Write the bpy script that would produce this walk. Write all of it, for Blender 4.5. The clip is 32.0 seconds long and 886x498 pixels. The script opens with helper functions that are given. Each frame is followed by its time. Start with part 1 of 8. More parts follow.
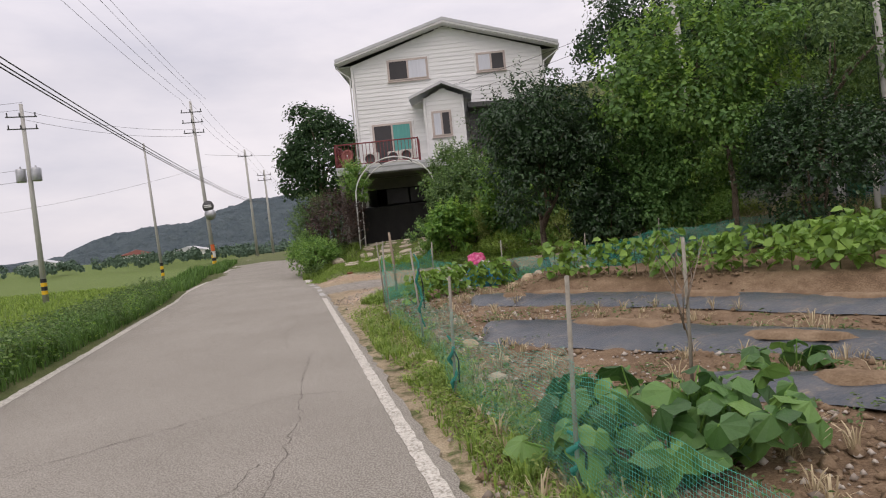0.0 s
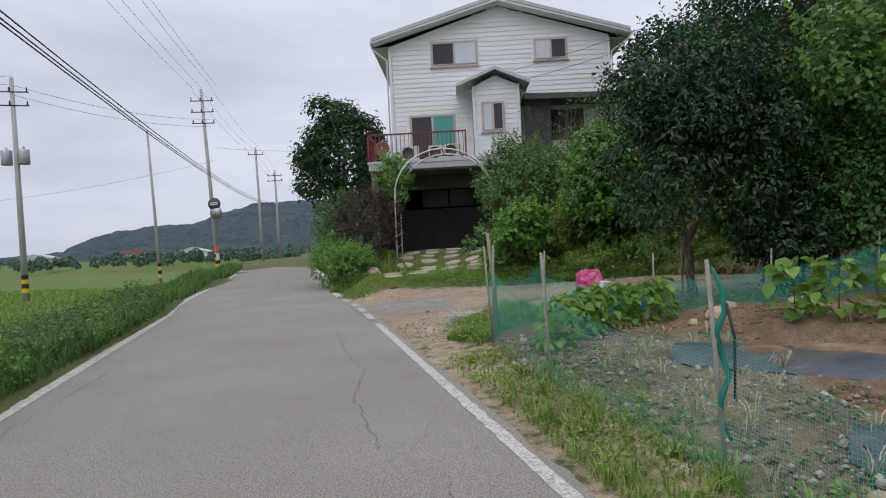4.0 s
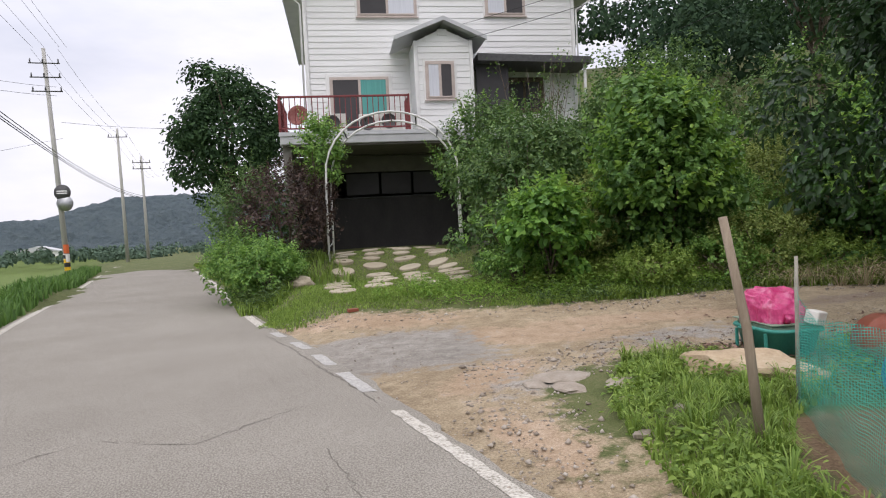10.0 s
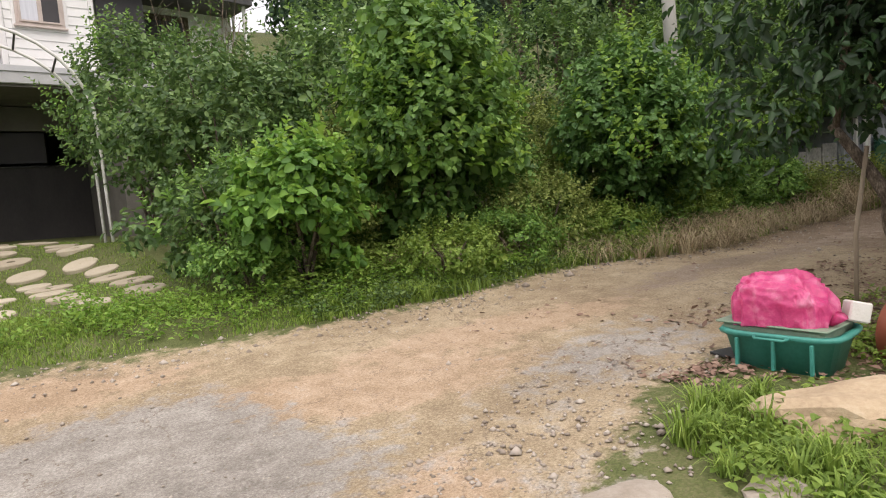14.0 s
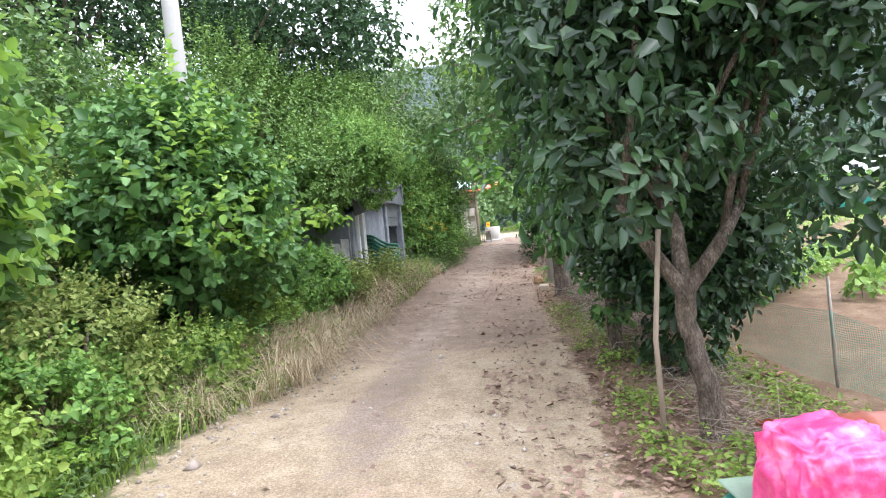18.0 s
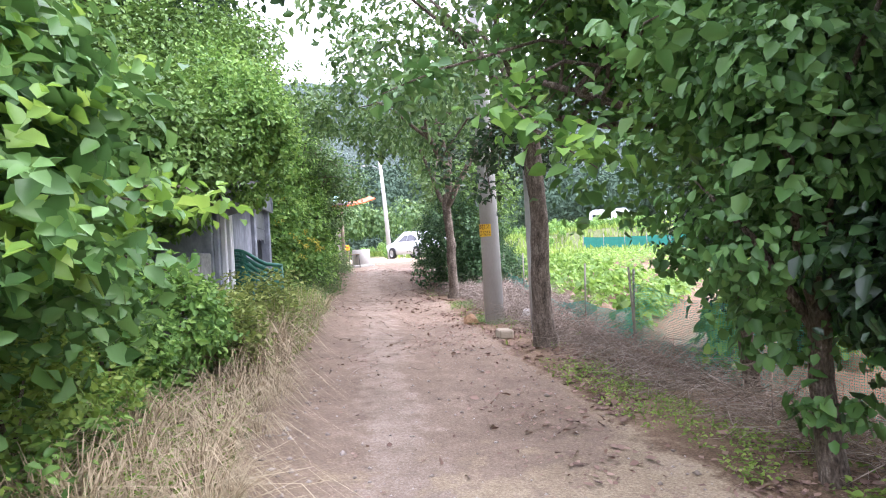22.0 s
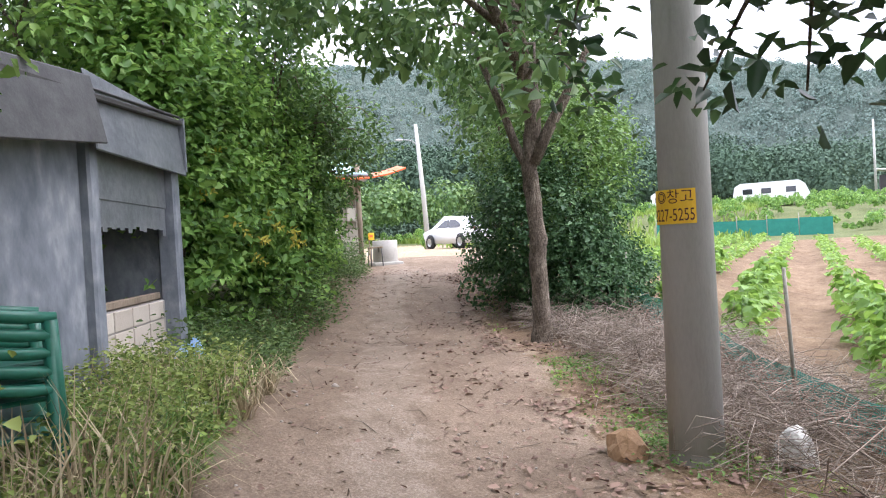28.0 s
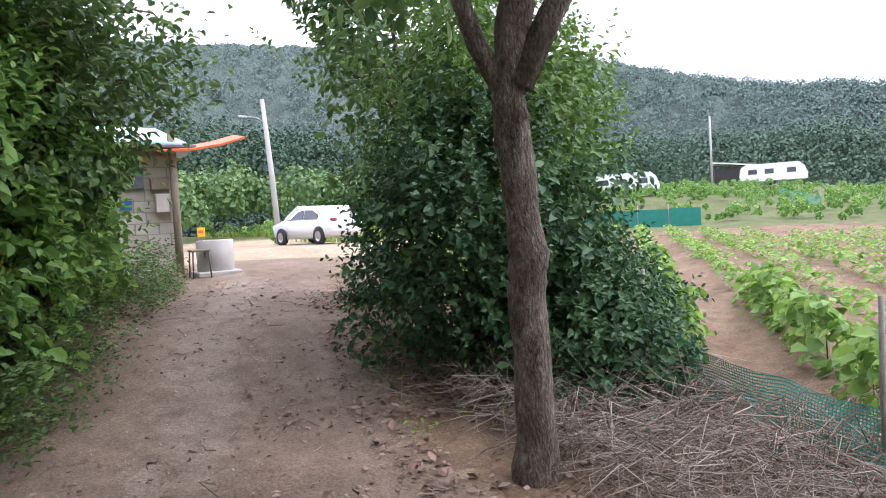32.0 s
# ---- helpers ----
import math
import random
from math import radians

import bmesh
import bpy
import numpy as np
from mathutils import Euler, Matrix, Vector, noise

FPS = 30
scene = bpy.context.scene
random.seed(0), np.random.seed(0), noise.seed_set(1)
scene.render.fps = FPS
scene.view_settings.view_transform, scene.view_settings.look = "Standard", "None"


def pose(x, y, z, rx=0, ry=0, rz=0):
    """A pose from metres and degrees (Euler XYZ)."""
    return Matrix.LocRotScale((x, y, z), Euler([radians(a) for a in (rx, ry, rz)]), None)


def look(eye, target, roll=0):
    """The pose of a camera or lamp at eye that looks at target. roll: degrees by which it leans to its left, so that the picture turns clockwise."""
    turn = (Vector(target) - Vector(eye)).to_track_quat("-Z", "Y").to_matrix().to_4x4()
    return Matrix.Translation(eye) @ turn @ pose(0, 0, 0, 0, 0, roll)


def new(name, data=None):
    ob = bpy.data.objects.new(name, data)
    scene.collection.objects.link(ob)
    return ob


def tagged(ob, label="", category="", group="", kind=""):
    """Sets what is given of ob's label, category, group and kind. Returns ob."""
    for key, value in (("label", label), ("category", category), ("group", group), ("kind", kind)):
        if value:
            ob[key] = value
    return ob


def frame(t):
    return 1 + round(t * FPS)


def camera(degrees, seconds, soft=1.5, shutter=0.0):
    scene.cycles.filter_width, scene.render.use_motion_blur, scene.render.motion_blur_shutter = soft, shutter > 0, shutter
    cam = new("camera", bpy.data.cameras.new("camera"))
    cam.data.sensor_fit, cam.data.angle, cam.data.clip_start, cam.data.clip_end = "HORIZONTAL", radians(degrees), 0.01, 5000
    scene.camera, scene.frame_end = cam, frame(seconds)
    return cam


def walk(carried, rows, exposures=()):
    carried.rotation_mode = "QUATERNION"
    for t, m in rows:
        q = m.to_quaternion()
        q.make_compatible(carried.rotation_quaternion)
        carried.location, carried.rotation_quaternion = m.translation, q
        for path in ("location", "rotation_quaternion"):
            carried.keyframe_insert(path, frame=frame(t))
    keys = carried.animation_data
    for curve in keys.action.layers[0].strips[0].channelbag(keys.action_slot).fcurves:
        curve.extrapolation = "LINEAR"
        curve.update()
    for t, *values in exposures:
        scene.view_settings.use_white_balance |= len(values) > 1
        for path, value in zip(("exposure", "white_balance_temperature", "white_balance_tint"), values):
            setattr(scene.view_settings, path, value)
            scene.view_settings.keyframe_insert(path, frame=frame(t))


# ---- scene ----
cam = camera(69.0, 32.0, soft=1.1)
PATH = [
    (0, (0.51, 0.408, 1.253), (0.451, 2.406, 1.182), -5.6),
    (0.5, (0.204, 1.086, 1.2), (-0.06, 3.068, 1.126), -4.8),
    (1, (-0.01, 1.704, 1.218), (-0.393, 3.665, 1.138), -5.6),
    (1.5, (-0.283, 2.161, 1.153), (-0.715, 4.112, 1.072), -4.1),
    (2, (-0.516, 2.677, 1.148), (-0.846, 4.648, 1.074), -4.5),
    (2.5, (-0.777, 3.347, 1.164), (-1.079, 5.323, 1.094), -3.0),
    (4.5, (-1.909, 5.976, 1.155), (-1.891, 7.975, 1.188), -2.4),
    (5, (-2.086, 6.168, 1.219), (-2.007, 8.16, 1.377), -1.6),
    (5.5, (-2.334, 6.53, 1.225), (-2.169, 8.512, 1.435), -3.1),
    (6, (-2.495, 7.05, 1.219), (-2.309, 9.031, 1.42), -3.9),
    (6.5, (-2.74, 7.714, 1.224), (-2.57, 9.697, 1.421), -3.1),
    (7, (-2.837, 8.48, 1.243), (-2.566, 10.452, 1.436), -2.3),
    (7.5, (-3.023, 8.963, 1.183), (-2.741, 10.931, 1.398), -0.9),
    (8, (-3.275, 9.635, 1.086), (-2.967, 11.6, 1.293), -1.1),
    (8.5, (-3.415, 10.495, 1.049), (-3.042, 12.458, 1.136), -1.5),
    (9, (-3.642, 11.109, 1.104), (-3.269, 13.074, 1.1), -3.2),
    (9.5, (-3.717, 11.656, 1.095), (-3.26, 13.6, 0.986), -3.2),
    (10, (-3.863, 12.264, 1.218), (-3.558, 14.239, 1.164), -2.9),
    (10.5, (-4.036, 12.944, 1.292), (-3.733, 14.915, 1.44), -2.2),
    (11, (-4.216, 13.456, 1.318), (-3.878, 15.406, 1.602), -2.1),
    (11.5, (-4.282, 13.993, 1.327), (-3.908, 15.933, 1.635), -3.2),
    (12, (-4.452, 14.614, 1.224), (-3.726, 16.471, 1.383), -3.7),
    (12.5, (-4.404, 15.284, 1.236), (-3.543, 17.089, 1.214), -3.0),
    (13, (-4.452, 15.889, 1.226), (-3.391, 17.58, 1.107), -4.2),
    (13.5, (-4.321, 16.505, 1.194), (-3.17, 18.132, 1.034), -4.2),
    (14, (-4.246, 17.091, 1.211), (-2.897, 18.557, 1.03), -4.4),
    (14.5, (-4.16, 17.946, 1.279), (-2.532, 19.081, 1.037), -6.8),
    (15, (-3.908, 18.67, 1.291), (-2.11, 19.519, 1.078), -4.0),
    (15.5, (-3.698, 19.106, 1.211), (-1.824, 19.784, 1.038), -7.4),
    (17.5, (-2.276, 20.478, 1.374), (-0.281, 20.607, 1.298), -4.1),
    (18, (-1.887, 20.916, 1.412), (0.103, 20.722, 1.378), -5.5),
    (18.5, (-1.234, 21.077, 1.38), (0.734, 20.726, 1.344), -5.6),
    (19, (-0.688, 21.293, 1.346), (1.271, 20.889, 1.328), -3.4),
    (19.5, (-0.201, 21.489, 1.359), (1.739, 21.002, 1.375), -5.3),
    (20, (0.379, 21.607, 1.357), (2.304, 21.065, 1.357), -3.6),
    (20.5, (1.036, 21.773, 1.364), (2.966, 21.249, 1.332), -4.0),
    (21, (1.527, 21.825, 1.38), (3.431, 21.216, 1.338), -4.6),
    (21.5, (2.09, 21.779, 1.377), (3.969, 21.093, 1.369), -1.9),
    (22, (2.684, 21.776, 1.411), (4.547, 21.05, 1.422), -3.4),
    (22.5, (3.183, 21.712, 1.424), (5.03, 20.946, 1.392), -4.3),
    (23, (3.789, 21.597, 1.461), (5.668, 20.913, 1.436), -2.2),
    (23.5, (4.326, 21.461, 1.469), (6.204, 20.773, 1.475), -2.5),
    (24, (4.897, 21.267, 1.51), (6.773, 20.575, 1.561), -2.8),
    (24.5, (5.49, 21.075, 1.513), (7.384, 20.43, 1.528), -1.6),
    (26.5, (7.754, 20.21, 1.557), (9.626, 19.508, 1.547), -3.9),
    (27, (8.336, 20.105, 1.594), (10.246, 19.514, 1.551), -1.8),
    (27.5, (8.907, 19.874, 1.598), (10.819, 19.289, 1.568), -3.4),
    (28, (9.436, 19.645, 1.624), (11.341, 19.037, 1.596), -3.2),
    (28.5, (10.021, 19.476, 1.621), (11.897, 18.787, 1.541), -3.6),
    (29, (10.557, 19.346, 1.635), (12.405, 18.59, 1.531), -4.2),
    (29.5, (11.12, 19.22, 1.658), (13.01, 18.574, 1.552), -4.0),
    (30, (11.699, 19.081, 1.686), (13.6, 18.468, 1.588), -4.8),
    (30.5, (12.243, 18.873, 1.689), (14.145, 18.272, 1.551), -4.8),
    (31, (12.704, 18.742, 1.72), (14.615, 18.179, 1.547), -4.4),
    (31.5, (13.15, 18.629, 1.758), (14.994, 17.858, 1.671), -1.6),
    (32, (13.704, 18.365, 1.778), (15.424, 17.349, 1.694), -3.4),
]
EXPOSURES = [(0, 0.25, 6900, 19), (1, 0.06, 6650, 17), (2, -0.02, 6450, 15), (5, 0.07, 6050, 13), (7.5, -0.05, 6100, 14), (8, -0.04, 6150, 14), (9, 0.37, 6650, 17), (10, 0.53, 6550, 16), (11, 0.15, 6250, 15), (12, 0.18, 6350, 15), (13, 0.86, 7100, 17), (14, 0.96, 7100, 17), (15, 1.43, 6300, 12), (15.5, 1.58, 6300, 12), (18, 2.2, 6050, 17), (21, 2.49, 5900, 26), (24, 2.56, 6000, 25), (27, 2.24, 6050, 21), (28, 2.02, 6100, 19), (29, 2.04, 5850, 18), (30, 1.83, 6050, 19), (31, 2.22, 6050, 18), (32, 1.69, 5950, 22)]
walk(cam, [(t, look(eye, target, roll)) for t, eye, target, roll in PATH], EXPOSURES)


# ---- world, sun ----
SUN_EL, SUN_AZ = radians(52), radians(200)
world = bpy.data.worlds.new("overcast_sky")
scene.world = world
world.use_nodes = True
wn, wl = world.node_tree.nodes, world.node_tree.links
wn.clear()
w_sky = wn.new("ShaderNodeTexSky")
w_sky.sky_type, w_sky.sun_disc, w_sky.sun_elevation, w_sky.sun_rotation = "NISHITA", False, SUN_EL, SUN_AZ
w_sky.dust_density = 3.0
w_co = wn.new("ShaderNodeTexCoord")
w_map = wn.new("ShaderNodeMapping")
w_map.inputs["Scale"].default_value = (1.0, 1.0, 3.2)
w_noise = wn.new("ShaderNodeTexNoise")
w_noise.inputs["Scale"].default_value, w_noise.inputs["Detail"].default_value, w_noise.inputs["Roughness"].default_value = 2.1, 6, 0.55
w_ramp = wn.new("ShaderNodeValToRGB")
w_ramp.color_ramp.elements[0].position, w_ramp.color_ramp.elements[1].position = 0.33, 0.68
w_ramp.color_ramp.elements[0].color, w_ramp.color_ramp.elements[1].color = (0.60, 0.63, 0.71, 1), (0.86, 0.865, 0.90, 1)
w_sep = wn.new("ShaderNodeSeparateXYZ")
w_up = wn.new("ShaderNodeMapRange")
w_up.inputs["From Min"].default_value, w_up.inputs["From Max"].default_value = 0.25, 0.95
w_up.inputs["To Min"].default_value, w_up.inputs["To Max"].default_value = 1.0, 1.9
w_mul = wn.new("ShaderNodeVectorMath")
w_mul.operation = "SCALE"
w_mix = wn.new("ShaderNodeMix")
w_mix.data_type = "RGBA"
w_mix.inputs[0].default_value = 0.9
w_dim = wn.new("ShaderNodeVectorMath")
w_dim.operation = "SCALE"
w_dim.inputs["Scale"].default_value = 0.12
w_bg = wn.new("ShaderNodeBackground")
w_out = wn.new("ShaderNodeOutputWorld")
w_bg.inputs["Strength"].default_value = 0.92
wl.new(w_co.outputs["Generated"], w_map.inputs["Vector"])
wl.new(w_map.outputs["Vector"], w_noise.inputs["Vector"])
wl.new(w_noise.outputs["Fac"], w_ramp.inputs["Fac"])
wl.new(w_co.outputs["Generated"], w_sep.inputs[0])
wl.new(w_sep.outputs["Z"], w_up.inputs["Value"])
wl.new(w_ramp.outputs["Color"], w_mul.inputs[0])
wl.new(w_up.outputs["Result"], w_mul.inputs["Scale"])
wl.new(w_sky.outputs["Color"], w_dim.inputs[0])
wl.new(w_dim.outputs["Vector"], w_mix.inputs["A"])
wl.new(w_mul.outputs["Vector"], w_mix.inputs["B"])
wl.new(w_mix.outputs["Result"], w_bg.inputs["Color"])
wl.new(w_bg.outputs["Background"], w_out.inputs["Surface"])
sun = new("sun", bpy.data.lights.new("sun", "SUN"))
sun.data.energy, sun.data.angle, sun.data.color = 0.6, radians(30), (1.0, 0.96, 0.9)
sun.matrix_world = look((0, 0, 60), (0 - 60 * math.cos(SUN_EL) * math.sin(SUN_AZ), -60 * math.cos(SUN_EL) * math.cos(SUN_AZ), 60 - 60 * math.sin(SUN_EL)))


# ---- materials ----
def material(name, colors, rough=0.8, scale=6.0, fine=60.0, bump=0.25, metal=0.0, spec=0.4, detail=6, fine_mix=0.35, island=0.0, trans=0.0, stretch=(1, 1, 1), objrand=0.0, bump_dist=0.02, span=None):
    """Two scales of noise between the colours, with fine relief."""
    m = bpy.data.materials.new(name)
    m.use_nodes = True
    n, l = m.node_tree.nodes, m.node_tree.links
    p = n["Principled BSDF"]
    p.inputs["Roughness"].default_value, p.inputs["Metallic"].default_value = rough, metal
    p.inputs["Specular IOR Level"].default_value = spec
    co = n.new("ShaderNodeTexCoord")
    mp = n.new("ShaderNodeMapping")
    mp.inputs["Scale"].default_value = stretch
    l.new(co.outputs["Object"], mp.inputs["Vector"])
    a, b = n.new("ShaderNodeTexNoise"), n.new("ShaderNodeTexNoise")
    for k, sc in ((a, scale), (b, fine)):
        k.inputs["Scale"].default_value, k.inputs["Detail"].default_value = sc, detail
        k.inputs["Roughness"].default_value = 0.6
        l.new(mp.outputs["Vector"], k.inputs["Vector"])
    add = n.new("ShaderNodeMix")
    add.data_type = "FLOAT"
    add.inputs[0].default_value = fine_mix
    l.new(a.outputs["Fac"], add.inputs["A"])
    l.new(b.outputs["Fac"], add.inputs["B"])
    last = add.outputs["Result"]
    for amount, sock in ((island, "Random Per Island"), (objrand, "Random")):
        if amount:
            g = n.new("ShaderNodeNewGeometry" if sock != "Random" else "ShaderNodeObjectInfo")
            mx = n.new("ShaderNodeMix")
            mx.data_type = "FLOAT"
            mx.inputs[0].default_value = amount
            l.new(last, mx.inputs["A"])
            l.new(g.outputs[sock], mx.inputs["B"])
            last = mx.outputs["Result"]
    r = n.new("ShaderNodeValToRGB")
    e = r.color_ramp.elements
    span = span or ((0.3, 0.7) if not (island or objrand) else (0.15, 0.85))
    e[0].position, e[1].position = span
    e[0].color, e[1].color = (*colors[0], 1), (*colors[-1], 1)
    for i, c in enumerate(colors[1:-1]):
        x = e.new(span[0] + (span[1] - span[0]) * (i + 1) / (len(colors) - 1))
        x.color = (*c, 1)
    l.new(last, r.inputs["Fac"])
    l.new(r.outputs["Color"], p.inputs["Base Color"])
    if bump:
        bp = n.new("ShaderNodeBump")
        bp.inputs["Strength"].default_value, bp.inputs["Distance"].default_value = bump, bump_dist
        l.new(b.outputs["Fac"], bp.inputs["Height"])
        l.new(bp.outputs["Normal"], p.inputs["Normal"])
    if trans:
        t = n.new("ShaderNodeBsdfTranslucent")
        mixer = n.new("ShaderNodeMixShader")
        mixer.inputs[0].default_value = trans
        hs = n.new("ShaderNodeHueSaturation")
        hs.inputs["Value"].default_value, hs.inputs["Hue"].default_value = 1.35, 0.485
        l.new(r.outputs["Color"], hs.inputs["Color"])
        l.new(hs.outputs["Color"], t.inputs["Color"])
        l.new(p.outputs["BSDF"], mixer.inputs[1])
        l.new(t.outputs["BSDF"], mixer.inputs[2])
        l.new(mixer.outputs["Shader"], n["Material Output"].inputs["Surface"])
    return m


LEAF_GAIN = (1.36, 1.42, 1.5)


def leaf_mat(name, dark, mid, light, rough=0.5, trans=0.3, spec=0.38):
    dark, mid, light = [tuple(min(.6, c * g) for c, g in zip(k, LEAF_GAIN)) for k in (dark, mid, light)]
    return material(name, [dark, mid, light], rough=rough, scale=0.9, fine=14, bump=0.1, island=0.68, trans=trans, spec=spec, detail=2)


M_ASPHALT = material("worn_grey_asphalt", [(.178, .162, .134), (.262, .242, .204), (.36, .336, .288)], rough=0.9, scale=.5, fine=75, bump=1.0, fine_mix=0.86, spec=0.25, bump_dist=0.010, span=(.42, .58))
M_CRACK = material("crack_shadow_dirt", [(.10, .09, .074), (.19, .172, .146)], rough=0.95, scale=12, fine=80, bump=0.2)
M_LINE = material("worn_white_road_paint", [(.22, .20, .16), (.38, .355, .30), (.52, .49, .425), (.60, .575, .51)], rough=0.75, scale=9, fine=42, bump=0.3, fine_mix=0.68, span=(.38, .6))
M_LINE_OLD = material("faded_white_road_paint", [(.27, .26, .24), (.38, .37, .34), (.58, .56, .52)], rough=0.8, scale=7, fine=40, bump=0.2, fine_mix=0.6)
M_CONCRETE = material("pale_concrete", [(.36, .34, .30), (.46, .44, .40), (.54, .52, .47)], rough=0.9, scale=3, fine=50, bump=0.3)
M_POLE = material("spun_concrete_pole", [(.33, .325, .30), (.40, .395, .365), (.46, .45, .42)], rough=0.8, scale=2.5, fine=60, bump=0.15, stretch=(1, 1, .3))
M_STEEL = material("galvanised_steel", [(.32, .33, .34), (.45, .46, .47)], rough=0.45, scale=8, fine=50, metal=0.8, bump=0.08)
M_DARKSTEEL = material("dark_weathered_metal", [(.05, .05, .052), (.12, .12, .12)], rough=0.6, scale=8, fine=50, metal=0.3, bump=0.1)
M_WIRE = material("black_cable", [(.02, .02, .022), (.04, .04, .042)], rough=0.6, bump=0)
M_BLACK = material("black_rubber_plastic", [(.015, .015, .016), (.035, .035, .036)], rough=0.5, bump=0.1)
M_SIDING = material("white_painted_siding", [(.62, .625, .61), (.74, .745, .735), (.80, .80, .79)], rough=0.55, scale=1.2, fine=24, bump=0.12, stretch=(.5, .5, 3), objrand=0.25)
M_TRIM = material("white_trim_paint", [(.66, .66, .65), (.80, .80, .79)], rough=0.5, scale=3, fine=30, bump=0.05)
M_ROOF = material("grey_roof_metal", [(.42, .43, .44), (.54, .55, .56)], rough=0.55, scale=2, fine=30, bump=0.1)
M_ROOFDARK = material("dark_shingle_roof", [(.07, .07, .075), (.13, .13, .13)], rough=0.85, scale=4, fine=40, bump=0.4)
M_SLAB = material("painted_concrete_slab", [(.36, .37, .37), (.50, .51, .51)], rough=0.8, scale=2, fine=40, bump=0.15)
M_RED = material("dark_red_railing_paint", [(.14, .025, .028), (.24, .05, .05)], rough=0.5, scale=5, fine=50, bump=0.1)
# garage gloom is put into this near-black; the dark barn boards share it
M_DARKWALL = material("dark_board_and_garage_shade", [(.02, .019, .019), (.045, .041, .039)], rough=0.7, scale=2, fine=20, bump=0.1, stretch=(1, 1, .4))
# concrete colour lowered to carry the shade under the terrace
M_GARAGE = material("shade_darkened_concrete", [(.12, .115, .10), (.20, .19, .17)], rough=0.9, scale=2, fine=30, bump=0.2)
M_WINFRAME = material("faded_beige_window_frame", [(.42, .35, .31), (.56, .49, .45)], rough=0.5, scale=4, fine=40, bump=0.05)
M_SCREEN = material("dark_insect_screen", [(.035, .033, .036), (.06, .057, .06)], rough=0.6, scale=1, fine=200, bump=0.05)
# sky reflection in the window glass, painted as a pale lilac pane colour
M_SKYPANE = material("pale_sky_reflection_pane", [(.50, .52, .57), (.66, .68, .73)], rough=0.4, scale=3, fine=30, bump=0.1, stretch=(6, 6, .3), spec=.6)
M_TEAL = material("teal_curtain_behind_glass", [(.05, .26, .24), (.09, .36, .32)], rough=0.35, scale=3, fine=30, bump=0.1, stretch=(6, 6, .3), spec=.6)
M_WHITEMETAL = material("chalky_white_pipe", [(.55, .55, .52), (.75, .75, .72)], rough=0.6, scale=8, fine=50, bump=0.1)
M_ACUNIT = material("cream_appliance_enamel", [(.58, .57, .53), (.68, .67, .62)], rough=0.5, scale=4, fine=40, bump=0.05)
M_DISH = material("faded_red_dish_paint", [(.26, .09, .08), (.38, .15, .13)], rough=0.6, scale=6, fine=40, bump=0.1)
M_STONE = material("pale_weathered_stone", [(.29, .245, .175), (.39, .34, .25), (.49, .44, .335)], rough=0.9, scale=4, fine=40, bump=0.5, objrand=.35)
M_BOULDER = material("tan_field_stone", [(.30, .22, .14), (.44, .34, .22), (.52, .43, .31)], rough=0.92, scale=3, fine=30, bump=0.6)
M_RUSTROCK = material("orange_brown_rock", [(.22, .125, .062), (.33, .20, .105), (.43, .29, .17)], rough=0.92, scale=6, fine=40, bump=0.5)
M_BARK = material("grey_brown_bark", [(.038, .028, .019), (.10, .077, .055), (.18, .143, .106), (.33, .285, .225)], rough=0.95, scale=16, fine=70, bump=1.0, stretch=(1, 1, .42), bump_dist=0.035, fine_mix=.5, span=(.36, .66))
M_TWIG = material("dry_grey_brush", [(.10, .075, .053), (.225, .18, .138), (.45, .385, .31)], rough=0.95, scale=5, fine=40, bump=0.2, island=.6)
M_STAKE = material("weathered_wooden_stake", [(.17, .13, .09), (.32, .26, .19)], rough=0.9, scale=6, fine=50, bump=0.4, stretch=(1, 1, .15))
M_RUSTPOST = material("rusty_green_metal_post", [(.19, .175, .14), (.36, .34, .28)], rough=0.75, scale=9, fine=50, bump=0.2)
M_TUB = material("faded_green_plastic", [(.02, .17, .135), (.04, .25, .20), (.07, .31, .25)], rough=0.45, scale=3, fine=40, bump=0.06)
M_TUBIN = material("olive_green_tray_plastic", [(.16, .24, .17), (.24, .32, .23)], rough=0.5, scale=5, fine=40, bump=0.06)
# palest pink puts the bag's highlights into its colour
M_PINK = material("highlighted_pink_plastic", [(.52, .03, .15), (.74, .10, .28), (.90, .42, .58)], rough=0.28, scale=6, fine=15, bump=0.9, trans=0.35, spec=.7)
M_BLUE = material("blue_plastic_barrel", [(.02, .13, .36), (.04, .22, .50)], rough=0.4, scale=4, fine=40, bump=0.06)
M_BROWN = material("red_brown_plastic_barrel", [(.20, .055, .03), (.29, .085, .05)], rough=0.45, scale=4, fine=40, bump=0.06)
M_BLUEBAG = material("pale_blue_plastic_bag", [(.10, .26, .55), (.28, .45, .70), (.60, .68, .78)], rough=0.4, scale=6, fine=30, bump=0.4)
M_FOAM = material("dirty_white_foam", [(.55, .54, .48), (.72, .71, .66)], rough=0.9, scale=6, fine=60, bump=0.2)
M_CLOD = material("dry_field_soil", [(.13, .088, .052), (.22, .155, .098), (.33, .25, .165)], rough=0.95, scale=5, fine=45, bump=0.8, spec=.15, bump_dist=.02)
M_MULCH = material("black_plastic_mulch", [(.024, .033, .044), (.048, .06, .073), (.085, .088, .09), (.23, .175, .12)], rough=0.32, scale=2.2, fine=16, bump=0.6, spec=0.5, stretch=(1, 2, 1), fine_mix=.45)
M_SHEDWALL = material("blue_grey_painted_plaster", [(.105, .122, .145), (.195, .213, .24), (.36, .38, .40)], rough=0.7, scale=1.1, fine=9, bump=0.35, stretch=(1, 1, .6), span=(.35, .64))
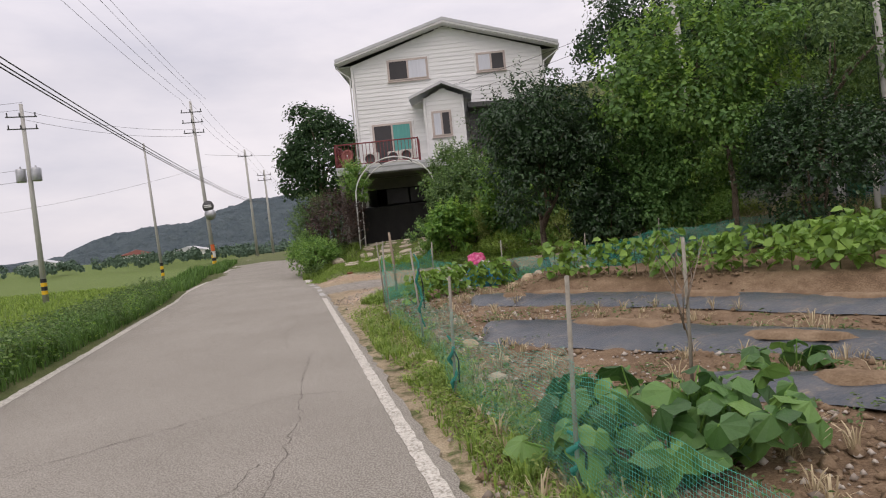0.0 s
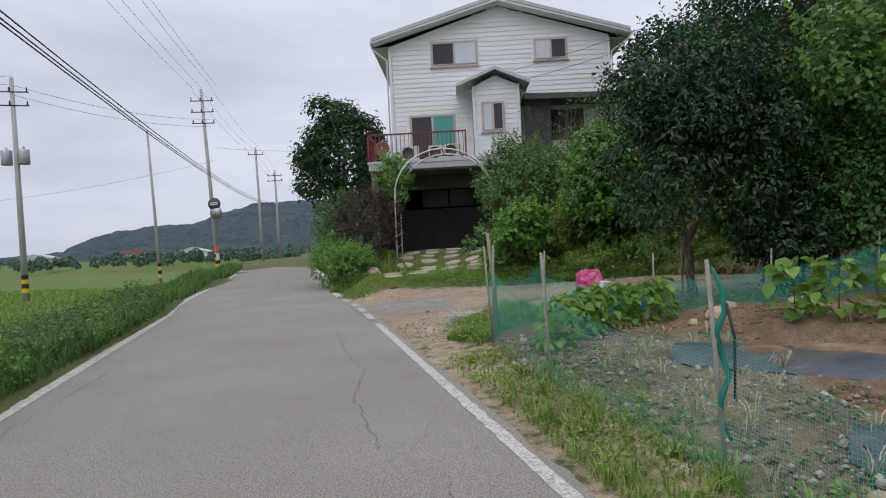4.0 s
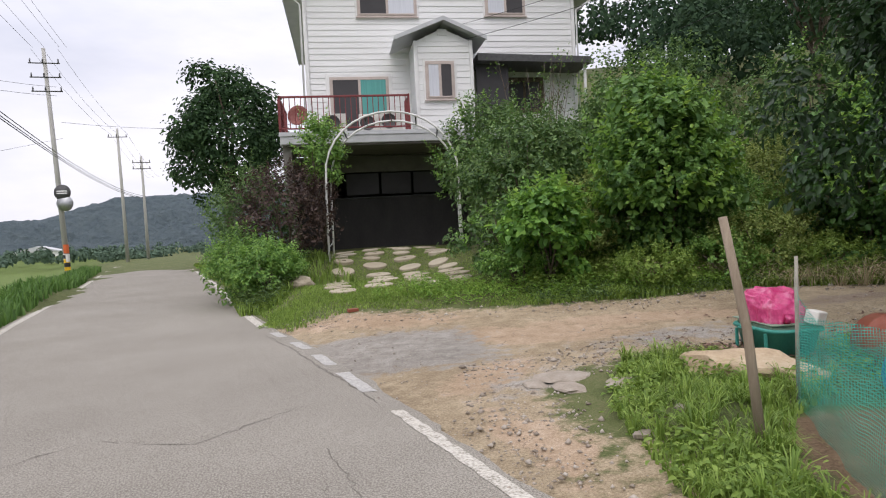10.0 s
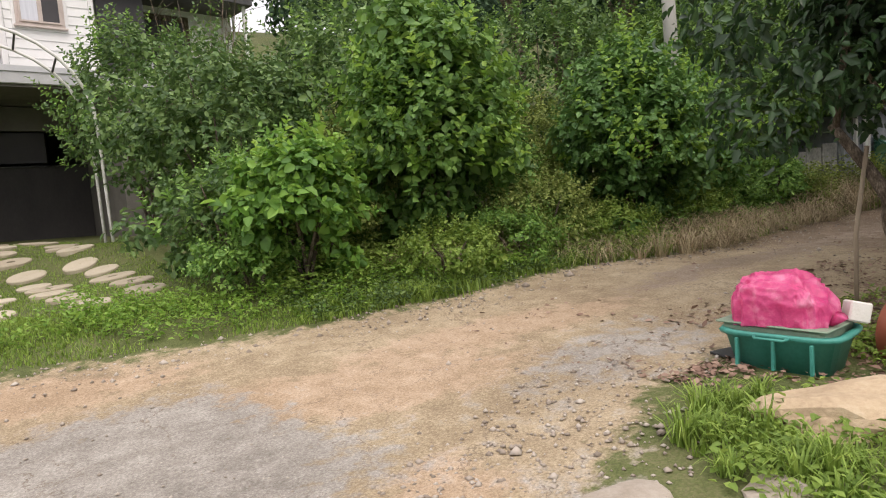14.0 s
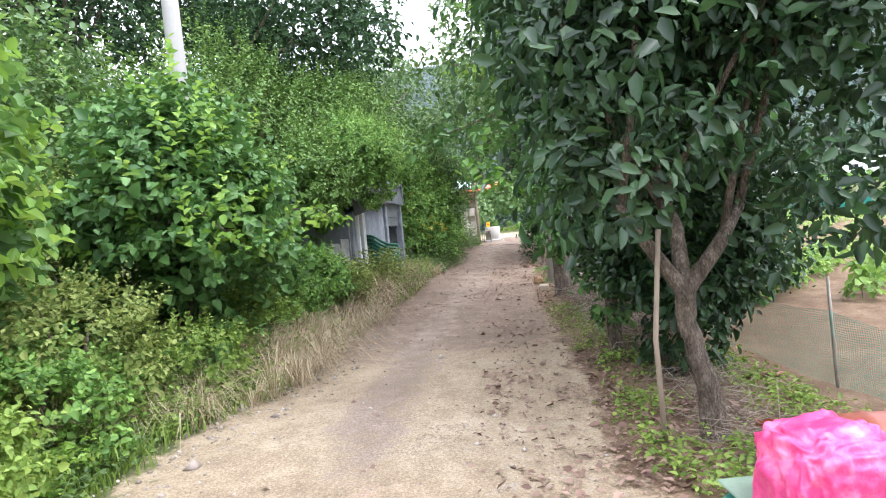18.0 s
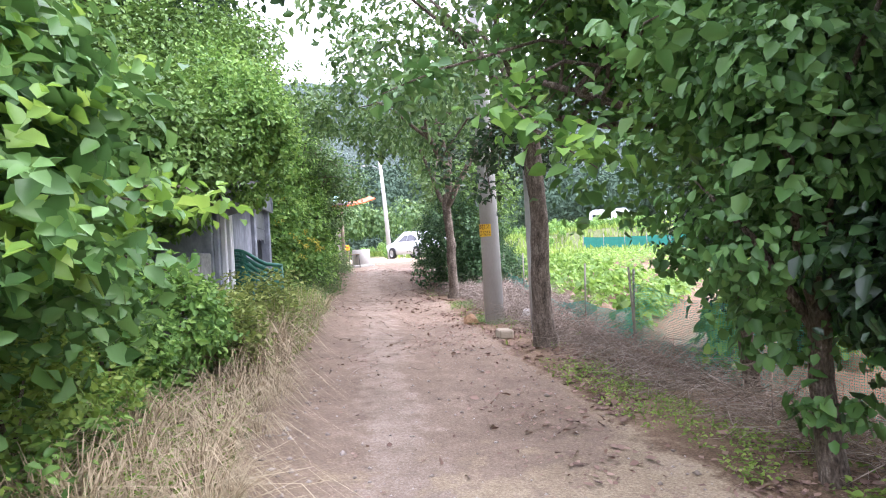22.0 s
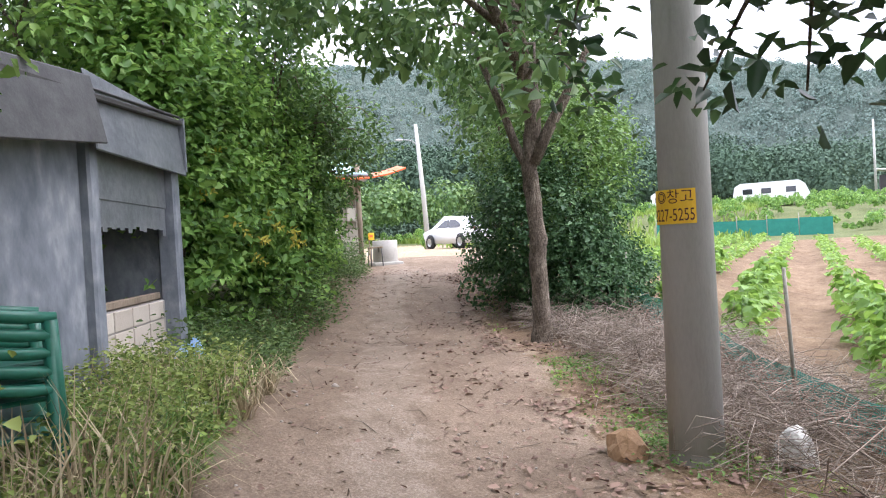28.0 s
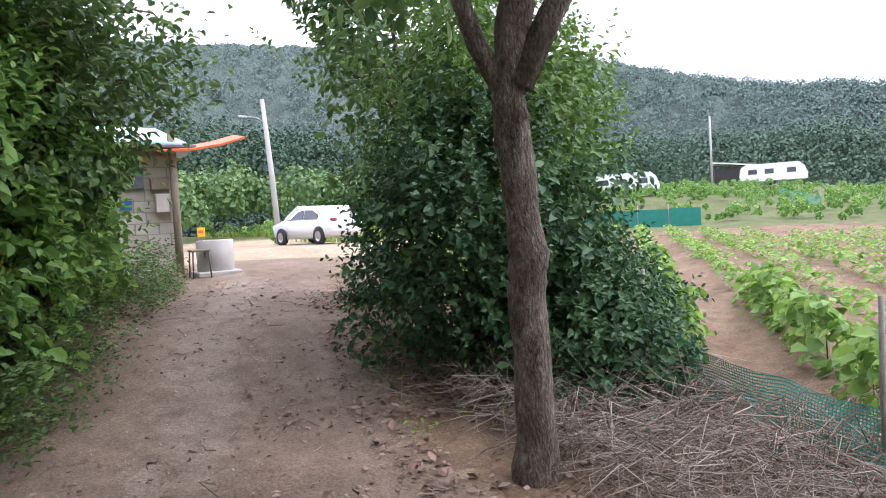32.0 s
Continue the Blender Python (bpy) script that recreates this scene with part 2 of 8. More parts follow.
M_SHEDPANEL = material("smeared_pale_panel", [(.16, .165, .155), (.28, .28, .26), (.42, .42, .40)], rough=0.8, scale=2.2, fine=16, bump=0.3, span=(.38, .62))
M_SHEDSHEET = material("bent_galvanised_sheet", [(.10, .11, .125), (.185, .198, .215), (.28, .295, .315)], rough=0.5, scale=2, fine=14, bump=0.3, metal=0.4)
# shade of the shed's recess is put into this near-black colour
M_SHEDDARK = material("shade_dark_shed_interior", [(.03, .03, .03), (.08, .078, .072)], rough=0.95, scale=3, fine=30, bump=0.3)
M_CHAIR = material("dark_green_plastic_chair", [(.015, .10, .065), (.025, .16, .105)], rough=0.35, scale=4, fine=40, bump=0.05)
M_SIGN = material("yellow_sign_sheet", [(.72, .42, .015), (.80, .50, .03)], rough=0.5, scale=9, fine=60, bump=0.05)
M_SIGNINK = material("sign_ink", [(.06, .015, .012), (.10, .03, .02)], rough=0.6, bump=0)
M_CARPAINT = material("white_car_paint", [(.74, .75, .76), (.80, .81, .82)], rough=0.25, scale=1, fine=10, bump=0, spec=.6)
M_GLASSDARK = material("tinted_car_glass", [(.015, .018, .02), (.03, .034, .038)], rough=0.08, bump=0, spec=.8)
M_TYRE = material("tyre_rubber", [(.02, .02, .02), (.04, .04, .04)], rough=0.85, bump=0.1)
M_RIM = material("alloy_rim", [(.45, .46, .47), (.58, .59, .60)], rough=0.35, metal=.8, bump=0)
M_ORANGE = material("orange_awning_sheet", [(.62, .11, .03), (.75, .18, .06)], rough=0.6, scale=4, fine=40, bump=0.1)
M_TURQ = material("pale_turquoise_sheet", [(.35, .62, .62), (.50, .72, .70)], rough=0.6, scale=4, fine=40, bump=0.1)
M_BRICKPALE = material("pale_cement_brick", [(.42, .37, .30), (.54, .48, .40), (.60, .55, .47)], rough=0.9, scale=4, fine=40, bump=0.3, objrand=.5)
M_MORTAR = material("grey_mortar", [(.30, .28, .25), (.38, .36, .32)], rough=0.95, scale=8, fine=60, bump=0.3)
M_VAN = material("white_film_cover", [(.68, .69, .69), (.80, .81, .81)], rough=0.5, scale=2, fine=20, bump=0.15)
M_NETSCREEN = material("green_shade_cloth", [(.014, .15, .115), (.03, .235, .18)], rough=0.8, scale=3, fine=60, bump=0.2)
M_SLABBIT = material("cracked_tan_grey_concrete", [(.24, .20, .155), (.33, .285, .23), (.41, .365, .31)], rough=0.95, scale=5, fine=45, bump=0.6)
M_DRYLEAF = material("fallen_brown_leaf", [(.125, .075, .053), (.205, .128, .092), (.33, .225, .165)], rough=0.8, scale=3, fine=30, bump=0.2, island=.7)
M_GRAVEL = material("loose_gravel", [(.20, .165, .13), (.32, .275, .225), (.45, .405, .345)], rough=0.92, scale=4, fine=30, bump=0.3, island=.7)
M_GRASS = leaf_mat("green_grass_blade", (.075, .125, .02), (.125, .19, .031), (.205, .275, .056), rough=.6, trans=.35)
M_GRASSDARK = leaf_mat("lush_verge_grass", (.035, .08, .015), (.06, .125, .024), (.10, .18, .04), rough=.6, trans=.35)
M_DRYGRASS = leaf_mat("dry_straw_grass", (.18, .135, .075), (.29, .23, .135), (.40, .33, .205), rough=.8, trans=.2, spec=.2)
M_WEED = leaf_mat("roadside_weed_leaf", (.035, .065, .018), (.065, .11, .03), (.12, .17, .05), rough=.6)
M_PERSIM = leaf_mat("glossy_dark_persimmon_leaf", (.0098, .0255, .009), (.018, .045, .0135), (.036, .078, .0235), rough=.42, trans=.24, spec=.45)
M_MULB = leaf_mat("bright_mulberry_leaf", (.045, .11, .02), (.085, .18, .03), (.17, .30, .05), rough=.5, trans=.38)
M_MULBMID = leaf_mat("mid_green_mulberry_leaf", (.04, .092, .021), (.072, .148, .03), (.125, .215, .045), rough=.5, trans=.32)
M_MULBDARK = leaf_mat("deep_green_mulberry_leaf", (.034, .085, .02), (.06, .132, .031), (.10, .19, .048), rough=.5, trans=.25)
M_BUSH = leaf_mat("dark_green_bush_leaf", (.018, .048, .017), (.036, .08, .027), (.07, .13, .043), rough=.55, trans=.2, spec=.3)
M_PALEWEED = leaf_mat("pale_yellow_green_weed_leaf", (.08, .115, .025), (.15, .19, .045), (.24, .27, .08), rough=.65, trans=.3, spec=.3)
M_SHRUB = leaf_mat("mid_green_shrub_leaf", (.032, .07, .018), (.065, .12, .032), (.12, .185, .052), rough=.5, trans=.25)
M_VINE = leaf_mat("climbing_vine_leaf", (.055, .12, .025), (.11, .208, .04), (.195, .305, .066), rough=.5, trans=.34)
M_OLIVE = leaf_mat("olive_ivy_leaf", (.045, .09, .018), (.08, .15, .028), (.135, .215, .048), rough=.55, trans=.25)
M_MAPLE = leaf_mat("maroon_maple_leaf", (.022, .014, .012), (.05, .028, .022), (.085, .055, .035), rough=.55, trans=.2)
M_FARTREE = leaf_mat("shaded_woodland_leaf", (.014, .032, .013), (.026, .054, .02), (.05, .092, .032), rough=.7, trans=.2, spec=.2)
M_PINE = leaf_mat("dark_pine_needles", (.014, .03, .016), (.024, .046, .022), (.042, .072, .034), rough=.8, trans=.15, spec=.12)
M_BEAN = leaf_mat("bean_plant_leaf", (.07, .135, .022), (.118, .208, .036), (.19, .295, .058), rough=.5, trans=.38)
M_SQUASH = material("broad_squash_leaf", [(.024, .076, .02), (.062, .155, .036), (.105, .23, .05), (.165, .30, .07)], rough=.5, scale=7, fine=38, bump=.5, objrand=.6, trans=.25, spec=.5, bump_dist=.012)
# distance haze is put into this pine's lighter, greyer green
M_FARPINE = leaf_mat("haze_tinted_far_pine", (.042, .066, .044), (.056, .085, .054), (.072, .108, .066), rough=.95, trans=.05, spec=.05)
M_SHOOT = leaf_mat("pale_young_shoot_leaf", (.075, .155, .02), (.125, .225, .032), (.20, .30, .055), rough=.5, trans=.42)
M_YELLOWLEAF = leaf_mat("yellowing_leaf", (.25, .22, .03), (.38, .33, .05), (.48, .42, .08), rough=.55, trans=.35)


def net_material(name, color, cell, cover):
    """A knotted net: threads opaque, the meshes between them open."""
    m = bpy.data.materials.new(name)
    m.use_nodes = True
    n, l = m.node_tree.nodes, m.node_tree.links
    p = n["Principled BSDF"]
    p.inputs["Base Color"].default_value, p.inputs["Roughness"].default_value = (*color, 1), 0.6
    uv = n.new("ShaderNodeUVMap")
    sep = n.new("ShaderNodeSeparateXYZ")
    l.new(uv.outputs["UV"], sep.inputs[0])
    outs = []
    for ax in ("X", "Y"):
        k = n.new("ShaderNodeMath")
        k.operation = "PINGPONG"
        k.inputs[1].default_value = cell / 2
        l.new(sep.outputs[ax], k.inputs[0])
        j = n.new("ShaderNodeMath")
        j.operation = "LESS_THAN"
        j.inputs[1].default_value = cell / 2 * cover
        l.new(k.outputs[0], j.inputs[0])
        outs.append(j)
    mx = n.new("ShaderNodeMath")
    mx.operation = "MAXIMUM"
    l.new(outs[0].outputs[0], mx.inputs[0])
    l.new(outs[1].outputs[0], mx.inputs[1])
    tr = n.new("ShaderNodeBsdfTransparent")
    ms = n.new("ShaderNodeMixShader")
    l.new(mx.outputs[0], ms.inputs[0])
    l.new(tr.outputs[0], ms.inputs[1])
    l.new(p.outputs[0], ms.inputs[2])
    l.new(ms.outputs[0], n["Material Output"].inputs["Surface"])
    return m


M_NET = net_material("green_garden_net", (.055, .41, .32), 0.024, 0.10)
M_NETLOOSE = net_material("bunched_green_net", (.045, .40, .32), 0.022, 0.2)


M_NETLOW = net_material("slack_green_net", (.045, .42, .34), 0.022, 0.17)
M_NETFALLEN = net_material("fallen_green_net", (.045, .42, .34), 0.02, 0.36)


def ground_material():
    """Soil, dirt, grass and paddy, by the ground's own cover attributes, with broken edges."""
    m = bpy.data.materials.new("ground_cover")
    m.use_nodes = True
    n, l = m.node_tree.nodes, m.node_tree.links
    p = n["Principled BSDF"]
    p.inputs["Roughness"].default_value, p.inputs["Specular IOR Level"].default_value = 0.95, 0.2
    co = n.new("ShaderNodeTexCoord")
    big, fine, mid = n.new("ShaderNodeTexNoise"), n.new("ShaderNodeTexNoise"), n.new("ShaderNodeTexNoise")
    for k, sc in ((big, 0.7), (mid, 4.5), (fine, 46.0)):
        k.inputs["Scale"].default_value, k.inputs["Detail"].default_value, k.inputs["Roughness"].default_value = sc, 7, 0.65
        l.new(co.outputs["Object"], k.inputs["Vector"])
    both = n.new("ShaderNodeMix")
    both.data_type, both.inputs[0].default_value = "FLOAT", 0.42
    broad = n.new("ShaderNodeMix")
    broad.data_type, broad.inputs[0].default_value = "FLOAT", 0.5
    l.new(big.outputs["Fac"], broad.inputs["A"])
    l.new(mid.outputs["Fac"], broad.inputs["B"])
    l.new(broad.outputs["Result"], both.inputs["A"])
    l.new(fine.outputs["Fac"], both.inputs["B"])

    def ramp(src, colors):
        r = n.new("ShaderNodeValToRGB")
        e = r.color_ramp.elements
        e[0].position, e[1].position = 0.4, 0.6
        e[0].color, e[1].color = (*colors[0], 1), (*colors[-1], 1)
        for i, c in enumerate(colors[1:-1]):
            e.new(0.38 + 0.24 * (i + 1) / (len(colors) - 1)).color = (*c, 1)
        l.new(src, r.inputs["Fac"])
        return r.outputs["Color"]

    col = ramp(both.outputs["Result"], [(.06, .075, .025), (.10, .12, .042), (.15, .145, .07)])
    for name, colors in (("paddy", [(.085, .12, .03), (.11, .16, .038), (.15, .19, .06)]),
                         ("soil", [(.10, .065, .038), (.175, .118, .072), (.27, .195, .125)]),
                         ("dirt", [(.205, .155, .10), (.31, .246, .158), (.44, .362, .25)]),
                         ("lane_dirt", [(.135, .097, .065), (.20, .148, .103), (.285, .218, .157)]),
                         ("rust", [(.265, .19, .12), (.36, .265, .175), (.47, .365, .265)]),
                         ("grey", [(.175, .158, .135), (.255, .235, .203), (.37, .345, .302)]),
                         ("track", [(.165, .125, .088), (.235, .182, .132), (.325, .262, .20)])):
        a = n.new("ShaderNodeAttribute")
        a.attribute_name = name
        j = n.new("ShaderNodeMath")
        j.operation = "MULTIPLY_ADD"
        j.inputs[1].default_value, j.inputs[2].default_value = 1.5, -0.75
        l.new(mid.outputs["Fac"], j.inputs[0])
        s = n.new("ShaderNodeMath")
        s.operation = "ADD"
        l.new(a.outputs["Fac"], s.inputs[0])
        l.new(j.outputs[0], s.inputs[1])
        t = n.new("ShaderNodeMapRange")
        t.inputs["From Min"].default_value, t.inputs["From Max"].default_value = 0.38, 0.62
        l.new(s.outputs[0], t.inputs["Value"])
        mx = n.new("ShaderNodeMix")
        mx.data_type = "RGBA"
        l.new(t.outputs["Result"], mx.inputs[0])
        l.new(col, mx.inputs["A"])
        l.new(ramp(both.outputs["Result"], colors), mx.inputs["B"])
        col = mx.outputs["Result"]
    warp = n.new("ShaderNodeMix")
    warp.data_type, warp.inputs[0].default_value = "VECTOR", 0.3
    l.new(co.outputs["Object"], warp.inputs["A"])
    l.new(mid.outputs["Color"], warp.inputs["B"])
    vor = n.new("ShaderNodeTexVoronoi")
    vor.feature = "DISTANCE_TO_EDGE"
    vor.inputs["Scale"].default_value = 2.6
    l.new(warp.outputs["Result"], vor.inputs["Vector"])
    thin = n.new("ShaderNodeMapRange")
    thin.inputs["From Min"].default_value, thin.inputs["From Max"].default_value = 0.002, 0.018
    thin.inputs["To Min"].default_value, thin.inputs["To Max"].default_value = 1.0, 0.0
    l.new(vor.outputs["Distance"], thin.inputs["Value"])
    some = n.new("ShaderNodeMapRange")
    some.inputs["From Min"].default_value, some.inputs["From Max"].default_value = 0.46, 0.62
    l.new(big.outputs["Fac"], some.inputs["Value"])
    both_k = n.new("ShaderNodeMath")
    both_k.operation = "MULTIPLY"
    l.new(thin.outputs["Result"], both_k.inputs[0])
    l.new(some.outputs["Result"], both_k.inputs[1])
    crk = n.new("ShaderNodeAttribute")
    crk.attribute_name = "cracked"
    crk_k = n.new("ShaderNodeMath")
    crk_k.operation = "MULTIPLY"
    l.new(both_k.outputs[0], crk_k.inputs[0])
    l.new(crk.outputs["Fac"], crk_k.inputs[1])
    mx = n.new("ShaderNodeMix")
    mx.data_type = "RGBA"
    mx.inputs["B"].default_value = (.15, .115, .085, 1)
    l.new(crk_k.outputs[0], mx.inputs[0])
    l.new(col, mx.inputs["A"])
    col = mx.outputs["Result"]
    grit = n.new("ShaderNodeTexVoronoi")
    grit.inputs["Scale"].default_value = 120
    l.new(co.outputs["Object"], grit.inputs["Vector"])
    gsep = n.new("ShaderNodeSeparateColor")
    l.new(grit.outputs["Color"], gsep.inputs[0])
    gv = n.new("ShaderNodeMapRange")
    gv.inputs["To Min"].default_value, gv.inputs["To Max"].default_value = 0.84, 1.16
    l.new(gsep.outputs[0], gv.inputs["Value"])
    gm = n.new("ShaderNodeVectorMath")
    gm.operation = "SCALE"
    l.new(col, gm.inputs[0])
    l.new(gv.outputs["Result"], gm.inputs["Scale"])
    col = gm.outputs["Vector"]
    l.new(col, p.inputs["Base Color"])
    bp = n.new("ShaderNodeBump")
    bp.inputs["Strength"].default_value, bp.inputs["Distance"].default_value = 0.7, 0.02
    l.new(fine.outputs["Fac"], bp.inputs["Height"])
    l.new(bp.outputs["Normal"], p.inputs["Normal"])
    return m


M_GROUND = ground_material()


# ---- mesh helpers ----
rng = np.random.default_rng(7)


def mesh_data(name, verts, faces, mat, smooth=False):
    me = bpy.data.meshes.new(name)
    me.from_pydata([tuple(v) for v in verts], [], faces)
    me.materials.append(mat)
    if smooth:
        me.polygons.foreach_set("use_smooth", [True] * len(me.polygons))
    me.update()
    return me


def quad_mesh(name, verts, quads, mat, smooth=False):
    """A mesh from arrays: verts (n, 3), quads (m, 4)."""
    me = bpy.data.meshes.new(name)
    me.vertices.add(len(verts))
    me.vertices.foreach_set("co", np.asarray(verts, dtype=np.float32).ravel())
    m, k = quads.shape
    me.loops.add(m * k)
    me.loops.foreach_set("vertex_index", quads.astype(np.int32).ravel())
    me.polygons.add(m)
    me.polygons.foreach_set("loop_start", np.arange(0, m * k, k, dtype=np.int32))
    if smooth:
        me.polygons.foreach_set("use_smooth", np.ones(m, dtype=bool))
    me.update(calc_edges=True)
    me.materials.append(mat)
    return me


def bmesh_data(name, bm, mat, smooth=False):
    me = bpy.data.meshes.new(name)
    bm.to_mesh(me)
    bm.free()
    me.materials.append(mat)
    if smooth:
        me.polygons.foreach_set("use_smooth", [True] * len(me.polygons))
    return me


def thing(name, loc, label, category, group="", kind="", rz=0.0):
    ob = new(name)
    ob.empty_display_size = 0.2
    ob.matrix_world = pose(*loc, 0, 0, rz)
    return tagged(ob, label, category, group, kind)


def solo(name, me, label, category, group="", kind="", m=None):
    ob = new(name, me)
    if m is not None:
        ob.matrix_world = m
    return tagged(ob, label, category, group, kind)


def part(name, me, parent, label="", m=None):
    ob = new(name, me)
    ob.parent = parent
    if m is not None:
        ob.matrix_local = m
    return tagged(ob, label)


def box(x0, y0, z0, x1, y1, z1, mat, bev=0.0, name="box"):
    bm = bmesh.new()
    bmesh.ops.create_cube(bm, size=1)
    for v in bm.verts:
        v.co = Vector(((x0 + x1) / 2 + v.co.x * (x1 - x0), (y0 + y1) / 2 + v.co.y * (y1 - y0), (z0 + z1) / 2 + v.co.z * (z1 - z0)))
    if bev:
        bmesh.ops.bevel(bm, geom=bm.edges[:], offset=bev, segments=1, affect="EDGES")
    return bmesh_data(name, bm, mat)


def tube(points, radii, mat, n=8, name="tube", caps=True, smooth=True):
    """A tube swept along points with a radius at each."""
    pts = [Vector(p) for p in points]
    if not hasattr(radii, "__len__"):
        radii = [radii] * len(pts)
    verts, faces = [], []
    ref = Vector((0.31, 0.17, 0.93))
    if abs((pts[-1] - pts[0]).normalized().dot(ref)) > 0.8:
        ref = Vector((0.95, 0.1, 0.2))
    for i, p in enumerate(pts):
        d = (pts[min(i + 1, len(pts) - 1)] - pts[max(i - 1, 0)]).normalized()
        if abs(d.dot(ref)) > 0.985:
            ref = Vector((0.1, 0.95, 0.2))
        u = d.cross(ref).normalized()
        w = d.cross(u)
        for k in range(n):
            a = 2 * math.pi * k / n
            verts.append(p + radii[i] * (math.cos(a) * u + math.sin(a) * w))
    for i in range(len(pts) - 1):
        for k in range(n):
            faces.append((i * n + k, i * n + (k + 1) % n, (i + 1) * n + (k + 1) % n, (i + 1) * n + k))
    if caps:
        faces.append(tuple(range(n))[::-1])
        faces.append(tuple((len(pts) - 1) * n + k for k in range(n)))
    return mesh_data(name, verts, faces, mat, smooth)


def lathe(profile, mat, n=20, name="lathe", smooth=True, flatx=1.0, flaty=1.0):
    verts, faces = [], []
    for r, z in profile:
        for k in range(n):
            a = 2 * math.pi * k / n
            verts.append((r * flatx * math.cos(a), r * flaty * math.sin(a), z))
    for i in range(len(profile) - 1):
        for k in range(n):
            faces.append((i * n + k, i * n + (k + 1) % n, (i + 1) * n + (k + 1) % n, (i + 1) * n + k))
    return mesh_data(name, verts, faces, mat, smooth)


def prism(outline, y0, y1, mat, name="prism"):
    """An outline in x and z, from y0 to y1."""
    n = len(outline)
    verts = [(x, y0, z) for x, z in outline] + [(x, y1, z) for x, z in outline]
    faces = [tuple(range(n)), tuple(range(2 * n - 1, n - 1, -1))] + [(i, i + n, (i + 1) % n + n, (i + 1) % n) for i in range(n)]
    return mesh_data(name, verts, faces, mat)


def rock(size, mat, seed, name="rock", cuts=2, flat=1.0, bottom=-0.35):
    bm = bmesh.new()
    bmesh.ops.create_icosphere(bm, subdivisions=cuts, radius=1)
    for v in bm.verts:
        f = 1 + 0.35 * noise.noise(v.co * 1.3 + Vector((seed * 3.1, seed, 0))) + 0.12 * noise.noise(v.co * 3.5 + Vector((0, seed * 2.3, seed)))
        v.co = Vector((v.co.x * size[0], v.co.y * size[1], max(v.co.z * flat, bottom) * size[2])) * f
    return bmesh_data(name, bm, mat)


def unit(a):
    return a / np.maximum(np.linalg.norm(a, axis=1, keepdims=True), 1e-6)


def leaf_mesh(name, base, way, size, mat, width=0.55, fold=0.24, rand=None, curl=0.12, normal=None):
    """Leaves of two quads each, folded along the rib, from base along way."""
    r = rand or rng
    n = len(base)
    way = unit(way)
    up = unit((np.array([0, 0, 1.0]) if normal is None else normal) + r.normal(0, 0.35, (n, 3)))
    side = unit(np.cross(way, up))
    up = np.cross(side, way)
    size = np.broadcast_to(np.asarray(size, dtype=float).reshape(-1, 1), (n, 1))
    w = size * width * 0.5
    a = base + way * size * 0.32 + up * w * fold * 2
    b = base + way * size * 0.72 + up * w * fold
    tip = base + way * size - up * size * curl
    verts = np.stack([base, a + side * w, b + side * w * 0.72, tip, b - side * w * 0.72, a - side * w], axis=1).reshape(-1, 3)
    i = np.arange(n)[:, None] * 6
    quads = np.concatenate([i + np.array([[0, 1, 2, 3]]), i + np.array([[0, 3, 4, 5]])], axis=1).reshape(-1, 4)
    return quad_mesh(name, verts, quads, mat)


def crown(name, center, radii, count, size, mat, seed, clump=None, droop=0.2, shell=0.5, width=0.55, lump=0.25, low=-1.0, floor=None):
    """A crown of leafy lobes: leaves lie on the lobes' skins and face outwards, with sprigs that break the outline."""
    r = np.random.default_rng(seed + 100)
    radii = np.array(radii, dtype=float)
    count = int(count * 1.7)
    rl = min(radii)
    lobes = int(np.clip(24 + count / 150, 28, 96))
    d = unit(r.normal(0, 1, (lobes * 4, 3)))
    d = d[d[:, 2] > low][:lobes]
    u = r.uniform(shell, 0.98, len(d)) * (1 + r.normal(0, lump * 0.45, len(d)))
    c = np.array(center) + d * radii * u[:, None]
    rad = rl * r.uniform(0.13, 0.36, len(d))
    pick = r.choice(len(d), count * 2, p=rad ** 2 / (rad ** 2).sum())
    e = unit(r.normal(0, 1, (count * 2, 3)))
    keep = (e * d[pick]).sum(1) > -0.35
    pick, e = pick[keep][:count], e[keep][:count]
    n = len(pick)
    depth = 1 - np.abs(r.normal(0, 0.2, n))
    sprig = r.random(n) < 0.16
    depth = np.where(sprig, r.uniform(1.0, 1.0 + 0.9 * lump + .12, n), depth)
    pos = c[pick] + e * (rad[pick] * depth)[:, None] * np.array([1.15, 1.15, 0.9])
    nrm = unit(e * 0.75 + np.array([0, 0, 0.55]) + r.normal(0, 0.3, (n, 3)))
    way = np.cross(nrm, unit(r.normal(0, 1, (n, 3)))) + e * 0.25 + np.array([0, 0, -droop])
    if floor is not None:
        ok = pos[:, 2] > floor
        pos, way, nrm = pos[ok], way[ok], nrm[ok]
    return leaf_mesh(name, pos, way, size * np.clip(r.lognormal(-.2, .33, len(pos)), .35, 1.35), mat, width=width, rand=r, normal=nrm)


